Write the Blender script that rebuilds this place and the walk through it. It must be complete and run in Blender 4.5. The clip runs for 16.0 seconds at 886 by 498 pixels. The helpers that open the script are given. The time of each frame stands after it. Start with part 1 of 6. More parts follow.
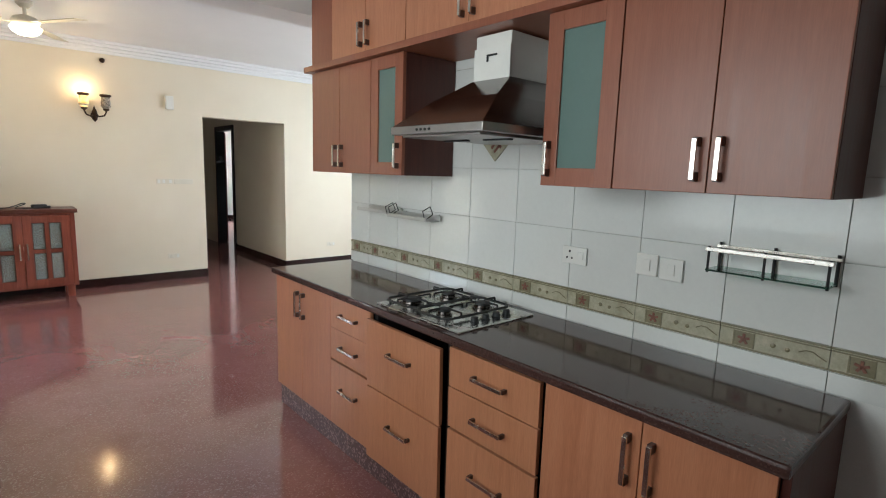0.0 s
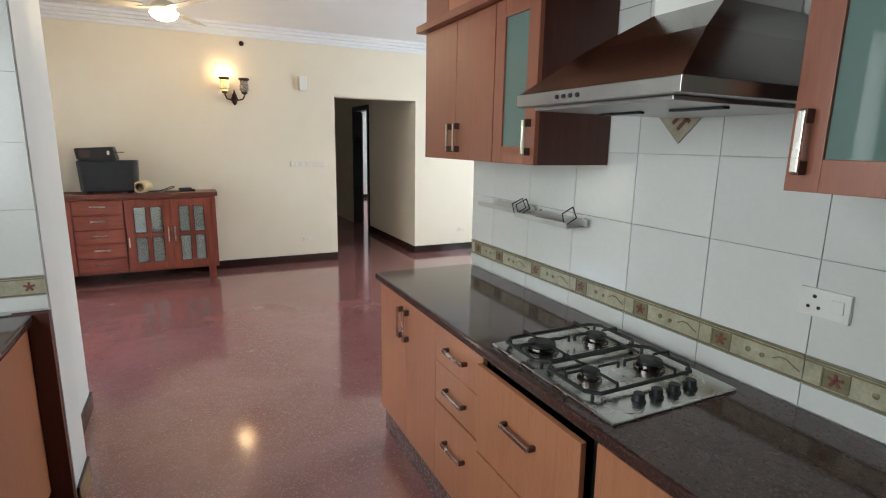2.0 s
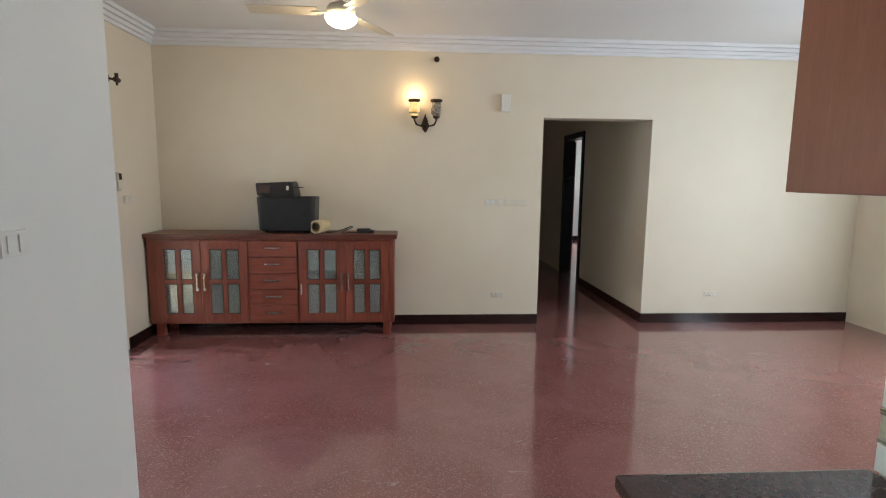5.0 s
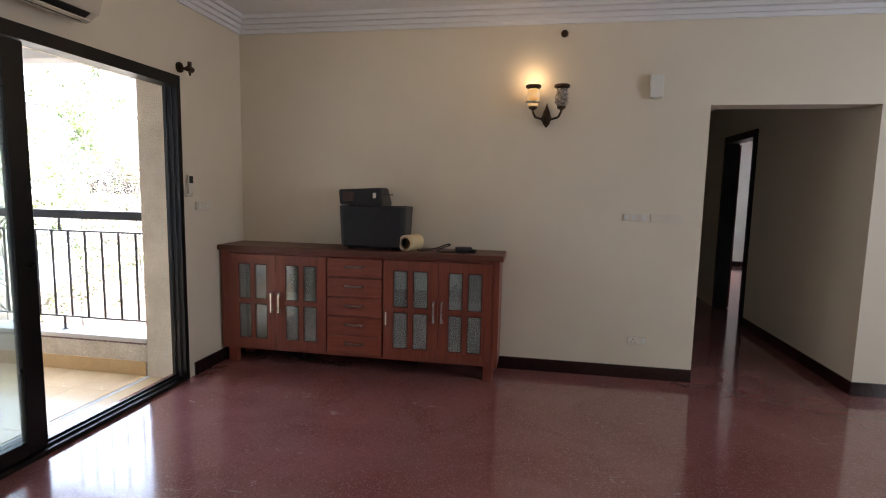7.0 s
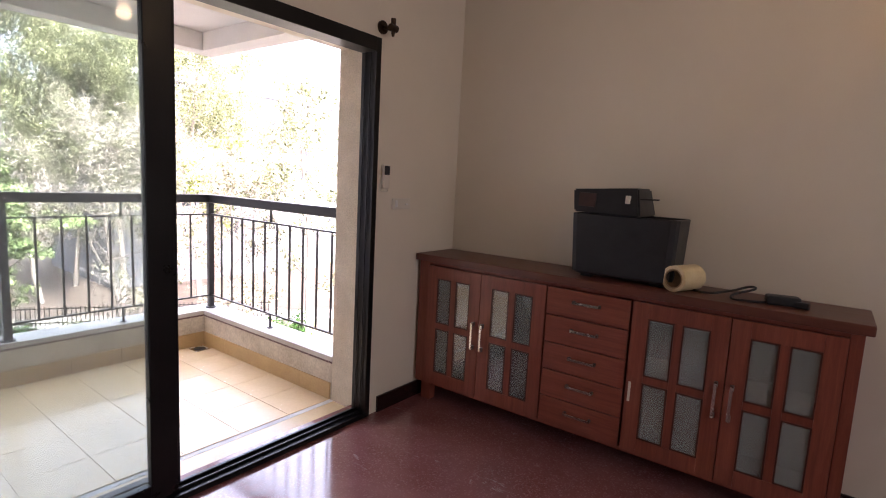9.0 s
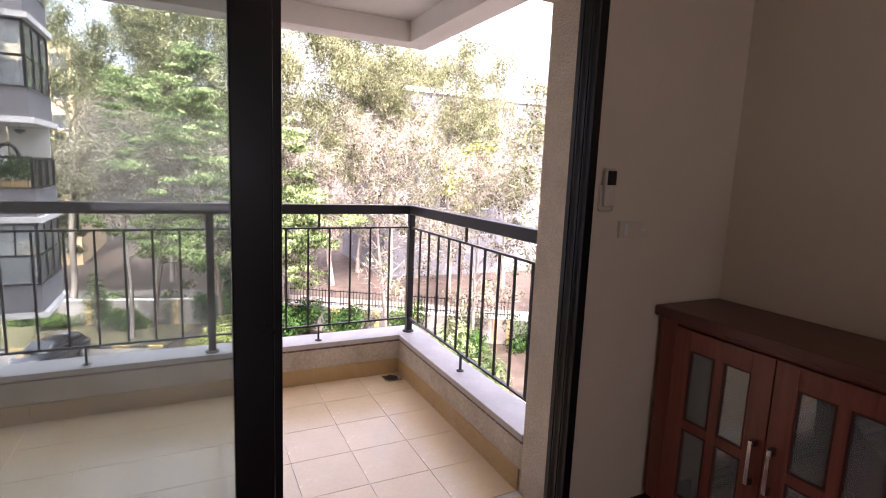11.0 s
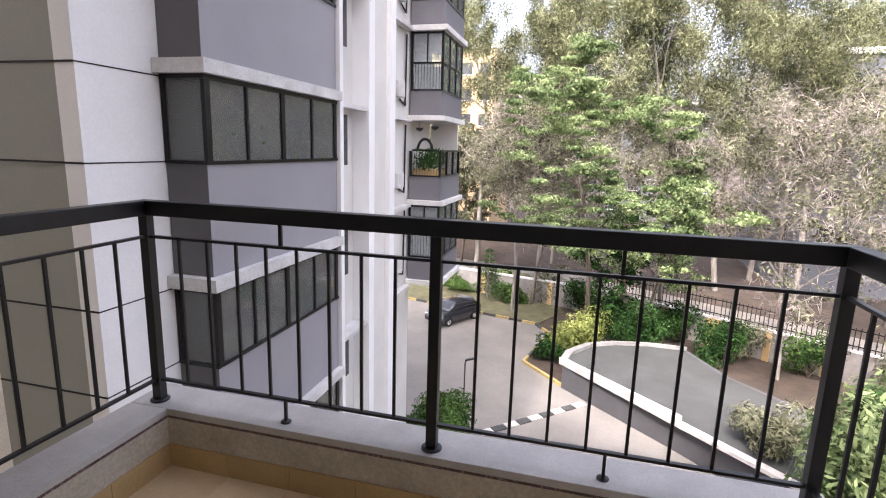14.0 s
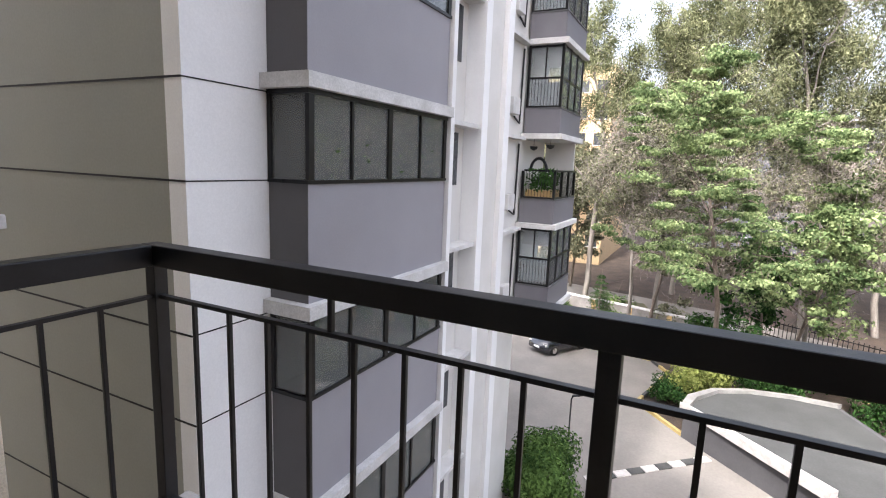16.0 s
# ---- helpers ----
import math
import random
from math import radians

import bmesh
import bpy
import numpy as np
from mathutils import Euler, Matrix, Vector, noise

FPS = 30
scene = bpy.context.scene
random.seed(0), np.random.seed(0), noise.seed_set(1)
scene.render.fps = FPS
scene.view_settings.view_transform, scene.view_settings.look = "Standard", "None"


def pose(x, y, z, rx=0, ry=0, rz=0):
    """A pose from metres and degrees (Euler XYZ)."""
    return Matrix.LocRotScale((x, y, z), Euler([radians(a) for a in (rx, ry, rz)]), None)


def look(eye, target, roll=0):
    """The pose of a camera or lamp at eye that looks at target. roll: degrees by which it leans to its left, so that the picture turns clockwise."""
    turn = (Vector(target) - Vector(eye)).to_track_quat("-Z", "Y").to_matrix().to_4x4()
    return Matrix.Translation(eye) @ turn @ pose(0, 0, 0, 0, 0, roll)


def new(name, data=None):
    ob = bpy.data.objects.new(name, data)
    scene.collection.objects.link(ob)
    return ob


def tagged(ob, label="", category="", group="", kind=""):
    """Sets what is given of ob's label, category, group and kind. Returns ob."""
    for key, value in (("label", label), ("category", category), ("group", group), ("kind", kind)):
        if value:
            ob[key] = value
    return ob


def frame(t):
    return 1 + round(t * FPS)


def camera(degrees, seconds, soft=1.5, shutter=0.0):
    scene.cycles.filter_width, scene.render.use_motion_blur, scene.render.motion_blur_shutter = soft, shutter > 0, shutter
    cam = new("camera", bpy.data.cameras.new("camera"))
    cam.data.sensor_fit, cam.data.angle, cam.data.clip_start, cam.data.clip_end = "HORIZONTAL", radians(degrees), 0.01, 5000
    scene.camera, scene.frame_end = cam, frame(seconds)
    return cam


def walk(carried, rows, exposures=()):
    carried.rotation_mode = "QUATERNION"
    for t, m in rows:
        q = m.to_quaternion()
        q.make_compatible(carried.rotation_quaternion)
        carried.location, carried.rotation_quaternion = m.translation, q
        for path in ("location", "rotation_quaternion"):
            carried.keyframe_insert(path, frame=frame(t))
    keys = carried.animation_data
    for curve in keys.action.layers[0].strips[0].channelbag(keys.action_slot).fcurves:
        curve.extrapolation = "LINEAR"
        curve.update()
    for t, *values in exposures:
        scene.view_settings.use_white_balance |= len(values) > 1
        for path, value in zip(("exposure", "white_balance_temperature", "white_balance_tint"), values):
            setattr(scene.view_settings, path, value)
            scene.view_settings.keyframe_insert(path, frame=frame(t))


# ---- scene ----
cam = camera(81.2, 16.0, 1.1)
PATH = [
    (0, (0.163, 0.767, 1.495), (1.47, 2.251, 1.197), 1.8),
    (0.5, (0.199, 0.828, 1.515), (1.434, 2.362, 1.163), 1.8),
    (1, (0.296, 0.945, 1.531), (1.431, 2.546, 1.144), 1.5),
    (1.5, (0.454, 1.098, 1.534), (1.453, 2.784, 1.134), 1.0),
    (2, (0.609, 1.322, 1.534), (1.47, 3.082, 1.136), 1.0),
    (2.5, (0.679, 1.554, 1.53), (1.41, 3.376, 1.149), 0.8),
    (3, (0.757, 1.837, 1.521), (1.337, 3.717, 1.163), 0.8),
    (3.5, (0.865, 2.079, 1.516), (1.295, 4.004, 1.181), 0.6),
    (4, (0.92, 2.312, 1.511), (1.24, 4.262, 1.202), 0.5),
    (4.2, (0.935, 2.427, 1.507), (1.21, 4.385, 1.205), 0.5),
    (6.5, (1.106, 3.522, 1.443), (0.931, 5.502, 1.222), 1.0),
    (7, (1.073, 3.86, 1.43), (0.733, 5.818, 1.208), 1.2),
    (7.5, (1.038, 4.236, 1.412), (0.464, 6.139, 1.187), 1.7),
    (8, (0.9, 4.545, 1.408), (0.126, 6.375, 1.179), 2.4),
    (8.5, (0.832, 4.869, 1.416), (-0.183, 6.575, 1.173), 2.8),
    (9, (0.692, 5.074, 1.427), (-0.498, 6.662, 1.17), 3.0),
    (11.5, (-0.166, 6.121, 1.479), (-2.038, 6.754, 1.172), 1.8),
    (12, (-0.442, 6.358, 1.489), (-2.379, 6.737, 1.163), 1.2),
    (12.5, (-0.716, 6.473, 1.5), (-2.681, 6.623, 1.16), 1.5),
    (13, (-1.023, 6.488, 1.487), (-2.991, 6.424, 1.135), 2.3),
    (13.5, (-1.307, 6.517, 1.488), (-3.249, 6.222, 1.115), 2.0),
    (14, (-1.58, 6.501, 1.489), (-3.479, 6.005, 1.106), 1.7),
    (14.5, (-1.793, 6.428, 1.5), (-3.647, 5.78, 1.12), 1.8),
    (15, (-2.041, 6.296, 1.491), (-3.852, 5.531, 1.125), 1.7),
    (15.5, (-2.209, 6.187, 1.512), (-3.992, 5.354, 1.158), 2.2),
    (16, (-2.463, 6.114, 1.498), (-4.228, 5.232, 1.172), 2.2),
]
EXPOSURES = [(0.0, 5.95, 5800, 2), (4.0, 5.85, 5800, 2), (6.5, 4.7, 5950, 8), (7.5, 4.65, 6050, 15), (9.0, 4.5, 6350, 25), (11.5, 3.32, 6500, 30), (12.5, 3.05, 6400, 26), (13.5, 2.65, 6350, 20), (14.5, 2.36, 6280, 18), (16.0, 2.33, 6250, 14)]
walk(cam, [(t, look(e, g, r)) for t, e, g, r in PATH], EXPOSURES)

# ---------------------------------------------------------------- light
SUN_EL, SUN_AZ = 52.0, 100.0   # degrees; azimuth clockwise from +y, so the sun stands over +x
world = bpy.data.worlds.new("world")
scene.world = world
world.use_nodes = True
wn = world.node_tree.nodes
sky = wn.new("ShaderNodeTexSky")
sky.sky_type = "NISHITA"
sky.sun_disc = False
sky.sun_elevation = radians(SUN_EL)
sky.sun_rotation = radians(SUN_AZ)
sky.dust_density = 7.0
sky.air_density = 0.9
wn["Background"].inputs["Strength"].default_value = 0.15
haze = wn.new("ShaderNodeHueSaturation")
haze.inputs["Saturation"].default_value = 0.5
world.node_tree.links.new(sky.outputs[0], haze.inputs["Color"])
world.node_tree.links.new(haze.outputs[0], wn["Background"].inputs["Color"])

sun = new("sun", bpy.data.lights.new("sun", "SUN"))
sun.data.energy = 1.2
sun.data.angle = radians(2.0)
sun.data.color = (1.0, 0.95, 0.87)
sd = Vector((math.sin(radians(SUN_AZ)) * math.cos(radians(SUN_EL)), math.cos(radians(SUN_AZ)) * math.cos(radians(SUN_EL)), math.sin(radians(SUN_EL))))
sun.matrix_world = look(sd * 60, (0, 0, 0))


def fill_light(name, eye, target, w, h, power, color):
    lamp = new(name, bpy.data.lights.new(name, "AREA"))
    lamp.data.shape = "RECTANGLE"
    lamp.data.size, lamp.data.size_y = w, h
    lamp.data.energy, lamp.data.color = power, color
    lamp.matrix_world = look(eye, target)
    return lamp


# unseen lamp added in the west wall to brighten the kitchen
fill_light("kitchen_fill_light", (-0.66, 2.1, 1.65), (2, 2.6, 1.4), 1.6, 1.0, 0.52, (1.0, 0.975, 0.925))
# added fill from the east, out of view, for the living room
fill_light("dining_fill_light", (5.72, 5.6, 1.45), (0, 5.8, 1.3), 1.9, 1.4, 1.9, (0.95, 0.98, 1.0))

# unseen lamp added so the wall past the corridor doorway looks lit
fill_light("back_room_fill_light", (5.95, 13.9, 1.45), (3.9, 14.3, 1.2), 1.1, 1.2, 0.3, (0.95, 0.98, 1.0))

# ---------------------------------------------------------------- materials
MATS = {}


def nodes_of(name):
    m = bpy.data.materials.new(name)
    m.use_nodes = True
    nt = m.node_tree
    return m, nt, nt.nodes["Principled BSDF"]


def tex(nt, scale, detail=4, rough=0.55, stretch=None, distort=0.0):
    co = nt.nodes.new("ShaderNodeTexCoord")
    n = nt.nodes.new("ShaderNodeTexNoise")
    n.inputs["Scale"].default_value = scale
    n.inputs["Detail"].default_value = detail
    n.inputs["Roughness"].default_value = rough
    n.inputs["Distortion"].default_value = distort
    if stretch:
        mp = nt.nodes.new("ShaderNodeMapping")
        mp.inputs["Scale"].default_value = stretch
        nt.links.new(co.outputs["Object"], mp.inputs["Vector"])
        nt.links.new(mp.outputs[0], n.inputs["Vector"])
    else:
        nt.links.new(co.outputs["Object"], n.inputs["Vector"])
    return n.outputs["Fac"]


def ramp(nt, fac, stops):
    r = nt.nodes.new("ShaderNodeValToRGB")
    el = r.color_ramp.elements
    while len(el) < len(stops):
        el.new(0.5)
    for e, (p, c) in zip(el, stops):
        e.position = p
        e.color = (c, c, c, 1) if isinstance(c, (int, float)) else (*c, 1)
    nt.links.new(fac, r.inputs[0])
    return r.outputs[0]


def mixc(nt, fac, a, b, mode="MIX"):
    n = nt.nodes.new("ShaderNodeMix")
    n.data_type, n.blend_type = "RGBA", mode
    for sock, v in ((n.inputs[0], fac), (n.inputs[6], a), (n.inputs[7], b)):
        if hasattr(v, "is_output"):
            nt.links.new(v, sock)
        elif isinstance(v, (int, float)):
            sock.default_value = v
        else:
            sock.default_value = (*v, 1)
    return n.outputs[2]


def bump(nt, bsdf, height, strength, dist=0.01):
    b = nt.nodes.new("ShaderNodeBump")
    b.inputs["Strength"].default_value = strength
    b.inputs["Distance"].default_value = dist
    nt.links.new(height, b.inputs["Height"])
    nt.links.new(b.outputs[0], bsdf.inputs["Normal"])


def surface(name, dark, light, scale=6.0, rough=(0.4, 0.6), grain=90.0, grain_amt=0.12, bmp=0.1, metal=0.0, stretch=None, spec=0.5, coat=0.0, bdist=0.004, vary=0.0):
    """A two-scale mottled surface: broad patches from dark to light, fine grain over them, uneven gloss, fine relief."""
    m, nt, b = nodes_of(name)
    big = tex(nt, scale, 5, 0.6, stretch)
    fine = tex(nt, grain, 3, 0.6, stretch)
    col = ramp(nt, big, [(0.3, dark), (0.7, light)])
    g = ramp(nt, fine, [(0.25, 1 - grain_amt), (0.75, 1 + grain_amt * 0.4)])
    col = mixc(nt, 1.0, col, g, "MULTIPLY")
    if vary:
        oi = nt.nodes.new("ShaderNodeObjectInfo")
        v = ramp(nt, oi.outputs["Random"], [(0.0, 1 - vary), (1.0, 1.0)])
        col = mixc(nt, 1.0, col, v, "MULTIPLY")
    nt.links.new(col, b.inputs["Base Color"])
    nt.links.new(ramp(nt, big, [(0.25, rough[0]), (0.75, rough[1])]), b.inputs["Roughness"])
    b.inputs["Metallic"].default_value = metal
    b.inputs["Specular IOR Level"].default_value = spec
    b.inputs["Coat Weight"].default_value = coat
    b.inputs["Coat Roughness"].default_value = 0.12
    if bmp:
        bump(nt, b, fine, bmp, bdist)
    MATS[name] = m
    return m


def wood(name, dark, mid, light, axis="z", scale=3.0, rough=(0.32, 0.45), coat=0.15):
    """Veneer with long grain along one axis."""
    m, nt, b = nodes_of(name)
    st = {"z": (14, 14, 0.9), "y": (14, 0.9, 14), "x": (0.9, 14, 14)}[axis]
    big = tex(nt, scale, 6, 0.62, st, 0.6)
    fine = tex(nt, scale * 9, 3, 0.5, st)
    cloud = tex(nt, 1.3, 2, 0.5)
    col = ramp(nt, big, [(0.28, dark), (0.5, mid), (0.74, light)])
    col = mixc(nt, 1.0, col, ramp(nt, fine, [(0.3, 0.88), (0.7, 1.03)]), "MULTIPLY")
    col = mixc(nt, 1.0, col, ramp(nt, cloud, [(0.3, 0.9), (0.7, 1.05)]), "MULTIPLY")
    nt.links.new(col, b.inputs["Base Color"])
    nt.links.new(ramp(nt, big, [(0.2, rough[0]), (0.8, rough[1])]), b.inputs["Roughness"])
    b.inputs["Coat Weight"].default_value = coat
    b.inputs["Coat Roughness"].default_value = 0.2
    bump(nt, b, fine, 0.05, 0.002)
    MATS[name] = m
    return m


def speckled(name, base, flecks, scale=160.0, rough=(0.05, 0.14), patch=None, patch_scale=2.0, spec=0.5, scuff=None):
    """Polished granite: a ground colour, crystals in other colours, broad cloudy patches."""
    m, nt, b = nodes_of(name)
    co = nt.nodes.new("ShaderNodeTexCoord")
    vor = nt.nodes.new("ShaderNodeTexVoronoi")
    vor.inputs["Scale"].default_value = scale
    nt.links.new(co.outputs["Object"], vor.inputs["Vector"])
    sep = nt.nodes.new("ShaderNodeSeparateColor")
    nt.links.new(vor.outputs["Color"], sep.inputs[0])
    stops = [(0.0, base), (0.55, base)] + [(0.6 + 0.4 * i / len(flecks), f) for i, f in enumerate(flecks)]
    col = ramp(nt, sep.outputs[0], stops)
    cl = tex(nt, patch_scale, 6, 0.65, None, 0.8)
    if patch:
        col = mixc(nt, ramp(nt, cl, [(0.38, 0.0), (0.68, 0.75)]), col, patch)
    if scuff:
        sc_ = tex(nt, 5.0, 9, 0.72, (1.0, 2.2, 1.0), 1.6)
        col = mixc(nt, ramp(nt, sc_, [(0.63, 0.0), (0.69, 0.5)]), col, scuff)
    nt.links.new(col, b.inputs["Base Color"])
    wear = tex(nt, patch_scale * 3.1, 5, 0.7)
    nt.links.new(ramp(nt, wear, [(0.3, rough[0]), (0.75, rough[1])]), b.inputs["Roughness"])
    b.inputs["Specular IOR Level"].default_value = spec
    MATS[name] = m
    return m


def glass(name, tint, gloss=0.02, fres=1.5, cloudy=0.0, cloud_col=(0.5, 0.55, 0.55)):
    """A thin pane: clear with its tint, mirror-like by Fresnel, and pale and milky where cloudy."""
    m, nt, b = nodes_of(name)
    nt.nodes.remove(b)
    out = nt.nodes["Material Output"]
    tr = nt.nodes.new("ShaderNodeBsdfTransparent")
    tr.inputs[0].default_value = (*tint, 1)
    gl = nt.nodes.new("ShaderNodeBsdfGlossy")
    gl.inputs["Roughness"].default_value = gloss
    fr = nt.nodes.new("ShaderNodeFresnel")
    fr.inputs[0].default_value = fres
    mx = nt.nodes.new("ShaderNodeMixShader")
    under = tr.outputs[0]
    if cloudy:
        df = nt.nodes.new("ShaderNodeBsdfDiffuse")
        df.inputs[0].default_value = (*cloud_col, 1)
        m2 = nt.nodes.new("ShaderNodeMixShader")
        n = tex(nt, 2.5, 4, 0.6)
        nt.links.new(ramp(nt, n, [(0.3, cloudy * 0.93), (0.7, min(1.0, cloudy * 1.07))]), m2.inputs[0])
        nt.links.new(tr.outputs[0], m2.inputs[1])
        nt.links.new(df.outputs[0], m2.inputs[2])
        under = m2.outputs[0]
    nt.links.new(fr.outputs[0], mx.inputs[0])
    nt.links.new(under, mx.inputs[1])
    nt.links.new(gl.outputs[0], mx.inputs[2])
    nt.links.new(mx.outputs[0], out.inputs[0])
    MATS[name] = m
    return m


def leaf_mat(name, dark, light, trans=0.32):
    m, nt, b = nodes_of(name)
    nt.nodes.remove(b)
    geo = nt.nodes.new("ShaderNodeNewGeometry")
    drift = tex(nt, 0.55, 3)
    both = nt.nodes.new("ShaderNodeMath")
    both.operation = "MULTIPLY_ADD"
    both.inputs[1].default_value = 0.5
    nt.links.new(geo.outputs["Random Per Island"], both.inputs[0])
    shift = nt.nodes.new("ShaderNodeMath")
    shift.operation = "MULTIPLY_ADD"
    shift.inputs[1].default_value, shift.inputs[2].default_value = 1.6, -0.55
    nt.links.new(drift, shift.inputs[0])
    nt.links.new(shift.outputs[0], both.inputs[2])
    col = ramp(nt, both.outputs[0], [(0.0, tuple(c * 0.7 for c in dark)), (0.3, dark), (0.7, light), (1.0, tuple(min(1, c * 1.7) for c in light))])
    df = nt.nodes.new("ShaderNodeBsdfDiffuse")
    tl = nt.nodes.new("ShaderNodeBsdfTranslucent")
    mx = nt.nodes.new("ShaderNodeMixShader")
    mx.inputs[0].default_value = trans
    nt.links.new(col, df.inputs[0])
    nt.links.new(col, tl.inputs[0])
    nt.links.new(df.outputs[0], mx.inputs[1])
    nt.links.new(tl.outputs[0], mx.inputs[2])
    nt.links.new(mx.outputs[0], nt.nodes["Material Output"].inputs[0])
    MATS[name] = m
    return m


def glow(name, color, strength):
    m, nt, b = nodes_of(name)
    b.inputs["Base Color"].default_value = (*color, 1)
    b.inputs["Emission Color"].default_value = (*color, 1)
    b.inputs["Emission Strength"].default_value = strength
    MATS[name] = m
    return m


WALL = surface("cream_wall_paint", (0.72, 0.652, 0.525), (0.79, 0.727, 0.60), 0.9, (0.5, 0.62), 220, 0.05, 0.12, bdist=0.002)
WHITEWALL = surface("white_wall_paint", (0.74, 0.74, 0.71), (0.80, 0.80, 0.77), 1.1, (0.45, 0.6), 220, 0.05, 0.12, bdist=0.002)
CEIL = surface("ceiling_paint", (0.76, 0.77, 0.78), (0.82, 0.83, 0.84), 0.8, (0.6, 0.75), 200, 0.04, 0.1, bdist=0.002)
FLOOR = speckled("polished_red_granite", (0.215, 0.079, 0.075), [(0.225, 0.084, 0.08), (0.25, 0.10, 0.095), (0.16, 0.057, 0.054), (0.31, 0.155, 0.15)], 150, (0.06, 0.17), (0.295, 0.135, 0.13), 1.5, spec=1.0, scuff=(0.48, 0.39, 0.38))
FLOOR.node_tree.nodes["Principled BSDF"].inputs["Coat Weight"].default_value = 0.35
FLOOR.node_tree.nodes["Principled BSDF"].inputs["Coat Roughness"].default_value = 0.14
BASE = speckled("dark_granite_skirting", (0.022, 0.009, 0.009), [(0.035, 0.015, 0.014), (0.01, 0.005, 0.005)], 190, (0.12, 0.22))
COUNTER = speckled("black_brown_granite", (0.052, 0.026, 0.022), [(0.062, 0.032, 0.027), (0.03, 0.015, 0.013), (0.09, 0.05, 0.043)], 200, (0.06, 0.15), (0.062, 0.035, 0.03), 3.0)
PLINTHM = speckled("rough_granite_plinth", (0.10, 0.055, 0.056), [(0.19, 0.10, 0.10), (0.05, 0.026, 0.028), (0.30, 0.2, 0.2)], 120, (0.3, 0.5))
VENEER = wood("orange_veneer", (0.42, 0.165, 0.082), (0.47, 0.195, 0.1), (0.51, 0.225, 0.118), "z")
VENEERY = wood("orange_veneer_horizontal", (0.43, 0.18, 0.086), (0.48, 0.21, 0.106), (0.52, 0.24, 0.125), "z")
VENEERUP = wood("red_brown_veneer", (0.25, 0.080, 0.042), (0.28, 0.094, 0.05), (0.31, 0.11, 0.06), "z", coat=0.04)
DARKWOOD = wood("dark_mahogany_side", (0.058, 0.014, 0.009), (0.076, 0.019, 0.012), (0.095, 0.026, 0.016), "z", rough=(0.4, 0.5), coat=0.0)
SIDEWOOD = wood("sideboard_wood", (0.185, 0.044, 0.026), (0.245, 0.063, 0.037), (0.30, 0.086, 0.05), "x")
SIDEWOODV = wood("sideboard_wood_upright", (0.185, 0.044, 0.026), (0.245, 0.063, 0.037), (0.30, 0.086, 0.05), "z")
SIDETOP = wood("sideboard_top_wood", (0.10, 0.028, 0.017), (0.13, 0.038, 0.022), (0.16, 0.05, 0.03), "x", rough=(0.35, 0.5))
TILE = surface("glazed_wall_tile", (0.70, 0.715, 0.69), (0.76, 0.775, 0.75), 1.5, (0.12, 0.22), 60, 0.03, 0.03, vary=0.04)
GROUT = surface("tile_grout", (0.60, 0.60, 0.57), (0.70, 0.70, 0.67), 8, (0.7, 0.85), 150, 0.15, 0.2)
DADO = surface("dado_beige", (0.33, 0.31, 0.21), (0.50, 0.47, 0.35), 16, (0.25, 0.4), 90, 0.2, 0.15)
DADOLINE = surface("dado_olive_line", (0.17, 0.15, 0.085), (0.25, 0.22, 0.13), 20, (0.3, 0.4), 120, 0.15, 0.1)
DADOSTAR = surface("dado_rust_star", (0.15, 0.055, 0.035), (0.24, 0.095, 0.06), 30, (0.3, 0.4), 120, 0.15, 0.1)
STEEL = surface("brushed_steel", (0.60, 0.60, 0.58), (0.70, 0.70, 0.68), 12, (0.22, 0.32), 140, 0.04, 0.0, metal=1.0)
HOODSTEEL = surface("dark_polished_steel", (0.13, 0.115, 0.11), (0.18, 0.16, 0.15), 3, (0.14, 0.22), 140, 0.06, 0.03, metal=1.0)
CHROME = surface("satin_nickel", (0.66, 0.63, 0.58), (0.76, 0.73, 0.68), 20, (0.2, 0.3), 200, 0.05, 0.0, metal=1.0)
DARKCAP = surface("dark_handle_end", (0.05, 0.025, 0.02), (0.08, 0.04, 0.03), 30, (0.3, 0.4), 200, 0.1, 0.0)
BLACK = surface("matt_black_iron", (0.012, 0.012, 0.013), (0.022, 0.022, 0.024), 20, (0.35, 0.55), 200, 0.15, 0.08)
BLACKPL = surface("black_plastic", (0.012, 0.013, 0.015), (0.022, 0.023, 0.026), 12, (0.38, 0.5), 250, 0.1, 0.06)
FRAMEM = surface("black_door_frame", (0.004, 0.004, 0.0045), (0.009, 0.0085, 0.0085), 5, (0.25, 0.4), 120, 0.15, 0.03, spec=0.3)
RAILM = surface("weathered_black_rail", (0.008, 0.008, 0.009), (0.02, 0.019, 0.02), 7, (0.3, 0.5), 130, 0.2, 0.08, spec=0.4)
VOID = surface("dark_gap", (0.006, 0.005, 0.005), (0.01, 0.008, 0.008), 5, (0.7, 0.8), 60, 0.1, 0.0)
PLASTIC = surface("white_plastic", (0.74, 0.74, 0.70), (0.80, 0.80, 0.76), 8, (0.28, 0.36), 200, 0.02, 0.0)
IVORY = surface("ivory_plastic", (0.68, 0.64, 0.54), (0.75, 0.71, 0.61), 8, (0.3, 0.4), 200, 0.03, 0.0)
ACM = surface("aged_ac_plastic", (0.58, 0.54, 0.44), (0.66, 0.62, 0.52), 5, (0.35, 0.45), 200, 0.03, 0.0)
BRONZE = surface("antique_bronze", (0.035, 0.022, 0.016), (0.085, 0.052, 0.032), 40, (0.3, 0.5), 160, 0.25, 0.15, metal=0.8)
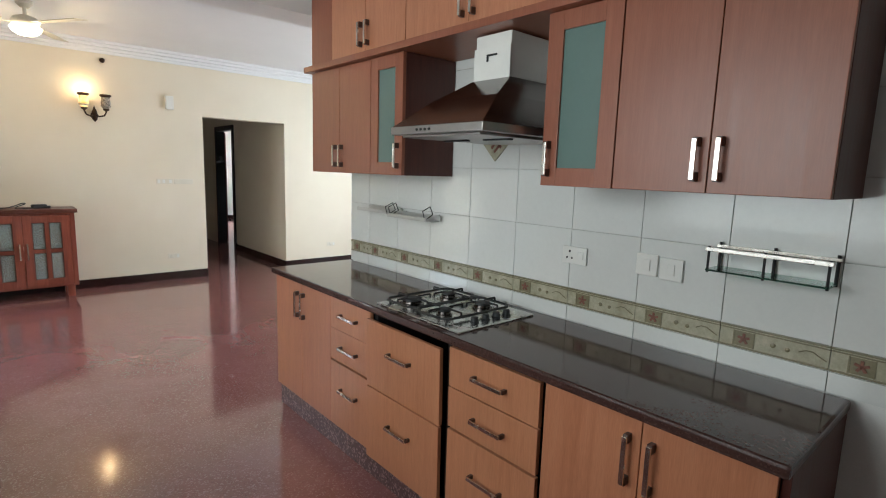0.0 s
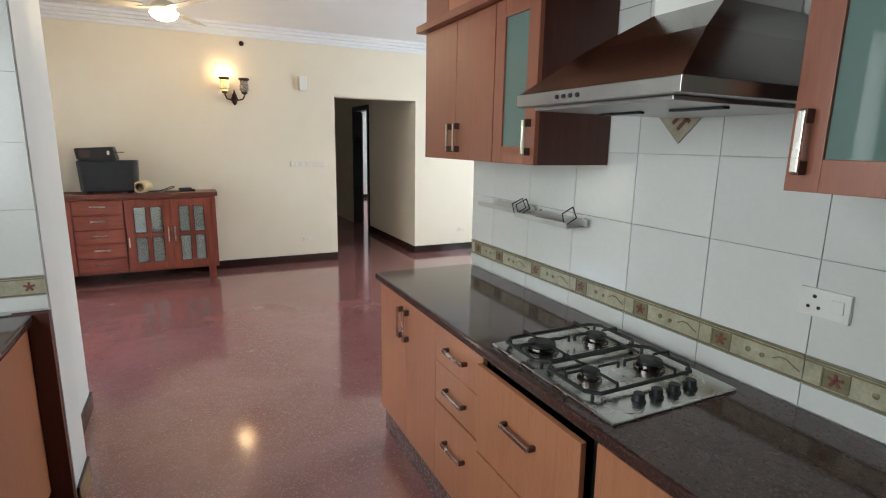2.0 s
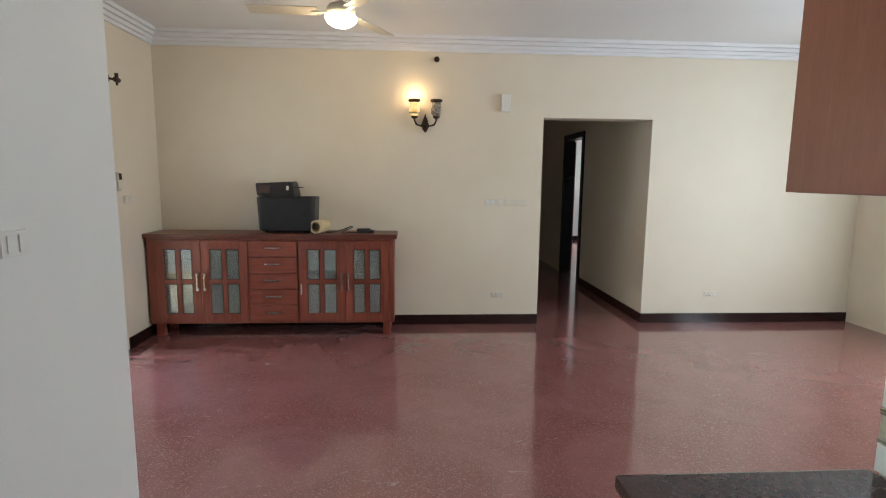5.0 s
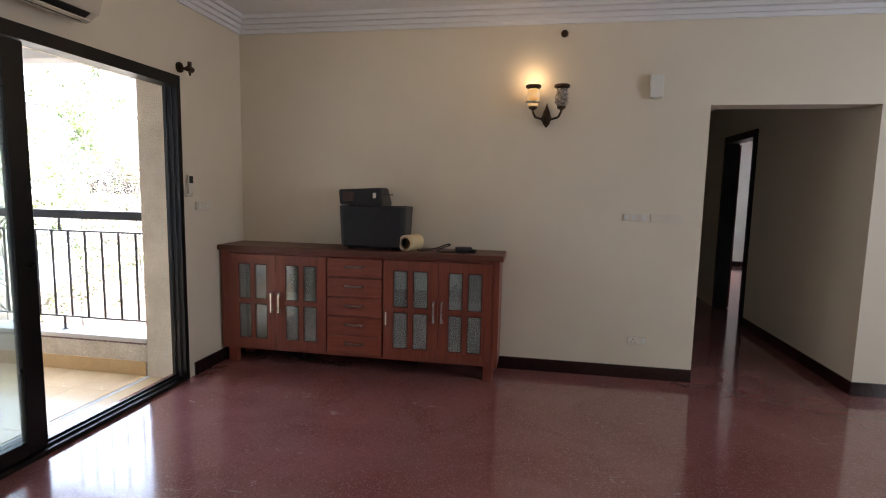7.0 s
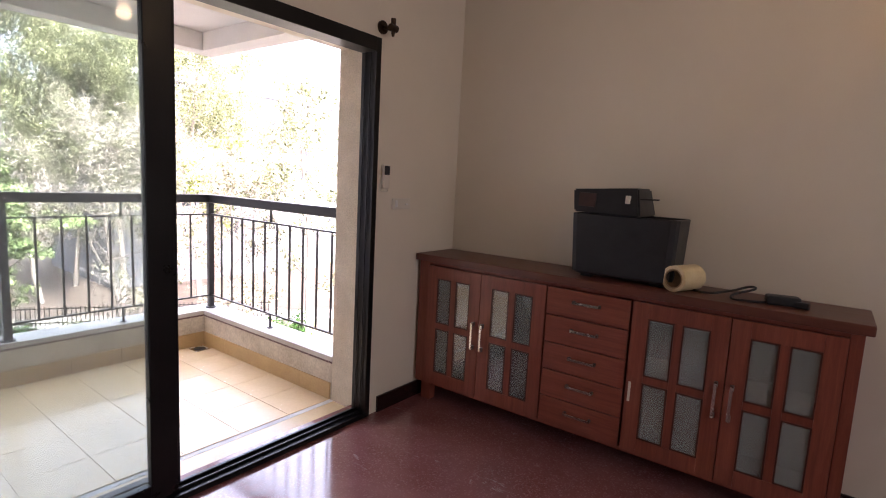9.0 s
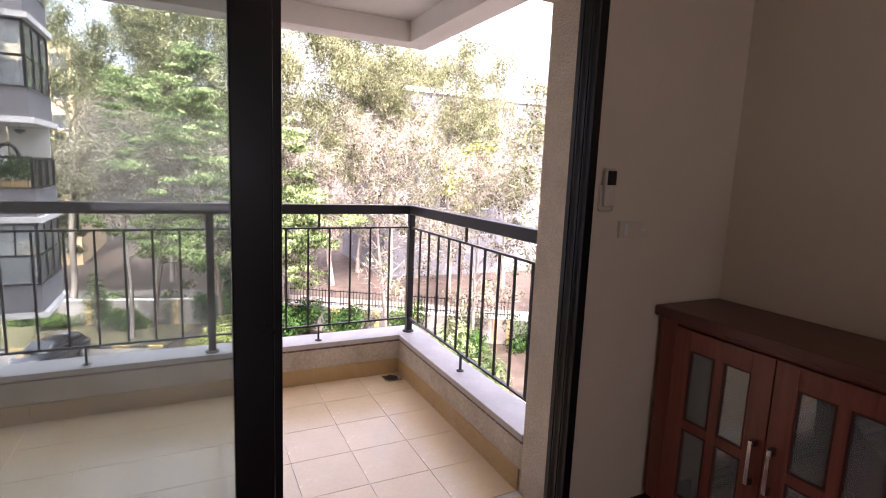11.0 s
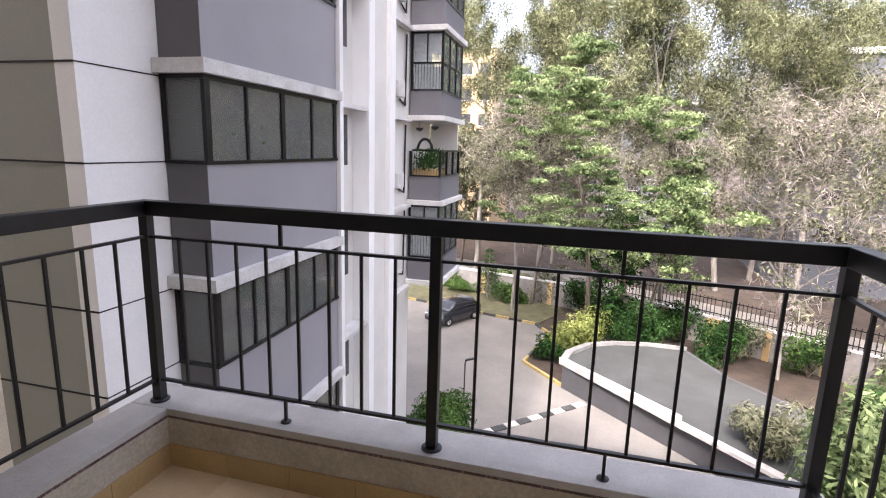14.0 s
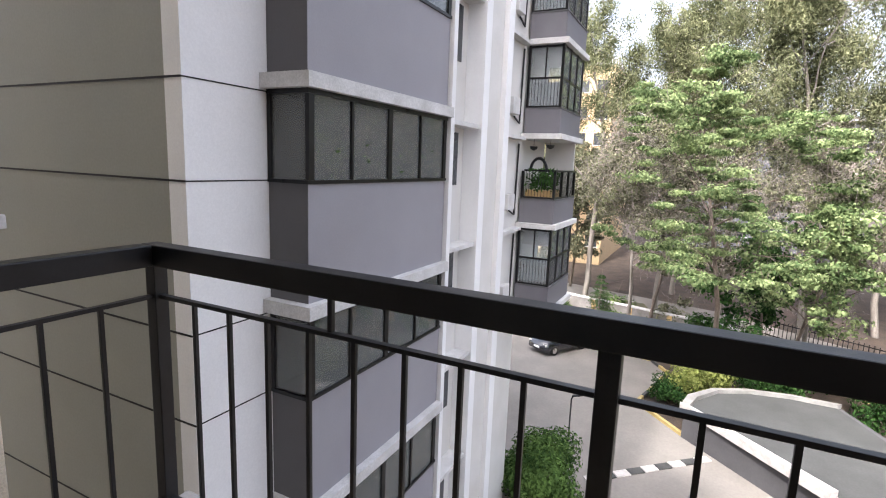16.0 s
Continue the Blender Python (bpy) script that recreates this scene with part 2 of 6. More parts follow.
CARD = surface("brown_cardboard", (0.33, 0.22, 0.11), (0.42, 0.29, 0.16), 15, (0.7, 0.8), 120, 0.1, 0.1)
TAPE = surface("cream_tape_roll", (0.66, 0.52, 0.28), (0.74, 0.62, 0.38), 15, (0.3, 0.4), 120, 0.05, 0.0)
FROST = surface("green_backed_glass", (0.12, 0.185, 0.165), (0.15, 0.22, 0.20), 2, (0.015, 0.03), 60, 0.02, 0.0, spec=0.6)
SIDEGLASS = glass("sideboard_pane", (0.72, 0.80, 0.78), 0.015, 2.0, 0.30, (0.60, 0.68, 0.64))
DOORGLASS = glass("door_pane", (0.80, 0.865, 0.85), 0.0, 1.35, 0.17, (0.74, 0.80, 0.80))
SHELFGLASS = glass("shelf_pane", (0.45, 0.75, 0.62), 0.0, 1.6, 0.12, (0.2, 0.4, 0.3))
BALTILE = surface("tan_balcony_tile", (0.70, 0.525, 0.31), (0.78, 0.605, 0.38), 2.2, (0.16, 0.3), 80, 0.06, 0.03, vary=0.06)
SKIRTTILE = surface("ochre_skirting_tile", (0.46, 0.30, 0.13), (0.58, 0.40, 0.19), 3, (0.3, 0.45), 80, 0.12, 0.05, vary=0.08)
PARAPET = surface("stained_parapet_plaster", (0.44, 0.38, 0.29), (0.68, 0.61, 0.50), 3.5, (0.7, 0.85), 60, 0.25, 0.35)
LEDGE = surface("grey_granite_ledge", (0.40, 0.375, 0.35), (0.60, 0.57, 0.54), 3.0, (0.35, 0.6), 170, 0.2, 0.15)
WORNCOPE = surface("weathered_coping", (0.20, 0.19, 0.18), (0.33, 0.32, 0.30), 1.5, (0.7, 0.85), 30, 0.2, 0.2)
ROUGHCAST = surface("beige_roughcast", (0.66, 0.57, 0.44), (0.80, 0.715, 0.58), 4, (0.75, 0.9), 110, 0.22, 0.9, bdist=0.012)
SOFFIT = surface("soffit_paint", (0.72, 0.70, 0.66), (0.80, 0.78, 0.74), 2, (0.6, 0.8), 100, 0.08, 0.2)
BWHITE = surface("tower_white_paint", (0.74, 0.735, 0.725), (0.82, 0.815, 0.805), 0.6, (0.6, 0.8), 40, 0.07, 0.15)
# taupe lowered in tone so the colour carries this side's shade
BBEIGE = surface("tower_shaded_taupe", (0.255, 0.255, 0.22), (0.30, 0.30, 0.262), 0.5, (0.6, 0.8), 30, 0.08, 0.15)
BGREY = surface("tower_grey_paint", (0.255, 0.245, 0.265), (0.30, 0.29, 0.31), 0.7, (0.55, 0.75), 40, 0.06, 0.12)
BSLAB = surface("tower_slab_edge", (0.48, 0.47, 0.45), (0.68, 0.67, 0.66), 2.2, (0.6, 0.8), 40, 0.22, 0.2)
# cream darkened for both dirt and the shade of set-back faces
BCREAM = surface("tower_dirty_shaded_cream", (0.55, 0.535, 0.50), (0.64, 0.625, 0.595), 0.8, (0.6, 0.8), 40, 0.08, 0.15)
# darkened copy of the tower grey, for parapets that stand in shade
BMID = surface("tower_shaded_grey", (0.125, 0.12, 0.132), (0.16, 0.155, 0.168), 0.7, (0.55, 0.75), 40, 0.06, 0.12)
RIMSTEEL = surface("worn_steel_rim", (0.36, 0.345, 0.33), (0.45, 0.435, 0.42), 6, (0.3, 0.42), 140, 0.05, 0.0, metal=1.0)
# the cloudy share paints in a pale reflection on the tower glazing
TOWERGLASS = glass("tower_pane", (0.78, 0.83, 0.81), 0.02, 1.6, 0.2, (0.54, 0.57, 0.54))
BDARK = surface("tower_dark_grey", (0.085, 0.082, 0.085), (0.115, 0.11, 0.115), 0.7, (0.55, 0.75), 40, 0.06, 0.12)
# whitish cloud colour stands for bright sky mirrored in the balcony glass
BALGLASS = glass("balcony_glass", (0.8, 0.85, 0.86), 0.02, 1.7, 0.16, (0.82, 0.85, 0.87))
CURTAIN = surface("blue_grey_curtain", (0.30, 0.36, 0.38), (0.55, 0.60, 0.62), 3, (0.8, 0.9), 30, 0.2, 0.0, stretch=(6, 6, 0.4))
ROOMDARK = surface("dim_room_wall", (0.34, 0.33, 0.30), (0.46, 0.45, 0.42), 1.0, (0.8, 0.9), 20, 0.1, 0.0)
ROAD = surface("pale_road_paving", (0.17, 0.155, 0.136), (0.24, 0.22, 0.195), 0.35, (0.8, 0.9), 9, 0.12, 0.2, bdist=0.02)
SOIL = surface("soil_and_litter", (0.034, 0.024, 0.017), (0.085, 0.06, 0.043), 0.8, (0.9, 0.95), 14, 0.4, 0.5, bdist=0.03)
GRASSM = surface("dry_lawn", (0.085, 0.085, 0.04), (0.16, 0.145, 0.075), 1.2, (0.9, 0.95), 25, 0.4, 0.5, bdist=0.03)
# deck grey kept low to include the shade lying on it
PLATGREY = surface("shaded_grey_ramp_roof", (0.06, 0.062, 0.06), (0.085, 0.087, 0.084), 0.5, (0.85, 0.95), 10, 0.1, 0.1, spec=0.15)
# wall grey darkened as if turned away from the sun
PLATWALL = surface("shaded_grey_ramp_wall", (0.06, 0.058, 0.062), (0.085, 0.083, 0.087), 0.6, (0.7, 0.8), 12, 0.1, 0.1)
KERBY = surface("kerb_yellow", (0.34, 0.25, 0.09), (0.46, 0.35, 0.14), 3, (0.7, 0.8), 30, 0.2, 0.1)
KERBK = surface("kerb_black", (0.03, 0.03, 0.03), (0.07, 0.07, 0.065), 3, (0.7, 0.8), 30, 0.2, 0.1)
WALLFAR = surface("compound_wall_plaster", (0.17, 0.155, 0.14), (0.30, 0.28, 0.26), 0.5, (0.8, 0.9), 6, 0.2, 0.2)
FARYEL = surface("far_yellow_facade", (0.52, 0.38, 0.22), (0.60, 0.45, 0.27), 0.15, (0.8, 0.9), 3, 0.08, 0.0)
FARGREY = surface("far_grey_facade", (0.10, 0.105, 0.118), (0.135, 0.14, 0.155), 0.12, (0.7, 0.85), 3, 0.06, 0.0)
DARKWIN = surface("dark_window_glass", (0.025, 0.028, 0.032), (0.05, 0.055, 0.06), 1, (0.08, 0.15), 8, 0.1, 0.0)
BARK = surface("grey_brown_bark", (0.10, 0.075, 0.058), (0.24, 0.19, 0.155), 1.5, (0.85, 0.95), 14, 0.35, 0.5, stretch=(3, 3, 0.6), bdist=0.02)
PALEBARK = surface("pale_bark", (0.17, 0.145, 0.125), (0.29, 0.26, 0.23), 1.2, (0.85, 0.95), 14, 0.3, 0.4, stretch=(3, 3, 0.6), bdist=0.02)
EUC = leaf_mat("eucalyptus_leaf", (0.085, 0.095, 0.05), (0.225, 0.235, 0.13))
GREENLEAF = leaf_mat("fresh_green_leaf", (0.08, 0.122, 0.05), (0.255, 0.315, 0.145))
DARKLEAF = leaf_mat("dark_green_leaf", (0.018, 0.045, 0.014), (0.06, 0.125, 0.035))
LIMELEAF = leaf_mat("lime_leaf", (0.12, 0.145, 0.035), (0.30, 0.33, 0.11))
DRYLEAF = leaf_mat("dusty_leaf", (0.085, 0.09, 0.055), (0.225, 0.225, 0.145))
TWIG = leaf_mat("bare_twig", (0.16, 0.135, 0.118), (0.31, 0.275, 0.245), 0.0)
HEDGE = leaf_mat("hedge_leaf", (0.032, 0.068, 0.02), (0.11, 0.18, 0.05))
CARM = surface("dark_car_paint", (0.008, 0.009, 0.014), (0.014, 0.015, 0.022), 2, (0.15, 0.25), 200, 0.02, 0.0, coat=1.0)
RUBBER = surface("tyre_rubber", (0.012, 0.012, 0.012), (0.02, 0.02, 0.02), 10, (0.7, 0.85), 100, 0.1, 0.1)
BULB = glow("lit_sconce_glass", (1.0, 0.55, 0.2), 0.03)
bt = BULB.node_tree
bt.nodes["Principled BSDF"].inputs["Base Color"].default_value = (0.42, 0.18, 0.05, 1)
shards = bt.nodes.new("ShaderNodeTexVoronoi")
shards.inputs["Scale"].default_value = 75
bt.links.new(bt.nodes.new("ShaderNodeTexCoord").outputs["Object"], shards.inputs["Vector"])
shard_sep = bt.nodes.new("ShaderNodeSeparateColor")
bt.links.new(shards.outputs["Color"], shard_sep.inputs[0])
bt.links.new(ramp(bt, shard_sep.outputs[0], [(0.0, (0.55, 0.20, 0.03)), (0.4, (1.0, 0.5, 0.10)), (0.75, (1.0, 0.72, 0.30)), (1.0, (0.6, 0.55, 0.6))]), bt.nodes["Principled BSDF"].inputs["Emission Color"])
TRAYM = surface("satin_tray_steel", (0.50, 0.50, 0.48), (0.58, 0.58, 0.56), 9, (0.42, 0.5), 140, 0.05, 0.0, metal=0.6)
FANLIGHT = glow("lit_fan_bowl", (1.0, 0.78, 0.46), 0.3)
MOSAIC = surface("mosaic_glass_shade", (0.06, 0.05, 0.045), (0.52, 0.46, 0.38), 60, (0.2, 0.35), 160, 0.3, 0.15)
FANM = surface("cream_fan_metal", (0.52, 0.48, 0.40), (0.60, 0.56, 0.47), 6, (0.3, 0.4), 150, 0.05, 0.0)


# ---------------------------------------------------------------- building blocks
def bx(bm, x0, x1, y0, y1, z0, z1, bev=0.0, m=None):
    """A box between two corners, its edges rounded by bev."""
    x0, x1 = min(x0, x1), max(x0, x1)
    y0, y1 = min(y0, y1), max(y0, y1)
    z0, z1 = min(z0, z1), max(z0, z1)
    mat = Matrix.Translation(((x0 + x1) / 2, (y0 + y1) / 2, (z0 + z1) / 2)) @ Matrix.Diagonal((x1 - x0, y1 - y0, z1 - z0, 1))
    r = bmesh.ops.create_cube(bm, size=1.0, matrix=(m @ mat) if m else mat)
    if bev:
        ed = {e for v in r["verts"] for e in v.link_edges}
        bmesh.ops.bevel(bm, geom=list(ed), offset=bev, segments=2, affect="EDGES", profile=0.6)
    return bm


def cyl(bm, a, b, r, r2=None, seg=14, caps=True):
    """A rod from a to b."""
    a, b = Vector(a), Vector(b)
    d = b - a
    m = Matrix.Translation((a + b) / 2) @ d.to_track_quat("Z", "Y").to_matrix().to_4x4()
    bmesh.ops.create_cone(bm, cap_ends=caps, segments=seg, radius1=r, radius2=r if r2 is None else r2, depth=d.length, matrix=m)
    return bm


def lathe(bm, profile, centre, seg=24, axis="z"):
    """Turn (radius, height) pairs about an upright axis through centre."""
    rings = []
    for r, h in profile:
        ring = []
        for i in range(seg):
            a = 2 * math.pi * i / seg
            ring.append(bm.verts.new((centre[0] + r * math.cos(a), centre[1] + r * math.sin(a), centre[2] + h)))
        rings.append(ring)
    for p, q in zip(rings, rings[1:]):
        for i in range(seg):
            bm.faces.new((p[i], p[(i + 1) % seg], q[(i + 1) % seg], q[i]))
    bm.faces.new(list(reversed(rings[0])))
    bm.faces.new(rings[-1])
    return bm


def tube(bm, pts, r, seg=8):
    """A bent rod through pts."""
    for p, q in zip(pts, pts[1:]):
        cyl(bm, p, q, r, seg=seg)
    return bm


def prism(bm, poly, z0, z1):
    """An upright prism over a plan polygon."""
    lo = [bm.verts.new((x, y, z0)) for x, y in poly]
    hi = [bm.verts.new((x, y, z1)) for x, y in poly]
    bm.faces.new(list(reversed(lo)))
    bm.faces.new(hi)
    n = len(poly)
    for i in range(n):
        bm.faces.new((lo[i], lo[(i + 1) % n], hi[(i + 1) % n], hi[i]))
    bmesh.ops.recalc_face_normals(bm, faces=bm.faces[:])
    return bm


def part(name, bm, material, parent=None, label="", smooth=False):
    """Link a bmesh as ONE mesh object, under a thing or a part."""
    me = bpy.data.meshes.new(name)
    bm.to_mesh(me)
    bm.free()
    me.materials.append(material)
    if smooth:
        me.polygons.foreach_set("use_smooth", [True] * len(me.polygons))
    ob = new(name, me)
    if parent:
        ob.parent = parent
        ob.matrix_parent_inverse = Matrix.Translation(-parent.location)
    if label:
        ob["label"] = label
    return ob


def B(*a, **k):
    return bx(bmesh.new(), *a, **k)


def thing(name, at, label, category, group="", kind=""):
    e = new(name)
    e.empty_display_size = 0.1
    e.location = at
    return tagged(e, label, category, group, kind)


def structure(name, bm, mat, label, category):
    return tagged(part(name, bm, mat), label, category, "", "structure")


def piece(name, mesh, parent, at):
    """One of many alike pieces, sharing its mesh."""
    ob = new(name, mesh)
    ob.location = at
    ob.parent = parent
    ob.matrix_parent_inverse = Matrix.Translation(-parent.location)
    return ob


def mesh_of(name, bm, mat):
    me = bpy.data.meshes.new(name)
    bm.to_mesh(me)
    bm.free()
    me.materials.append(mat)
    return me


# ---------------------------------------------------------------- plan
N, E, W = 8.0, 2.0, -1.42          # north wall, kitchen backsplash wall, sliding-door wall
CEILZ, HALL0, HALL1, OPZ = 2.83, 2.315, 3.425, 2.095
KEND = 3.79                        # north end of the kitchen backsplash wall
DY0, DY1, DZ = 4.78, 7.215, 2.18   # sliding door opening

structure("floor", B(-1.60, 6.1, -1.2, 15.7, -0.12, 0.0), FLOOR, "polished dark red granite floor with pale scuffs", "floor")
structure("ceiling", B(-1.80, 5.9, -1.2, 8.0, CEILZ, CEILZ + 0.12), CEIL, "smooth white painted ceiling", "ceiling")

bm = bmesh.new()
bx(bm, -1.80, HALL0, N, N + 0.2, 0, CEILZ)
bx(bm, HALL0, HALL1, N, N + 0.2, OPZ, CEILZ)
bx(bm, HALL1, 5.9, N, N + 0.2, 0, CEILZ)
structure("wall_north", bm, WALL, "cream painted wall with a corridor opening", "wall")

bm = bmesh.new()
bx(bm, -1.53, W, DY1, N, 0, CEILZ)
bx(bm, -1.78, -1.5302, 7.275, N, 0, CEILZ)
bx(bm, -1.78, W, DY0, DY1, DZ, CEILZ)
bx(bm, -1.78, -1.5302, DY1 + 0.0002, 7.2748, DZ, CEILZ)
bx(bm, -1.78, W, 4.46, DY0, 0, CEILZ)
structure("wall_west", bm, WALL, "cream painted wall around the balcony door", "wall")

structure("wall_partition", B(-1.42, 0.0, 3.95, 4.665, 0, CEILZ), WHITEWALL, "white painted end of the partition wall", "wall")
structure("wall_pier", B(-0.8, 0.09, 3.70, 3.948, 0, CEILZ), WHITEWALL, "white painted kitchen pier", "wall")
# the opening is invented, out of view, to hold the kitchen fill lamp
bm = bmesh.new()
bx(bm, -0.80, -0.58, -1.2, 1.25, 0, CEILZ)
bx(bm, -0.80, -0.58, 2.95, 3.70, 0, CEILZ)
bx(bm, -0.80, -0.58, 1.25, 2.95, 0, 1.15)
bx(bm, -0.80, -0.58, 1.25, 2.95, 2.15, CEILZ)
structure("wall_kitchen_west", bm, WHITEWALL, "white painted kitchen wall with an added unseen opening", "wall")
structure("wall_south", B(-0.80, 5.9, -1.4, -1.2, 0, CEILZ), WHITEWALL, "plain white painted wall", "wall")
structure("wall_kitchen_east", B(E + 0.008, E + 0.2, -1.2, KEND, 0, CEILZ), WHITEWALL, "white painted wall behind the kitchen tiles", "wall")
# east wall; its opening is made up for the dining-side fill lamp
bm = bmesh.new()
bx(bm, 5.7, 5.9, -1.2, 4.6, 0, CEILZ)
bx(bm, 5.7, 5.9, 6.6, 8.0, 0, CEILZ)
bx(bm, 5.7, 5.9, 4.6, 6.6, 0, 0.7)
bx(bm, 5.7, 5.9, 4.6, 6.6, 2.2, CEILZ)
structure("wall_east", bm, WALL, "cream painted wall with an added opening, out of view", "wall")
structure("wall_dining_south", B(E + 0.2, 5.7, 3.4, 3.6, 0, CEILZ), WALL, "cream painted dining wall", "wall")
structure("beam", B(-0.58, E + 0.2, 3.70, 3.948, 2.37, CEILZ - 0.004), WHITEWALL, "white painted ceiling beam over the kitchen entry", "beam")

# corridor beyond the opening, with a side doorway into a lit room
bm = bmesh.new()
bx(bm, HALL1, HALL1 + 0.12, N + 0.2, 10.05, 0, 2.6)
bx(bm, HALL1, HALL1 + 0.12, 10.95, 12.6, 0, 2.6)
bx(bm, HALL1, HALL1 + 0.12, 10.05, 10.95, 2.14, 2.6)
structure("wall_corridor_east", bm, WALL, "cream corridor wall with a doorway", "wall")
structure("wall_corridor_west", B(HALL0 - 0.9, HALL0 - 0.7, N + 0.2, 12.6, 0, 2.6), WALL, "dim cream corridor wall", "wall")
structure("wall_corridor_end", B(HALL0 - 0.9, HALL1 + 0.2, 12.6, 12.8, 0, 2.6), WALL, "dim corridor end wall", "wall")
bm = bmesh.new()
bx(bm, HALL1 + 0.12, 5.9, 9.2, 9.4, 0, 2.6)
bx(bm, HALL1 + 0.2, 6.1, 15.5, 15.7, 0, 2.6)
bx(bm, HALL1 + 0.0, HALL1 + 0.2, 12.8, 15.7, 0, 2.6)
# east side with an invented opening for the back room lamp
bx(bm, 5.9, 6.1, 9.2, 15.5, 0, 0.8)
bx(bm, 5.9, 6.1, 9.2, 13.3, 0.8, 2.6)
bx(bm, 5.9, 6.1, 14.5, 15.5, 0.8, 2.6)
bx(bm, 5.9, 6.1, 13.3, 14.5, 2.1, 2.6)
structure("wall_back_room", bm, WHITEWALL, "white walls of the room off the corridor", "wall")
structure("ceiling_corridor", B(HALL0 - 0.9, 6.1, N + 0.2, 15.7, 2.6, 2.7), CEIL, "white corridor ceiling", "ceiling")
d = thing("door_1", (3.5, 10.5, 0), "open dark wooden door in a black frame", "door", "", "structure")
bm = bmesh.new()
bx(bm, HALL1 - 0.025, HALL1 + 0.13, 10.03, 10.10, 0, 2.17, 0.004)
bx(bm, HALL1 - 0.025, HALL1 + 0.13, 10.90, 10.97, 0, 2.17, 0.004)
bx(bm, HALL1 - 0.025, HALL1 + 0.13, 10.10, 10.90, 2.09, 2.17, 0.004)
part("door_frame", bm, FRAMEM, d)
part("door_leaf", bx(bmesh.new(), 3.565, 3.605, 10.98, 11.76, 0.01, 2.08, 0.004), DARKWOOD, d)

# skirting, 10 cm dark granite
bm = bmesh.new()
for s in ((W, HALL0, N - 0.014, N), (HALL1, 5.7, N - 0.014, N), (W, W + 0.014, DY1 + 0.07, N - 0.014), (HALL1 - 0.014, HALL1, N - 0.014, 10.025), (HALL0 - 0.7, HALL1, 12.586, 12.6), (HALL1 + 0.2, 5.9, 15.486, 15.5),
          (0.0, 0.012, 3.95, 4.677), (-1.42, 0.0, 4.665, 4.677), (0.09, 0.102, 3.70, 3.948), (E + 0.2, 5.7, 3.6, 3.614)):
    bx(bm, *s, 0.0, 0.10, 0.002)
structure("baseboard", bm, BASE, "dark granite skirting ten centimetres high", "baseboard")

# stepped plaster cornice under the ceiling
bm = bmesh.new()
for dz, pr in ((0.0, 0.10), (0.035, 0.075), (0.07, 0.05), (0.10, 0.022)):
    z1 = CEILZ - dz
    bx(bm, W, 5.7, N - pr, N, z1 - 0.034, z1 - 0.001, 0.004)
    bx(bm, W, W + pr, 4.67, N - pr - 0.001, z1 - 0.034, z1 - 0.001, 0.004)
structure("trim", bm, CEIL, "stepped white plaster cornice", "cornice")


# ---------------------------------------------------------------- kitchen: tiles
wall_tiles = thing("backsplash", (E, 2.4, 0.88), "glossy white wall tiles with a beige dado band", "backsplash", "", "structure")
part("grout", B(E + 0.001, E + 0.0075, -0.3, KEND, 0.88, 2.30), GROUT, wall_tiles)
JOINT = 0.0022


def tile_mesh(name, w, h, mat, t=0.0075):
    return mesh_of(name, bx(bmesh.new(), -t, 0, -w / 2 + JOINT / 2, w / 2 - JOINT / 2, JOINT / 2, h - JOINT / 2, 0.0012), mat)


COLS = [(1.105 + 0.3085 * i, 1.105 + 0.3085 * (i + 1)) for i in range(-4, 9)]
COLS[-1] = (COLS[-1][0], KEND)
ROWS = [(0.88, 0.945), (1.022, 1.272), (1.272, 1.514), (1.514, 1.756), (1.756, 1.998), (1.998, 2.24)]
shared = {}
for y0, y1 in COLS:
    for z0, z1 in ROWS:
        key = (round(y1 - y0, 4), round(z1 - z0, 4))
        if key not in shared:
            shared[key] = tile_mesh("tile", *key, TILE)
        piece("tile", shared[key], wall_tiles, (E, (y0 + y1) / 2, z0))
# dado band: one moulded border piece per column
for y0, y1 in COLS:
    w = y1 - y0
    yc = (y0 + y1) / 2
    bd = part("border_tile", B(E - 0.0065, E + 0.001, y0 + 0.001, y1 - 0.001, 0.9465, 1.0205, 0.001), DADO, wall_tiles)
    bm = bmesh.new()
    bx(bm, E - 0.0105, E - 0.0066, y0 + 0.001, y1 - 0.001, 0.948, 0.9535, 0.001)
    bx(bm, E - 0.0105, E - 0.0066, y0 + 0.001, y1 - 0.001, 1.008, 1.012, 0.001)
    bx(bm, E - 0.0115, E - 0.0066, y0 + 0.001, y1 - 0.001, 1.0155, 1.0195, 0.001)
    ym = y1 - 0.075
    bx(bm, E - 0.0095, E - 0.0066, ym - 0.032, ym - 0.028, 0.955, 1.006)
    bx(bm, E - 0.0095, E - 0.0066, ym + 0.028, ym + 0.032, 0.955, 1.006)
    bx(bm, E - 0.0072, E - 0.0066, ym - 0.0279, ym + 0.0279, 0.956, 1.005)
    part("moulding", bm, DADOLINE, bd)
    bm = bmesh.new()
    for k in range(5):
        a = 2 * math.pi * k / 5
        m = Matrix.Translation((E - 0.0085, ym, 0.981)) @ Matrix.Rotation(a, 4, "X")
        bx(bm, -0.0015, 0.0015, -0.0042, 0.0042, 0.0, 0.0185, 0.001, m)
    part("star", bm, DADOSTAR, bd, "rust red star motif")
    bm = bmesh.new()
    for k, (oy, oz, r) in enumerate(((-0.085, 0.982, 0.008), (-0.125, 0.979, 0.007))):
        lathe(bm, [(0.001, -0.003), (r, -0.001), (r, 0.001), (0.001, 0.003)], (0, 0, 0), 10)
        vs = bm.verts[-40:]
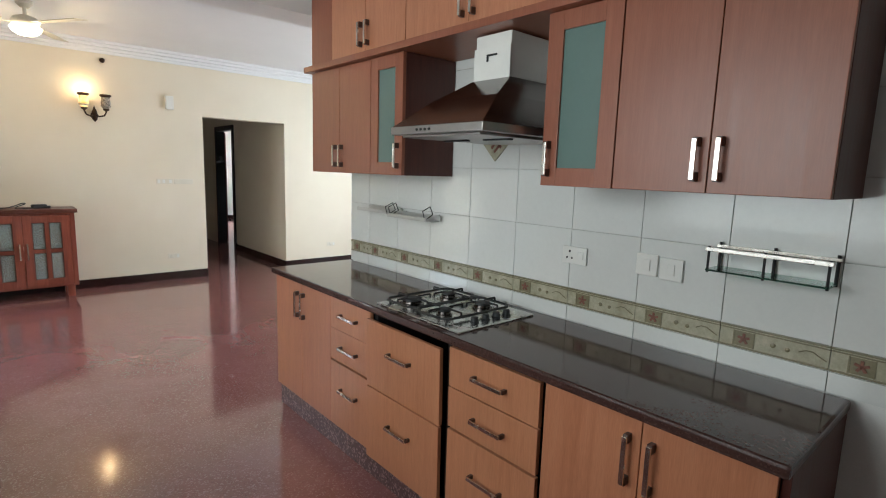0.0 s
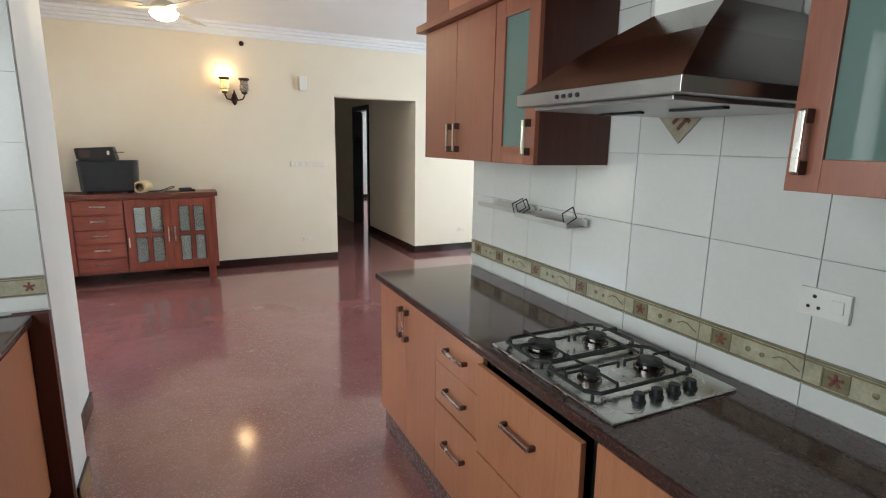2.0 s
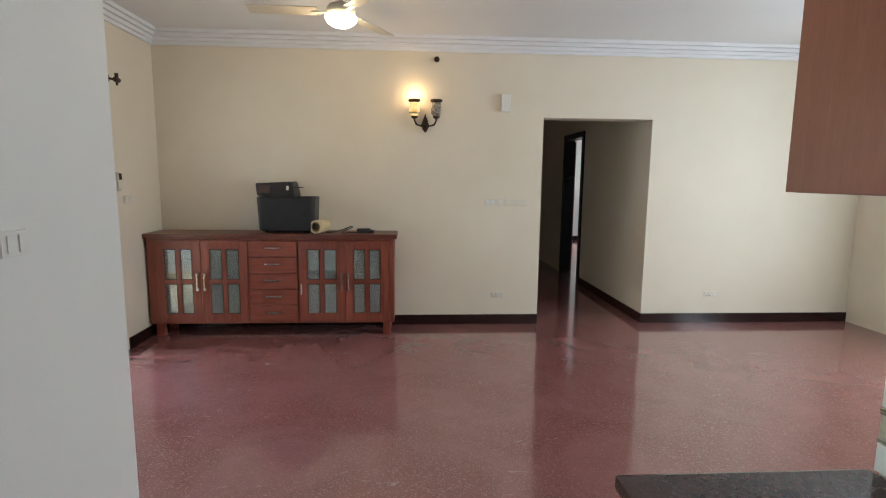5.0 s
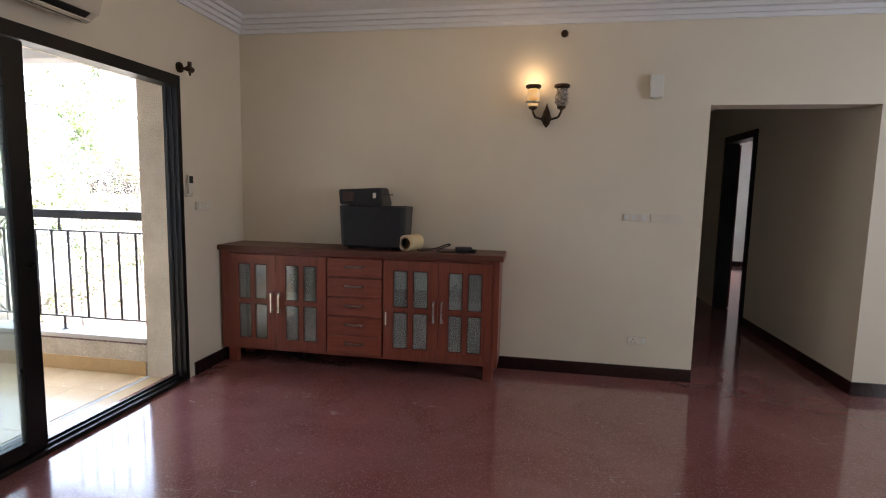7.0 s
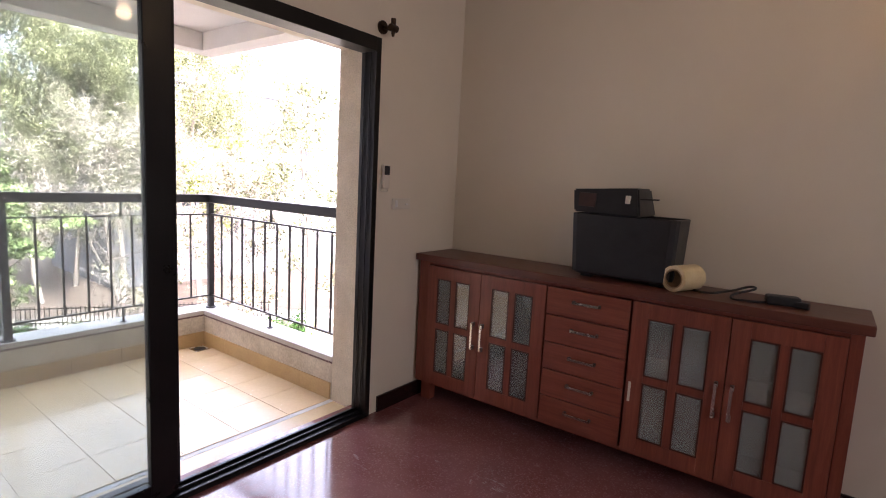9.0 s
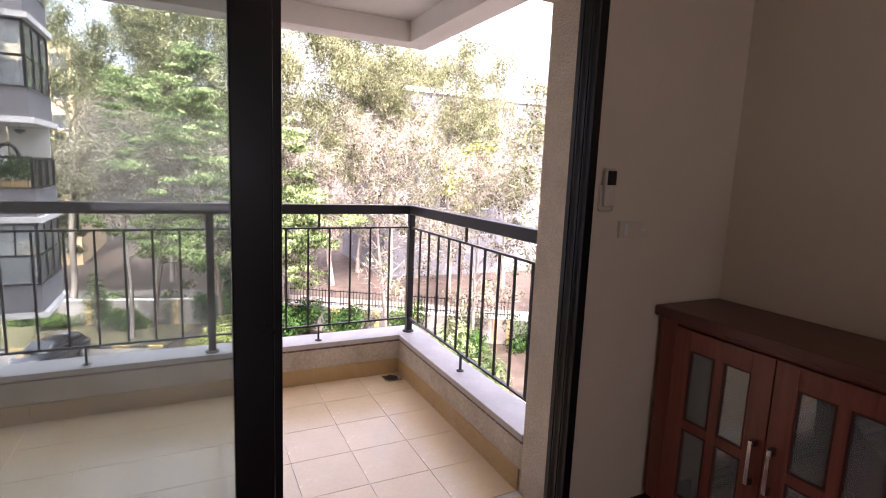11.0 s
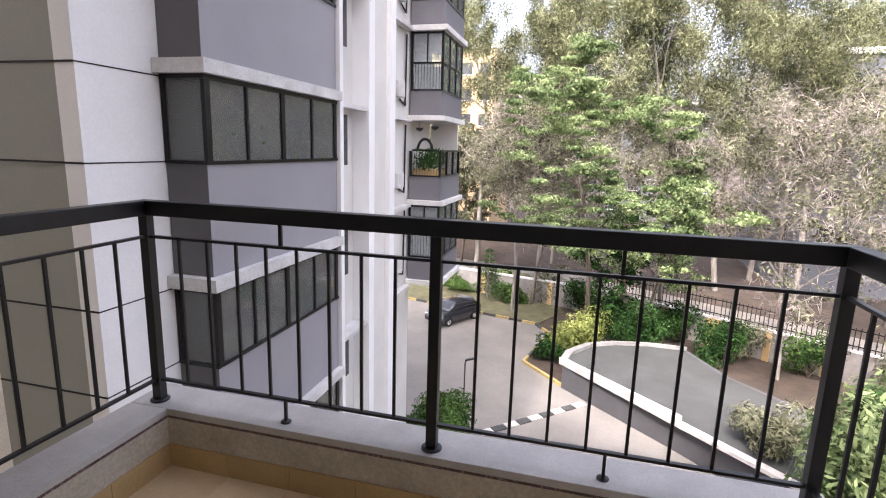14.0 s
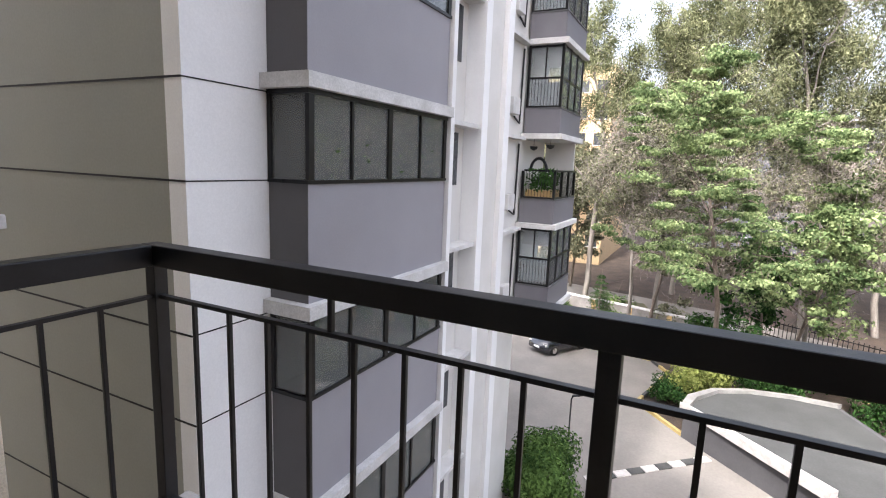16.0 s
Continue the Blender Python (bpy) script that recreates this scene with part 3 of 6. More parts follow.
        bmesh.ops.transform(bm, matrix=Matrix.Translation((E - 0.0075, ym + oy, oz)) @ Matrix.Rotation(radians(90), 4, "Y"), verts=vs)
    tube(bm, [(E - 0.0075, ym - 0.155 - 0.018 * i, 0.982 + 0.011 * math.sin(i * 1.1)) for i in range(5)], 0.0018, 5)
    part("vine", bm, DADOLINE, bd, "olive vine with berries")
# diamond decor tile half hidden by the hood
dt = thing("decor_tile", (E - 0.011, 2.48, 1.56), "small brown and gold diamond decor tile", "tile")
m = Matrix.Translation((E - 0.011, 2.485, 1.65)) @ Matrix.Rotation(radians(45), 4, "X")
part("face", bx(bmesh.new(), -0.004, 0.004, -0.072, 0.072, -0.072, 0.072, 0.001, m), DADO, dt)
bm = bmesh.new()
for i in range(4):
    bx(bm, -0.0065, -0.0042, -0.045 + 0.026 * i, -0.033 + 0.026 * i, -0.045, 0.045 - 0.012 * (i % 2), 0.001, m)
bx(bm, -0.0065, -0.0042, -0.055, 0.055, -0.006, 0.006, 0.001, m)
part("motif", bm, DADOSTAR, dt, "dark brown ornament")


# ---------------------------------------------------------------- kitchen: cabinets
def bar_handle(parent, a, b, out, foot=0.022):
    """A flat metal bar on two dark end blocks. out: the way from the door."""
    a, b, out = Vector(a), Vector(b), Vector(out)
    along = (b - a).normalized()
    side = along.cross(out).normalized()

    def block(bm, p, q, w, t0, t1):
        lo = [min(c) for c in zip(p + side * w + out * t0, q - side * w + out * t1, p - side * w + out * t0, q + side * w + out * t1)]
        hi = [max(c) for c in zip(p + side * w + out * t0, q - side * w + out * t1, p - side * w + out * t0, q + side * w + out * t1)]
        return bx(bm, lo[0], hi[0], lo[1], hi[1], lo[2], hi[2], 0.0015)
    h = part("handle", block(bmesh.new(), a, b, 0.007, 0.024, 0.031), CHROME, parent, "satin metal bar handle")
    part("handle_mount", block(bmesh.new(), a - along * 0.004, a + along * foot, 0.0075, 0.0, 0.0238), DARKCAP, h, "dark end mount")
    part("handle_mount", block(bmesh.new(), b - along * foot, b + along * 0.004, 0.0075, 0.0, 0.0238), DARKCAP, h, "dark end mount")
    return h


FX = 1.46      # face of the base cabinet doors
OUT = (-1, 0, 0)


def base_unit(y0, y1, fronts, label, proud=0.0):
    """A floor cabinet; fronts: (kind, y0, y1, z0, z1, lean)."""
    c = thing("base_cabinet", (1.75, (y0 + y1) / 2, 0.14), label, "cabinet", "kitchen base cabinets")
    bm = bmesh.new()
    bx(bm, FX + 0.03, E - 0.012, y0 + 0.002, y0 + 0.018, 0.142, 0.842)
    bx(bm, FX + 0.03, E - 0.012, y1 - 0.018, y1 - 0.002, 0.142, 0.842)
    bx(bm, FX + 0.03, E - 0.012, y0 + 0.018, y1 - 0.018, 0.142, 0.16)
    bx(bm, E - 0.03, E - 0.012, y0 + 0.018, y1 - 0.018, 0.16, 0.842)
    part("body", bm, VOID, c, "dark cabinet carcass")
    for kind, a, b, z0, z1, lean in fronts:
        m = None
        if lean:
            m = Matrix.Translation((FX, (a + b) / 2, z0)) @ Matrix.Rotation(radians(lean), 4, "Y") @ Matrix.Translation((-FX, -(a + b) / 2, -z0))
        f = part("door" if kind[0] == "d" else "drawer_front", bx(bmesh.new(), FX - proud, FX + 0.018 - proud, a + 0.0015, b - 0.0015, z0 + 0.0015, z1 - 0.0015, 0.0015, m), VENEER if kind[0] == "d" else VENEERY, c)
        shift = -math.tan(radians(-lean)) * (z1 - z0) * 0.6 if lean else 0.0
        x = FX - proud + shift
        if kind == "dl":
            bar_handle(f, (x, a + 0.035, z1 - 0.20), (x, a + 0.035, z1 - 0.055), OUT)
        elif kind == "dr":
            bar_handle(f, (x, b - 0.035, z1 - 0.20), (x, b - 0.035, z1 - 0.055), OUT)
        else:
            zc = z0 + (z1 - z0) * (0.5 if z1 - z0 < 0.25 else 0.62)
            bar_handle(f, (x, (a + b) / 2 - 0.075, zc), (x, (a + b) / 2 + 0.075, zc), OUT, 0.008)
    return c


base_unit(3.11, 3.785, [("dr", 3.11, 3.445, 0.142, 0.842, 0), ("dl", 3.445, 3.785, 0.142, 0.842, 0)], "orange wood veneer double-door base cabinet with bar handles")
base_unit(2.735, 3.11, [("w", 2.735, 3.11, 0.672, 0.842, 0), ("w", 2.735, 3.11, 0.503, 0.672, 0), ("w", 2.735, 3.11, 0.142, 0.495, 0)], "orange wood veneer cabinet with three drawers")
base_unit(2.205, 2.735, [("w", 2.21, 2.735, 0.488, 0.812, -1.2), ("w", 2.21, 2.735, 0.130, 0.486, -0.6)], "orange wood veneer cabinet with two deep sagging drawers under the hob", 0.018)
base_unit(1.725, 2.185, [("w", 1.735, 2.175, 0.672, 0.832, -0.9), ("w", 1.735, 2.175, 0.505, 0.670, -0.5), ("w", 1.735, 2.175, 0.142, 0.497, 0)], "orange wood veneer cabinet with three uneven drawers", 0.006)
c5 = base_unit(1.065, 1.725, [("dr", 1.065, 1.392, 0.142, 0.842, 0), ("dl", 1.392, 1.722, 0.142, 0.842, 0)], "orange wood veneer double-door base cabinet by the counter end")
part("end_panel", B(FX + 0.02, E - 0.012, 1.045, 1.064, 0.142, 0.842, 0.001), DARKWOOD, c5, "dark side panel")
structure("plinth", B(1.482, E - 0.014, 1.06, 3.785, 0.0, 0.141, 0.002), PLINTHM, "rough maroon granite plinth", "plinth")

ct = B(1.432, E - 0.008, 1.04, 3.80, 0.846, 0.88, 0.009)
tagged(part("countertop", ct, COUNTER), "polished black-brown granite countertop", "countertop")


def upper_unit(y0, y1, z0, z1, fx, fronts, label, name="wall_cabinet", sides=DARKWOOD, mat=None):
    c = thing(name, (1.83, (y0 + y1) / 2, z0), label, "cabinet", "kitchen wall cabinets")
    for q in ((y0, y0 + 0.018), (y1 - 0.018, y1)):
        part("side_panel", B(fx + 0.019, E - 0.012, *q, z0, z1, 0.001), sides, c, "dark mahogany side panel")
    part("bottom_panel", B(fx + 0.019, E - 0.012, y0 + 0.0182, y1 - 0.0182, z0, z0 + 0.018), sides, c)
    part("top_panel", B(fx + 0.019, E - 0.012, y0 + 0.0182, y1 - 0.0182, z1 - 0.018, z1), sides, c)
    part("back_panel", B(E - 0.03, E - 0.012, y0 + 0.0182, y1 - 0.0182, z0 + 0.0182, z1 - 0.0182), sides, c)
    for kind, a, b in fronts:
        a, b = a + 0.0015, b - 0.0015
        if kind[0] == "g":
            bm = bmesh.new()
            s = 0.062
            bx(bm, fx, fx + 0.018, a, a + s, z0, z1, 0.0015)
            bx(bm, fx, fx + 0.018, b - s, b, z0, z1, 0.0015)
            bx(bm, fx, fx + 0.018, a + s, b - s, z0, z0 + s, 0.0015)
            bx(bm, fx, fx + 0.018, a + s, b - s, z1 - s, z1, 0.0015)
            f = part("door", bm, mat or VENEERUP, c)
            part("pane", B(fx + 0.008, fx + 0.012, a + s - 0.004, b - s + 0.004, z0 + s - 0.004, z1 - s + 0.004), FROST, f, "frosted green glass pane")
        else:
            f = part("door", B(fx, fx + 0.018, a, b, z0 + 0.001, z1 - 0.001, 0.0015), mat or VENEERUP, c)
        yy = a + 0.03 if kind[1] == "l" else b - 0.03
        bar_handle(f, (fx, yy, z0 + 0.036), (fx, yy, z0 + 0.15), OUT)
    return c


UX = 1.66
UZ0, UZ1 = 1.468, 2.04
upper_unit(3.06, 3.69, UZ0, UZ1, UX, [("pr", 3.06, 3.37), ("pl", 3.37, 3.69)], "red-brown veneer double-door wall cabinet", mat=VENEERUP)
upper_unit(2.785, 3.058, UZ0, UZ1, UX, [("gl", 2.785, 3.058)], "red-brown wall cabinet with a frosted green glass door")
upper_unit(1.665, 1.95, UZ0 - 0.012, UZ1, UX, [("gr", 1.665, 1.95)], "red-brown wall cabinet with a frosted green glass door beside the hood")
upper_unit(1.085, 1.663, UZ0 - 0.012, UZ1, UX, [("pr", 1.085, 1.374), ("pl", 1.374, 1.663)], "red-brown veneer double-door wall cabinet with smudged handles")
tagged(part("cabinet_cornice", B(1.625, E - 0.012, 1.06, 3.73, UZ1 + 0.003, UZ1 + 0.035, 0.003), VENEERUP), "red-brown wooden shelf board between wall cabinets", "shelf board")
# loft cabinets above
LZ0, LZ1 = 2.077, 2.78
LY = [1.08, 1.51, 1.94, 2.355, 2.775, 3.115, 3.455]
for i in range(0, 6, 2):
    upper_unit(LY[i] + 0.001, LY[i + 2] - 0.001, LZ0, LZ1, UX, [("pr", LY[i] + 0.001, LY[i + 1]), ("pl", LY[i + 1], LY[i + 2] - 0.001)], "orange-brown veneer loft cabinet near the ceiling", "loft_cabinet", mat=VENEER)
tagged(part("filler_panel", B(UX, E - 0.012, 3.456, 3.69, LZ0, LZ1, 0.001), VENEERUP), "red-brown veneer filler panel of the loft cabinets", "panel")

# ---------------------------------------------------------------- hob
hob = thing("gas_hob", (1.695, 2.425, 0.88), "stainless steel four-burner gas hob", "hob")
HX0, HX1, HY0, HY1 = 1.472, 1.925, 2.15, 2.705
part("plate", B(HX0, HX1, HY0, HY1, 0.8805, 0.889, 0.004), STEEL, hob)
part("knob_panel", lathe(bmesh.new(), [(0.0, 0.0), (0.052, 0.0), (0.05, 0.002), (0.0, 0.0022)], (1.565, 2.215, 0.889), 24), STEEL, hob)
for i, (px, py, r) in enumerate(((1.585, 2.585, 0.044), (1.80, 2.575, 0.034), (1.585, 2.36, 0.028), (1.80, 2.345, 0.036))):
    bn = part("burner", lathe(bmesh.new(), [(r * 1.25, 0.0), (r * 1.25, 0.006), (r, 0.008), (r, 0.018), (r * 0.9, 0.021)], (px, py, 0.889), 24), HOODSTEEL, hob)
    part("burner_cap", lathe(bmesh.new(), [(r * 1.02, 0.0), (r * 1.0, 0.008), (r * 0.6, 0.012)], (px, py, 0.910), 24), BLACK, bn, "black burner cap")
for i in range(4):
    lx = 1.612 + 0.064 * i
    part("knob", lathe(bmesh.new(), [(0.019, 0.0), (0.019, 0.004), (0.016, 0.006), (0.0145, 0.024), (0.012, 0.026)], (lx, 2.205, 0.889), 18), BLACKPL, hob)


def grid(y0, y1):
    bm = bmesh.new()
    z = 0.922
    x0, x1 = 1.50, 1.895
    ring = [(x0 + 0.03, y0, z), (x1 - 0.03, y0, z), (x1, y0 + 0.03, z), (x1, y1 - 0.03, z), (x1 - 0.03, y1, z), (x0 + 0.03, y1, z), (x0, y1 - 0.03, z), (x0, y0 + 0.03, z)]
    zl = 0.905
    ring = [(a, b, zl) for a, b, c in ring]
    tube(bm, ring + [ring[0]], 0.0055, 8)
    yc = (y0 + y1) / 2
    for px in (1.585, 1.80):
        for dx, dy in ((1, 0), (-1, 0), (0, 1), (0, -1)):
            far = {(1, 0): px + 0.105, (-1, 0): px - 0.085}.get((dx, dy))
            if dx:
                a = (min(max(far, x0), x1), yc, zl)
                b = (px + dx * 0.03, yc, z)
                mid = (a[0], yc, z)
            else:
                a = (px, y1 if dy > 0 else y0, zl)
                b = (px, yc + dy * 0.03, z)
                mid = (px, a[1], z)
            tube(bm, [a, mid, b], 0.0045, 6)
    for cx, cy in ((x0 + 0.02, y0 + 0.02), (x1 - 0.02, y0 + 0.02), (x0 + 0.02, y1 - 0.02), (x1 - 0.02, y1 - 0.02)):
        cyl(bm, (cx, cy, 0.889), (cx, cy, zl), 0.005, seg=8)
    return bm


part("pan_support", grid(2.475, 2.685), BLACK, hob, "black cast pan support")
part("pan_support", grid(2.255, 2.465), BLACK, hob, "black cast pan support")

# ---------------------------------------------------------------- hood
hood = thing("cooker_hood", (1.72, 2.37, 1.60), "dark polished steel chimney hood with taped duct", "hood")
HY0, HY1, HXF = 1.995, 2.51, 1.40
part("canopy_rim", B(HXF, E - 0.012, HY0, HY1, 1.632, 1.662, 0.002), RIMSTEEL, hood, "steel rim")
bm = bmesh.new()
lo = [bm.verts.new(p) for p in ((HXF + 0.004, HY0 + 0.004, 1.663), (E - 0.014, HY0 + 0.004, 1.663), (E - 0.014, HY1 - 0.004, 1.663), (HXF + 0.004, HY1 - 0.004, 1.663))]
k = [bm.verts.new(p) for p in ((1.552, 2.077, 1.774), (E - 0.014, 2.077, 1.774), (E - 0.014, 2.43, 1.774), (1.552, 2.43, 1.774))]
hi = [bm.verts.new(p) for p in ((1.70, 2.155, 1.862), (E - 0.014, 2.155, 1.862), (E - 0.014, 2.355, 1.862), (1.70, 2.355, 1.862))]
for p, q in ((lo, k), (k, hi)):
    for i in range(4):
        bm.faces.new((p[i], p[(i + 1) % 4], q[(i + 1) % 4], q[i]))
bm.faces.new(list(reversed(lo)))
bm.faces.new(hi)
part("canopy", bm, HOODSTEEL, hood)
fl = part("filter", B(HXF + 0.03, E - 0.05, HY0 + 0.04, HY1 - 0.04, 1.622, 1.6315, 0.002), RIMSTEEL, hood, "perforated steel grease filter")
for yy in (2.14, 2.37):
    part("filter_latch", B(1.62, 1.64, yy - 0.07, yy + 0.07, 1.616, 1.6218, 0.001), BLACKPL, fl, "black latch")
for i in range(4):
    part("button", cyl(bmesh.new(), (HXF - 0.004, 2.27 + 0.024 * i, 1.647), (HXF + 0.001, 2.27 + 0.024 * i, 1.647), 0.005, seg=12), BLACKPL, hood, "black push button")
part("duct_cover", B(1.705, E - 0.014, 2.16, 2.35, 1.863, 2.035, 0.003), PLASTIC, hood, "duct cover in pale protective film")
part("wrapping", B(1.698, 1.7035, 2.157, 2.353, 1.838, 1.985, 0.001), PLASTIC, hood, "white protective film with black tape")
part("tape", bx(B(1.694, 1.6975, 2.225, 2.28, 1.95, 1.957), 1.694, 1.6975, 2.272, 2.28, 1.93, 1.95), BLACKPL, hood, "strip of black tape")


# ---------------------------------------------------------------- kitchen wall fixtures
def plate_x(name, x, y0, y1, z0, z1, label, cat, out=-1, rockers=(), pins=(), mat=None):
    t = thing(name, (x, (y0 + y1) / 2, z0), label, cat, "wall switches and sockets")
    p = part("plate", B(x, x + out * 0.012, y0, y1, z0, z1, 0.003), mat or PLASTIC, t)
    for a, b, c, d in rockers:
        part("rocker", B(x + out * 0.0125, x + out * 0.0165, a, b, c, d, 0.0015), PLASTIC, t)
    if pins:
        bm = bmesh.new()
        for a, b, r in pins:
            cyl(bm, (x + out * 0.0115, a, b), (x + out * 0.0128, a, b), r, seg=10)
        part("socket_hole", bm, BLACKPL, t, "dark pin holes")
    return t


TX = E - 0.0078
plate_x("wall_socket", TX, 1.945, 2.062, 1.128, 1.20, "white three-pin wall socket with switch on tiles", "socket", rockers=[(1.958, 1.985, 1.15, 1.182)], pins=[(2.025, 1.18, 0.005), (2.013, 1.153, 0.0045), (2.037, 1.153, 0.0045)])
plate_x("wall_switch", TX, 1.645, 1.728, 1.135, 1.215, "white single wall switch plate on tiles", "switch", rockers=[(1.672, 1.698, 1.155, 1.195)])
plate_x("wall_switch", TX, 1.552, 1.636, 1.13, 1.21, "white single wall switch plate on tiles", "switch", rockers=[(1.58, 1.606, 1.15, 1.19)])

sh = thing("glass_shelf", (E - 0.06, 1.275, 1.2), "small green glass wall shelf with a metal rail", "shelf")
part("shelf_board", B(E - 0.118, E - 0.014, 1.11, 1.44, 1.205, 1.211, 0.001), SHELFGLASS, sh, "green glass")
for yy in (1.115, 1.275, 1.435):
    part("rail_post", cyl(bmesh.new(), (E - 0.112, yy, 1.20), (E - 0.112, yy, 1.285), 0.004, seg=8), BLACK, sh, "dark metal post")
    part("rail_post", cyl(bmesh.new(), (E - 0.02, yy, 1.20), (E - 0.02, yy, 1.292), 0.005, seg=8), BLACK, sh, "dark metal post")
part("guard_rail", bx(bx(bmesh.new(), E - 0.118, E - 0.108, 1.105, 1.445, 1.268, 1.281, 0.002), E - 0.03, E - 0.012, 1.105, 1.445, 1.272, 1.284, 0.002), CHROME, sh, "chrome guard rail")

for y0, y1 in ((2.85, 3.20), (3.19, 3.54)):
    r = thing("wire_rack", (E - 0.07, (y0 + y1) / 2, 1.25), "narrow steel spice rack with wire hooks on the tiles", "rack", "steel racks")
    bm = bmesh.new()
    o = 0.012 if y0 < 3 else 0.0
    bx(bm, E - 0.118 - o, E - 0.112 - o, y0, y1, 1.240 - o, 1.262 - o, 0.002)
    bx(bm, E - 0.1118 - o, E - 0.030, y0 + 0.004, y1 - 0.004, 1.2395 - o, 1.2415 - o, 0.0005)
    bx(bm, E - 0.030, E - 0.024, y0, y1, 1.240 - o, 1.270 - o, 0.002)
    for q in (y0 + 0.03, y1 - 0.03):
        cyl(bm, (E - 0.028, q, 1.262 - o), (E - 0.008, q, 1.270 - o), 0.004, seg=8)
    part("tray", bm, TRAYM, r)
    yy = y0 + 0.02
    for q in (yy, y1 - 0.02) if y0 < 3 else (yy,):
        bm = bmesh.new()
        tube(bm, [(E - 0.12, q, 1.235), (E - 0.135, q, 1.283), (E - 0.075, q + 0.012, 1.305), (E - 0.055, q + 0.012, 1.262), (E - 0.12, q, 1.235)], 0.0025, 6)
        part("hook", bm, BLACK, r, "bent dark wire hook")

# ---------------------------------------------------------------- west counter
wc = thing("base_cabinet", (-0.27, 2.4, 0.14), "orange veneer base cabinet of the opposite counter", "cabinet", "kitchen base cabinets")
part("body", B(-0.57, 0.0, 1.0, 3.655, 0.142, 0.842), VOID, wc)
for i in range(4):
    part("door", B(0.001, 0.019, 1.0 + 0.664 * i + 0.002, 1.0 + 0.664 * (i + 1) - 0.002, 0.142, 0.842, 0.0015), VENEER, wc)
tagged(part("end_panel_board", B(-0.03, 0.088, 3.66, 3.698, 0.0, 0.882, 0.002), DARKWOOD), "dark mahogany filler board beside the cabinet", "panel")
structure("plinth_west", B(-0.57, -0.05, 1.0, 3.655, 0.0, 0.141, 0.002), PLINTHM, "rough maroon granite plinth", "plinth")
tagged(part("countertop", bx(bmesh.new(), -0.578, 0.04, 1.0, 3.69, 0.846, 0.88, 0.009), COUNTER), "polished black-brown granite countertop of the opposite run", "countertop")
ws = thing("backsplash", (-0.2, 3.69, 0.89), "white wall tiles with a beige dado band on the pier", "backsplash", "", "structure")
part("grout", B(-0.575, 0.086, 3.694, 3.699, 0.89, 2.3), GROUT, ws)
for i in range(3):
    x1 = 0.086 - 0.305 * i
    x0 = max(-0.575, x1 - 0.303)
    for z0, z1 in ROWS:
        z0 = max(z0, 0.89)
        part("tile", B(x0, x1, 3.687, 3.6935, z0 + 0.001, z1 - 0.001, 0.001), TILE, ws)
    bd = part("border_tile", B(x0, x1, 3.686, 3.6935, 0.9465, 1.0205, 0.001), DADO, ws)
    bm = bmesh.new()
    for z0, z1 in ((0.948, 0.9535), (1.008, 1.012), (1.0155, 1.0195)):
        bx(bm, x0, x1, 3.683, 3.6858, z0, z1)
    part("moulding", bm, DADOLINE, bd)
    bm = bmesh.new()
    for k in range(5):
        bx(bm, -0.0042, 0.0042, -0.0015, 0.0015, 0, 0.0185, 0.001, Matrix.Translation((x1 - 0.05, 3.684, 0.981)) @ Matrix.Rotation(2 * math.pi * k / 5, 4, "Y"))
    part("star", bm, DADOSTAR, bd, "rust red star motif")
plate_x("wall_switch", 0.0, 4.13, 4.22, 1.28, 1.345, "ivory double wall switch on the partition", "switch", 1, [(4.145, 4.165, 1.29, 1.335), (4.185, 4.205, 1.29, 1.335)])

# ---------------------------------------------------------------- living room: sideboard
SBF, SBB = 7.625, 7.985
sb = thing("sideboard", (-0.28, 7.8, 0), "long red-brown wooden sideboard with glazed doors and drawers", "sideboard")
part("top", B(-1.415, 0.872, SBF - 0.025, SBB, 0.925, 0.968, 0.006), SIDETOP, sb, "dark red-brown top")
bm = bmesh.new()
bx(bm, -1.395, -1.37, SBF + 0.02, SBB, 0.125, 0.924)
bx(bm, 0.815, 0.845, SBF + 0.02, SBB, 0.125, 0.924, 0.002)
bx(bm, -1.37, 0.815, SBF + 0.02, SBB, 0.125, 0.145)
bx(bm, -1.37, 0.815, SBB - 0.012, SBB, 0.145, 0.924)
bx(bm, -0.49, -0.47, SBF + 0.02, SBB - 0.012, 0.145, 0.924)
bx(bm, -0.045, -0.025, SBF + 0.02, SBB - 0.012, 0.145, 0.924)
bx(bm, -1.37, -0.49, SBF + 0.05, SBB - 0.012, 0.52, 0.535)
bx(bm, -0.025, 0.815, SBF + 0.05, SBB - 0.012, 0.52, 0.535)
part("body", bm, SIDEWOODV, sb)
bm = bmesh.new()
bx(bm, -1.395, -1.315, SBF, SBF + 0.0195, 0.125, 0.924, 0.002)
bx(bm, 0.80, 0.845, SBF, SBF + 0.0195, 0.125, 0.924, 0.002)
bx(bm, -1.315, 0.80, SBF, SBF + 0.0195, 0.125, 0.142, 0.002)
bx(bm, -1.315, 0.80, SBF, SBF + 0.0195, 0.906, 0.924, 0.002)
part("face_frame", bm, SIDEWOODV, sb)
for x in (-1.33, 0.775):
    for y in (SBF + 0.03, SBB - 0.09):
        part("leg", B(x - 0.035, x + 0.035, y, y + 0.06, 0.0, 0.124, 0.004), SIDEWOODV, sb)


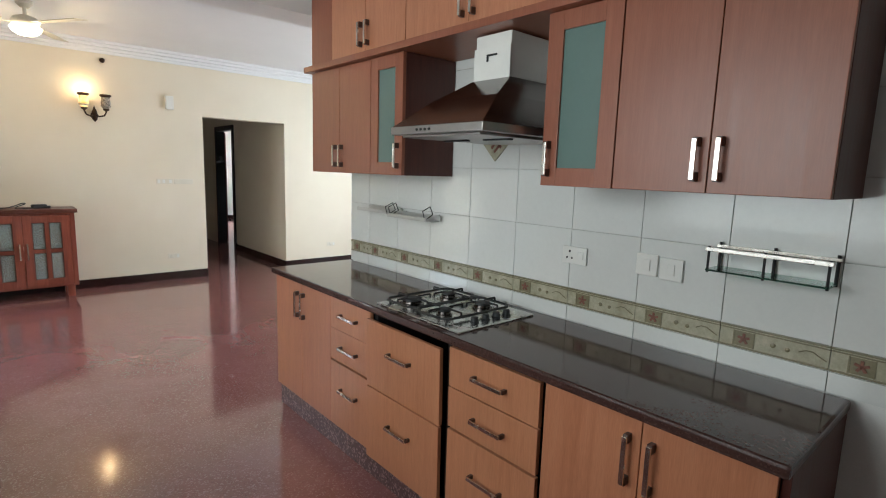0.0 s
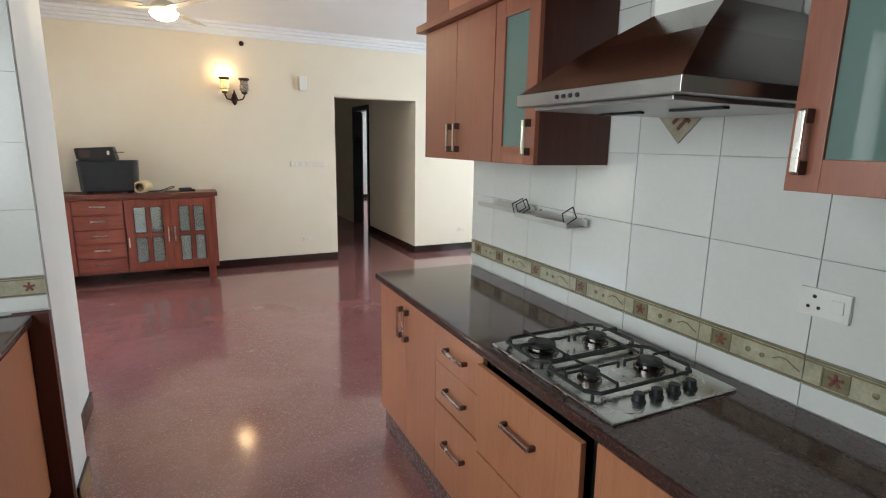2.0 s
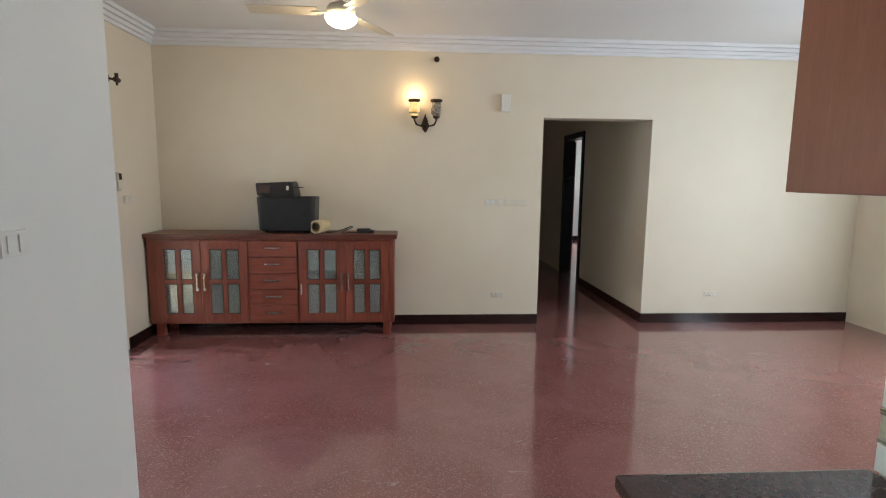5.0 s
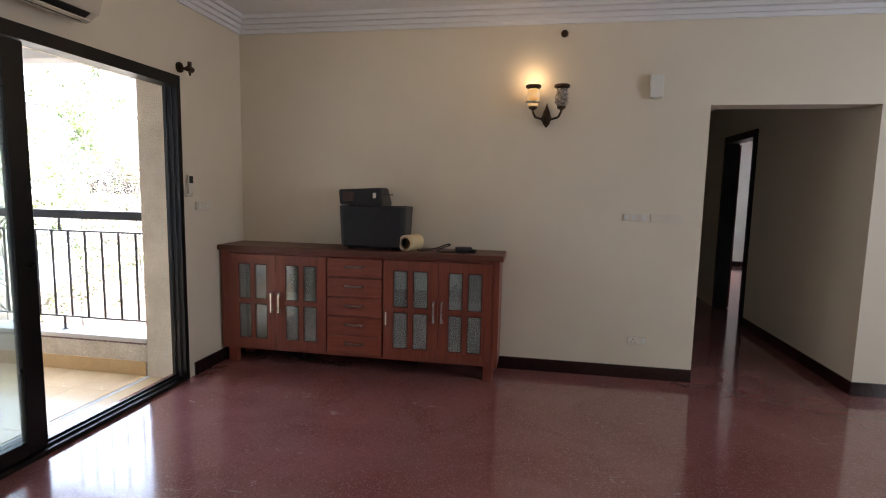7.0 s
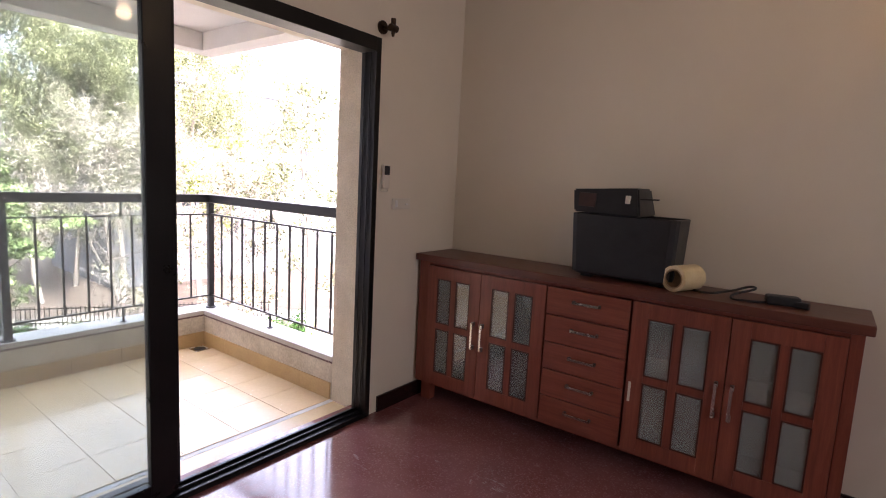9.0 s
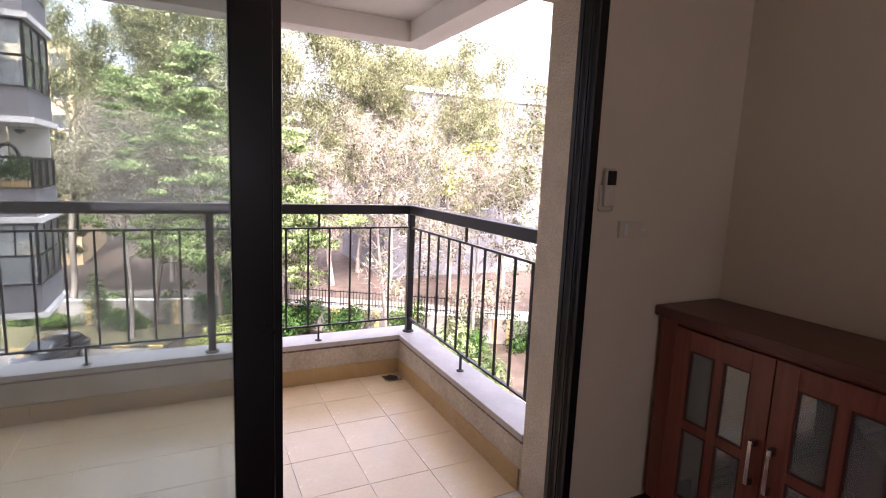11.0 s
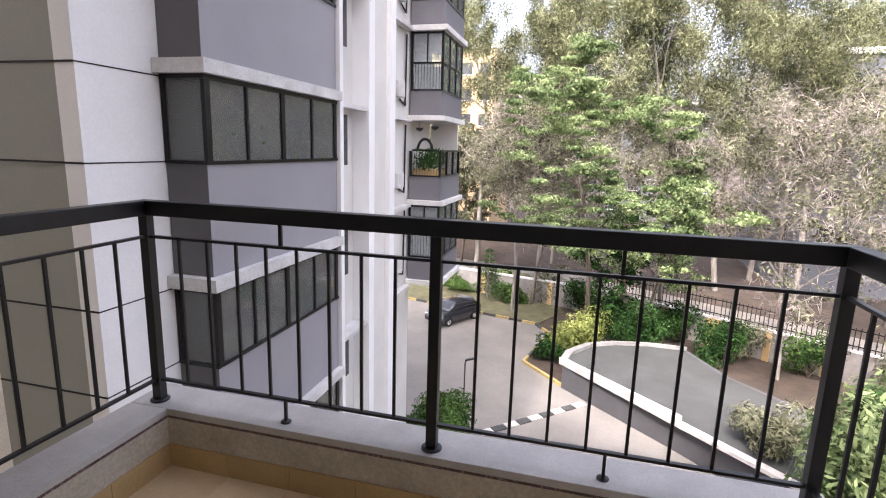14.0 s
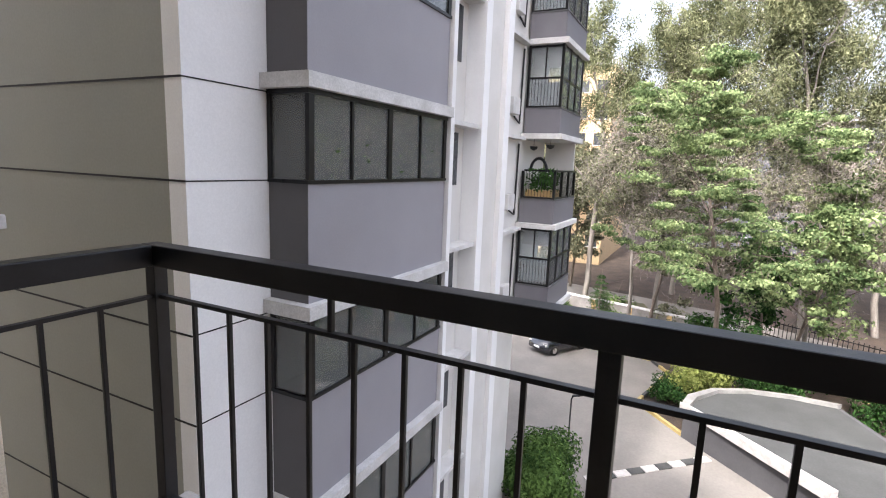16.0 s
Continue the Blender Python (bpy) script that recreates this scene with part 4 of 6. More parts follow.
def glazed_door(x0, x1, handle_right):
    z0, z1 = 0.145, 0.903
    bm = bmesh.new()
    s, mz, mx = 0.075, (z0 + z1) / 2, (x0 + x1) / 2
    y0, y1 = SBF - 0.016, SBF + 0.004
    x0, x1 = x0 + 0.002, x1 - 0.002
    bx(bm, x0, x0 + s, y0, y1, z0, z1, 0.002)
    bx(bm, x1 - s, x1, y0, y1, z0, z1, 0.002)
    bx(bm, x0 + s, x1 - s, y0, y1, z0, z0 + s, 0.002)
    bx(bm, x0 + s, x1 - s, y0, y1, z1 - s, z1, 0.002)
    dr = part("door", bm, SIDEWOODV, sb)
    part("muntin", B(mx - 0.018, mx + 0.018, y0 + 0.003, y1 - 0.003, z0 + s, z1 - s, 0.002), SIDEWOODV, dr)
    part("muntin", B(x0 + s, mx - 0.018, y0 + 0.003, y1 - 0.003, mz - 0.018, mz + 0.018, 0.002), SIDEWOODV, dr)
    part("muntin", B(mx + 0.018, x1 - s, y0 + 0.003, y1 - 0.003, mz - 0.018, mz + 0.018, 0.002), SIDEWOODV, dr)
    for a, b in ((x0 + s, mx - 0.018), (mx + 0.018, x1 - s)):
        for c, d in ((z0 + s, mz - 0.018), (mz + 0.018, z1 - s)):
            bd = bmesh.new()
            for q in ((a, b, c, c + 0.007), (a, b, d - 0.007, d), (a, a + 0.007, c + 0.007, d - 0.007), (b - 0.007, b, c + 0.007, d - 0.007)):
                bx(bd, q[0], q[1], y0 + 0.002, y0 + 0.0075, q[2], q[3])
            part("glazing_bead", bd, DARKWOOD, dr, "dark glazing bead")
            part("pane", B(a - 0.003, b + 0.003, y0 + 0.008, y0 + 0.012, c - 0.003, d + 0.003), SIDEGLASS, dr, "pale greenish glass pane").visible_shadow = False
    hx = x1 - 0.03 if handle_right else x0 + 0.03
    bar_handle(dr, (hx, y0, mz - 0.08), (hx, y0, mz + 0.08), (0, -1, 0))


for x0, x1, r in ((-1.315, -0.915, True), (-0.915, -0.495, False), (-0.035, 0.392, True), (0.392, 0.80, False)):
    glazed_door(x0, x1, r)
for i in range(5):
    z0 = 0.145 + 0.1516 * i
    f = part("drawer_front", B(-0.488, -0.047, SBF - 0.016, SBF + 0.004, z0 + 0.003, z0 + 0.1486, 0.002), SIDEWOOD, sb)
    bar_handle(f, (-0.335, SBF - 0.016, z0 + 0.09), (-0.195, SBF - 0.016, z0 + 0.09), (0, -1, 0), 0.008)
part("label_strip", B(-0.020, -0.008, SBF - 0.018, SBF - 0.016, 0.40, 0.50), IVORY, sb, "small cream sticker")

# things on the sideboard
box = thing("storage_bin", (-0.155, 7.8, 0.968), "matt black open-topped plastic bin with rounded corners", "bin")
bm = bmesh.new()


def bin_ring(inset, z):
    x0, x1, y0, y1, c = -0.418 + inset, 0.118 - inset, 7.665 + inset, 7.945 - inset, 0.035
    return [bm.verts.new((*p, z)) for p in ((x0 + c, y0), (x1 - c, y0), (x1 - c * 0.3, y0 + c * 0.3), (x1, y0 + c), (x1, y1 - c), (x1 - c * 0.3, y1 - c * 0.3), (x1 - c, y1), (x0 + c, y1), (x0 + c * 0.3, y1 - c * 0.3), (x0, y1 - c), (x0, y0 + c), (x0 + c * 0.3, y0 + c * 0.3))]


rings = [bin_ring(0.03, 0.985), bin_ring(0.012, 1.0), bin_ring(0.0, 1.30), bin_ring(0.004, 1.304), bin_ring(0.014, 1.304), bin_ring(0.026, 1.02)]
for p, q in zip(rings, rings[1:]):
    for i in range(12):
        bm.faces.new((p[i], p[(i + 1) % 12], q[(i + 1) % 12], q[i]))
bm.faces.new(list(reversed(rings[0])))
bm.faces.new(rings[-1])
bmesh.ops.recalc_face_normals(bm, faces=bm.faces[:])
part("body", bm, BLACKPL, box)
for x in (-0.33, 0.03):
    for y in (7.74, 7.87):
        part("foot", B(x - 0.03, x + 0.03, y - 0.02, y + 0.02, 0.968, 0.9845, 0.004), BLACK, box)
dv = thing("device_pile", (-0.23, 7.8, 1.304), "black folded device lying tilted on the box", "device")
mt = Matrix.Translation((-0.23, 7.8, 1.309)) @ Matrix.Rotation(radians(1.2), 4, "Y")
bm = bmesh.new()
v = [bm.verts.new(mt @ Vector(p)) for p in ((-0.17, -0.145, 0), (0.17, -0.145, 0), (0.17, 0.14, 0), (-0.17, 0.14, 0), (-0.195, -0.115, 0.115), (0.14, -0.115, 0.14), (0.14, 0.11, 0.14), (-0.195, 0.11, 0.115))]
for f in ((3, 2, 1, 0), (4, 5, 6, 7), (0, 1, 5, 4), (1, 2, 6, 5), (2, 3, 7, 6), (3, 0, 4, 7)):
    bm.faces.new([v[i] for i in f])
bmesh.ops.bevel(bm, geom=bm.edges[:], offset=0.008, segments=2, affect="EDGES")
part("body", bm, BLACKPL, dv)
part("panel", bx(bmesh.new(), -0.15, -0.06, -0.142, -0.125, 0.03, 0.10, 0.003, mt), DARKCAP, dv, "brown worn panel")
part("switch_knob", bx(bmesh.new(), 0.09, 0.112, -0.142, -0.122, 0.06, 0.10, 0.003, mt), IVORY, dv, "pale round knob")
part("rod", cyl(bmesh.new(), mt @ Vector((0.12, -0.10, 0.085)), mt @ Vector((0.24, -0.10, 0.09)), 0.004, seg=8), BLACK, dv, "thin black rod")

tr = thing("tape_roll", (0.12, 7.74, 0.968), "cream tape roll with a brown cardboard core", "tape roll")
bm = bmesh.new()
lathe(bm, [(0.042, -0.085), (0.062, -0.085), (0.062, 0.085), (0.042, 0.085)], (0, 0, 0), 28)
for f in [f for f in bm.faces if len(f.verts) > 4]:
    bm.faces.remove(f)
rr = 28
bm.verts.ensure_lookup_table()
for i in range(rr):
    bm.faces.new((bm.verts[i], bm.verts[3 * rr + i], bm.verts[3 * rr + (i + 1) % rr], bm.verts[(i + 1) % rr]))
bmesh.ops.recalc_face_normals(bm, faces=bm.faces[:])
mt = Matrix.Translation((0.15, 7.74, 1.0305)) @ Matrix.Rotation(radians(-20), 4, "Z") @ Matrix.Rotation(radians(90), 4, "X")
bmesh.ops.transform(bm, matrix=mt, verts=bm.verts[:])
part("roll", bm, TAPE, tr, smooth=False)
bm = bmesh.new()
for i in range(28):
    a, b = 2 * math.pi * i / 28, 2 * math.pi * (i + 1) / 28
    q = [bm.verts.new(mt @ Vector((r * math.cos(t), r * math.sin(t), z))) for r, t, z in ((0.0415, a, -0.086), (0.0415, b, -0.086), (0.0415, b, 0.086), (0.0415, a, 0.086))]
    bm.faces.new(q)
    q = [bm.verts.new(mt @ Vector((r * math.cos(t), r * math.sin(t), 0.0862))) for r, t in ((0.0415, a), (0.0415, b), (0.047, b), (0.047, a))]
    bm.faces.new(q)
part("core", bm, CARD, tr, "brown cardboard core")

cb = thing("cable", (0.4, 7.8, 0.968), "loose black cable lying on the sideboard", "cable")
cu = bpy.data.curves.new("cable_line", "CURVE")
cu.dimensions, cu.bevel_depth, cu.bevel_resolution = "3D", 0.0055, 2
sp = cu.splines.new("BEZIER")
pts = [(0.16, 7.80, 0.974), (0.26, 7.74, 0.976), (0.34, 7.79, 0.99), (0.44, 7.82, 1.02), (0.36, 7.72, 0.974), (0.43, 7.70, 0.974), (0.51, 7.75, 0.974)]
sp.bezier_points.add(len(pts) - 1)
for p, c in zip(sp.bezier_points, pts):
    p.co = c
    p.handle_left_type = p.handle_right_type = "AUTO"
dg = bpy.data.objects.new("cable_tmp", cu)
scene.collection.objects.link(dg)
me = bpy.data.meshes.new_from_object(dg.evaluated_get(bpy.context.evaluated_depsgraph_get()))
bpy.data.objects.remove(dg)
me.materials.append(BLACKPL)
co = new("wire", me)
co.parent = cb
co.matrix_parent_inverse = Matrix.Translation(-cb.location)
ad = thing("power_adapter", (0.555, 7.76, 0.968), "small crumpled black power adapter on the sideboard", "adapter")
part("body", bx(bmesh.new(), -0.065, 0.065, -0.035, 0.035, 0, 0.042, 0.012, Matrix.Translation((0.555, 7.76, 0.968)) @ Matrix.Rotation(radians(14), 4, "Z")), BLACKPL, ad)
part("plug", bx(bmesh.new(), 0.045, 0.10, -0.02, 0.02, 0.0, 0.028, 0.006, Matrix.Translation((0.555, 7.76, 0.968)) @ Matrix.Rotation(radians(-10), 4, "Z")), BLACKPL, ad)

# ---------------------------------------------------------------- wall fixtures of the living room
sc = thing("wall_sconce", (1.14, N, 1.93), "antique bronze two-arm wall sconce with mosaic glass shades, one lit", "wall lamp")
bm = bmesh.new()
lathe(bm, [(0.004, 0.0), (0.028, 0.03), (0.018, 0.06), (0.03, 0.09), (0.024, 0.12), (0.010, 0.15), (0.003, 0.18)], (1.14, N - 0.03, 1.93), 14)
cyl(bm, (1.14, N - 0.005, 2.0), (1.14, N - 0.0, 2.0), 0.04, seg=16)
cyl(bm, (1.14, N - 0.03, 2.0), (1.14, N - 0.001, 2.0), 0.012, seg=10)
part("backplate", bm, BRONZE, sc)
for s in (-1, 1):
    cx = 1.14 + s * 0.105
    cy = N - 0.10
    bm = bmesh.new()
    tube(bm, [(1.14, N - 0.035, 2.01), (1.14 + s * 0.04, N - 0.06, 1.99), (1.14 + s * 0.085, N - 0.09, 2.0), (cx, cy, 2.04), (cx, cy, 2.065)], 0.0085, 8)
    lathe(bm, [(0.010, 0.0), (0.03, 0.012), (0.034, 0.028)], (cx, cy, 2.05), 14)
    part("arm", bm, BRONZE, sc)
    shade = part("shade", lathe(bmesh.new(), [(0.032, 0.0), (0.048, 0.03), (0.05, 0.06), (0.042, 0.11), (0.04, 0.125)], (cx, cy, 2.079), 20), BULB if s < 0 else MOSAIC, sc, "glowing amber glass shade" if s < 0 else "unlit mosaic glass shade", True)
    part("shade_rim", lathe(bmesh.new(), [(0.041, 0.0), (0.058, 0.012), (0.058, 0.026), (0.054, 0.03)], (cx, cy, 2.2045), 20), BRONZE, shade, "dark bronze rim")
    part("shade_band", lathe(bmesh.new(), [(0.046, 0.0), (0.052, 0.006), (0.052, 0.014), (0.0515, 0.016)], (cx, cy, 2.098), 20), MOSAIC, shade, "mosaic band")
lamp = new("sconce_light", bpy.data.lights.new("sconce_light", "POINT"))
lamp.data.energy, lamp.data.color, lamp.data.shadow_soft_size = 0.05, (1.0, 0.62, 0.30), 0.03
lamp.location = (1.035, N - 0.10, 2.285)

ch = thing("door_chime", (1.925, N, 2.145), "white plastic door chime box on the wall", "door chime")
part("cover", bx(bmesh.new(), 1.88, 1.97, N - 0.055, N - 0.0005, 2.145, 2.305, 0.006), PLASTIC, ch)
part("grille", B(1.905, 1.945, N - 0.05, N - 0.01, 2.136, 2.1445, 0.001), IVORY, ch)
ds = thing("smoke_sensor", (1.25, N, 2.61), "small dark round sensor under the cornice", "sensor")
mm = Matrix.Translation((1.25, N, 2.625)) @ Matrix.Rotation(radians(90), 4, "X")
bm = lathe(bmesh.new(), [(0.026, 0.0), (0.028, 0.01), (0.022, 0.028), (0.012, 0.034)], (0, 0, 0), 18)
bmesh.ops.transform(bm, matrix=mm, verts=bm.verts[:])
part("housing", bm, BRONZE, ds)


def plate_y(name, x0, x1, z0, z1, label, cat, rockers=(), pins=()):
    t = thing(name, ((x0 + x1) / 2, N, z0), label, cat, "wall switches and sockets")
    part("plate", B(x0, x1, N - 0.010, N - 0.0002, z0, z1, 0.003), IVORY, t)
    for a, b in rockers:
        part("rocker", B(a, b, N - 0.0145, N - 0.0102, z0 + 0.012, z1 - 0.012, 0.0015), PLASTIC, t)
    if pins:
        bm = bmesh.new()
        for a, b, r in pins:
            cyl(bm, (a, N - 0.0095, b), (a, N - 0.0108, b), r, seg=10)
        part("socket_hole", bm, BLACKPL, t, "dark pin holes")


plate_y("wall_switch", 1.745, 1.935, 1.228, 1.292, "ivory multi-gang wall switch plate with knobs", "switch", [(1.755, 1.785), (1.81, 1.84), (1.885, 1.915)])
plate_y("wall_switch", 1.945, 2.17, 1.226, 1.29, "ivory blank wall switch plate", "switch")
plate_y("wall_socket", 1.835, 1.975, 0.275, 0.335, "ivory wall socket low on the wall", "socket", [(1.94, 1.96)], [(1.875, 0.315, 0.005), (1.862, 0.292, 0.0045), (1.888, 0.292, 0.0045)])
plate_y("wall_socket", 4.10, 4.24, 0.275, 0.335, "ivory wall socket low on the wall", "socket", [(4.20, 4.22)], [(4.14, 0.315, 0.005), (4.127, 0.292, 0.0045), (4.153, 0.292, 0.0045)])
plate_x("wall_switch", W, 7.355, 7.515, 1.25, 1.315, "ivory wall switch plate beside the balcony door", "switch", 1, [(7.375, 7.395, 1.262, 1.303), (7.465, 7.49, 1.275, 1.285)], mat=IVORY)
rh = thing("ac_remote", (W, 7.301, 1.36), "ivory air conditioner remote in its wall holder", "remote control")
part("holder", B(W + 0.0005, W + 0.012, 7.244, 7.31, 1.352, 1.45, 0.012), IVORY, rh)
part("body", B(W + 0.0125, W + 0.03, 7.25, 7.304, 1.37, 1.512, 0.008), IVORY, rh)
part("display", B(W + 0.0305, W + 0.032, 7.256, 7.298, 1.45, 1.502, 0.001), BLACKPL, rh, "dark display")

cbk = thing("curtain_bracket", (W, 7.225, 2.24), "dark bronze curtain rod bracket over the door corner", "bracket")
bm = bmesh.new()
cyl(bm, (W, 7.225, 2.255), (W + 0.012, 7.225, 2.255), 0.036, seg=18)
cyl(bm, (W + 0.012, 7.225, 2.255), (W + 0.085, 7.225, 2.235), 0.010, seg=10)
part("rose", bm, BRONZE, cbk)
bm = bmesh.new()
cyl(bm, (W + 0.085, 7.20, 2.24), (W + 0.085, 7.25, 2.24), 0.020, seg=14)
cyl(bm, (W + 0.085, 7.225, 2.25), (W + 0.085, 7.225, 2.29), 0.014, seg=10)
cyl(bm, (W + 0.085, 7.225, 2.22), (W + 0.085, 7.225, 2.195), 0.012, 0.006, seg=10)
part("cup", bm, BRONZE, cbk)

ac = thing("air_conditioner", (W + 0.1, 5.95, 2.28), "aged ivory split air conditioner above the balcony door", "air conditioner")
bm = bmesh.new()
AY0, AY1 = 5.52, 6.375
prof = [(W + 0.001, 2.30), (W + 0.10, 2.28), (W + 0.175, 2.325), (W + 0.20, 2.395), (W + 0.20, 2.53), (W + 0.15, 2.57), (W + 0.001, 2.57)]
va = [bm.verts.new((x, AY0, z)) for x, z in prof]
vb = [bm.verts.new((x, AY1, z)) for x, z in prof]
bm.faces.new(list(reversed(va)))
bm.faces.new(vb)
for i in range(len(prof)):
    bm.faces.new((va[i], va[(i + 1) % len(prof)], vb[(i + 1) % len(prof)], vb[i]))
bmesh.ops.recalc_face_normals(bm, faces=bm.faces[:])
bmesh.ops.bevel(bm, geom=bm.edges[:], offset=0.006, segments=2, affect="EDGES")
part("casing", bm, ACM, ac)
part("outlet", bx(bmesh.new(), -0.035, 0.04, AY0 + 0.05, AY1 - 0.06, -0.004, 0.003, 0.001, Matrix.Translation((W + 0.137, 0, 2.297)) @ Matrix.Rotation(radians(-31), 4, "Y")), BLACKPL, ac, "dark air outlet")
part("louver", bx(bmesh.new(), -0.035, 0.035, AY0 + 0.06, AY1 - 0.07, -0.003, 0.003, 0.001, Matrix.Translation((W + 0.155, 0, 2.275)) @ Matrix.Rotation(radians(8), 4, "Y")), ACM, ac, "ivory louver flap")

fan = thing("ceiling_fan", (0.51, 6.70, CEILZ), "cream three-blade ceiling fan with a lit glass bowl", "ceiling fan")
FC = (0.51, 6.70)
part("rod", cyl(bmesh.new(), (*FC, 2.70), (*FC, CEILZ), 0.014, seg=12), FANM, fan)
part("canopy", lathe(bmesh.new(), [(0.03, -0.06), (0.06, -0.03), (0.062, 0.0)], (*FC, CEILZ), 20), FANM, fan)
part("motor", lathe(bmesh.new(), [(0.06, 0.0), (0.10, 0.012), (0.105, 0.05), (0.085, 0.08), (0.03, 0.10)], (*FC, 2.61), 28), FANM, fan, smooth=True)
fan_lamp = new("fan_light", bpy.data.lights.new("fan_light", "POINT"))
fan_lamp.data.energy, fan_lamp.data.color, fan_lamp.data.shadow_soft_size = 0.2, (1.0, 0.70, 0.40), 0.05
fan_lamp.location = (*FC, 2.48)
part("light_bowl", lathe(bmesh.new(), [(0.012, -0.07), (0.06, -0.06), (0.10, -0.035), (0.115, -0.004), (0.115, 0.0)], (*FC, 2.608), 28), FANLIGHT, fan, "glowing frosted glass bowl", True)
for a in (62, 182, 302):
    m = Matrix.Translation((*FC, 2.645)) @ Matrix.Rotation(radians(a), 4, "Z") @ Matrix.Rotation(radians(9), 4, "X")
    bld = part("blade", bx(bmesh.new(), 0.16, 0.64, -0.065, 0.062, -0.003, 0.003, 0.002, m), FANM, fan)
    part("blade_iron", bx(bmesh.new(), 0.09, 0.20, -0.02, 0.02, -0.004, 0.0, 0.001, Matrix.Translation((*FC, 2.638)) @ Matrix.Rotation(radians(a), 4, "Z")), FANM, bld)

# ---------------------------------------------------------------- sliding door
sd_ob = thing("sliding_door", (-1.5, 6.0, 0), "black aluminium sliding balcony door, one half open", "sliding door", "", "structure")
FI = -1.525                       # outer side of the door frame
bm = bmesh.new()
bx(bm, FI, W + 0.012, DY1 - 0.035, DY1 + 0.002, 0.0, DZ + 0.015, 0.003)
bx(bm, FI, W + 0.012, DY0 - 0.015, DY0 + 0.05, 0.0, DZ + 0.015, 0.003)
bx(bm, FI, W + 0.012, DY0 + 0.05, DY1 - 0.035, DZ - 0.06, DZ + 0.015, 0.003)
bx(bm, FI, W + 0.012, DY0 + 0.05, DY1 - 0.035, 0.0, 0.028, 0.003)
part("outer_frame", bm, FRAMEM, sd_ob)
for x in (-1.445, -1.49):
    part("track", B(x - 0.004, x + 0.004, DY0 + 0.05, DY1 - 0.035, 0.0285, 0.042, 0.001), FRAMEM, sd_ob)
    part("track", B(x - 0.004, x + 0.004, DY1 - 0.047, DY1 - 0.0415, 0.0425, DZ - 0.065, 0.001), FRAMEM, sd_ob)
for x0, x1, y0, y1, s in ((-1.464, -1.424, DY0 + 0.052, 6.085, 0.11), (-1.512, -1.469, DY0 + 0.052, 6.115, 0.085)):
    bm = bmesh.new()
    bx(bm, x0, x1, y0, y0 + s, 0.043, DZ - 0.065, 0.004)
    bx(bm, x0, x1, y1 - s, y1, 0.043, DZ - 0.065, 0.004)
    bx(bm, x0, x1, y0 + s, y1 - s, 0.043, 0.043 + 0.07, 0.004)
    bx(bm, x0, x1, y0 + s, y1 - s, DZ - 0.065 - 0.07, DZ - 0.065, 0.004)
    sash = part("sash", bm, FRAMEM, sd_ob)
    if x1 > -1.43:
        pn = part("pane", B((x0 + x1) / 2 - 0.003, (x0 + x1) / 2 + 0.003, y0 + s - 0.01, y1 - s + 0.01, 0.103, DZ - 0.125), DOORGLASS, sash, "clear glass pane")
        pn.visible_shadow = False

# ---------------------------------------------------------------- balcony
LX0, LX1 = -3.62, -3.41          # west ledge
NY, SY = 7.262, 4.712            # inner faces of the north and south parapets
LZ = 0.262
structure("balcony_slab", B(-3.62, -1.781, 4.50, 7.47, -0.30, -0.06), SOFFIT, "concrete balcony slab", "slab")
bal = thing("balcony_floor", (-2.5, 6.0, -0.05), "glossy tan balcony floor tiles with thin joints", "floor", "", "structure")
part("grout", B(LX1, -1.781, SY, NY, -0.058, -0.034), GROUT, bal)
TS = 0.318
tm = mesh_of("tile", bx(bmesh.new(), -TS / 2 + 0.0015, TS / 2 - 0.0015, -TS / 2 + 0.0015, TS / 2 - 0.0015, 0, 0.006, 0.001), BALTILE)
for i in range(5):
    for j in range(8):
        piece("tile", tm, bal, (LX1 + 0.004 + TS * (i + 0.5) - 0.05 * 0, NY - 0.004 - TS * (j + 0.5), -0.036))
structure("door_sill", B(-1.78, -1.526, DY0 - 0.3, 7.26, -0.2, -0.034, 0.003), BALTILE, "tan tiled door sill", "sill")
for nm, a in (("parapet_west", (LX0 + 0.02, LX1, SY - 0.20, NY + 0.20)), ("parapet_north", (LX1 + 0.0005, -1.801, NY, NY + 0.20)), ("parapet_south", (LX1 + 0.0005, -1.801, SY - 0.20, SY))):
    structure(nm, B(*a, -0.06, LZ - 0.035), PARAPET, "low stained plaster parapet", "parapet")
for nm, a in (("ledge_west", (LX0, LX1 + 0.008, SY - 0.20, NY + 0.20)), ("ledge_north", (LX1 + 0.0095, -1.801, NY - 0.008, NY + 0.20)), ("ledge_south", (LX1 + 0.0095, -1.801, SY - 0.20, SY + 0.008))):
    structure(nm, B(*a, LZ - 0.0345, LZ, 0.004), LEDGE, "worn grey granite coping on the parapet", "coping")
for nm, a in (("coping_joint_west", (LX1 + 0.0002, LX1 + 0.005, SY + 0.006, NY - 0.006)), ("coping_joint_north", (LX1 + 0.006, -1.802, NY - 0.005, NY - 0.0002)), ("coping_joint_south", (LX1 + 0.006, -1.802, SY + 0.0002, SY + 0.005))):
    structure(nm, B(*a, LZ - 0.048, LZ - 0.0348), PLINTHM, "dark granite edge under the coping", "coping")
sk = thing("skirting", (-2.5, 6.0, -0.03), "ochre tile skirting round the balcony floor", "skirting", "", "structure")
for j in range(8):
    y1 = NY - 0.003 - TS * j
    part("tile", B(LX1 + 0.0005, LX1 + 0.009, max(SY, y1 - TS + 0.003), y1, -0.03, 0.082, 0.001), SKIRTTILE, sk)
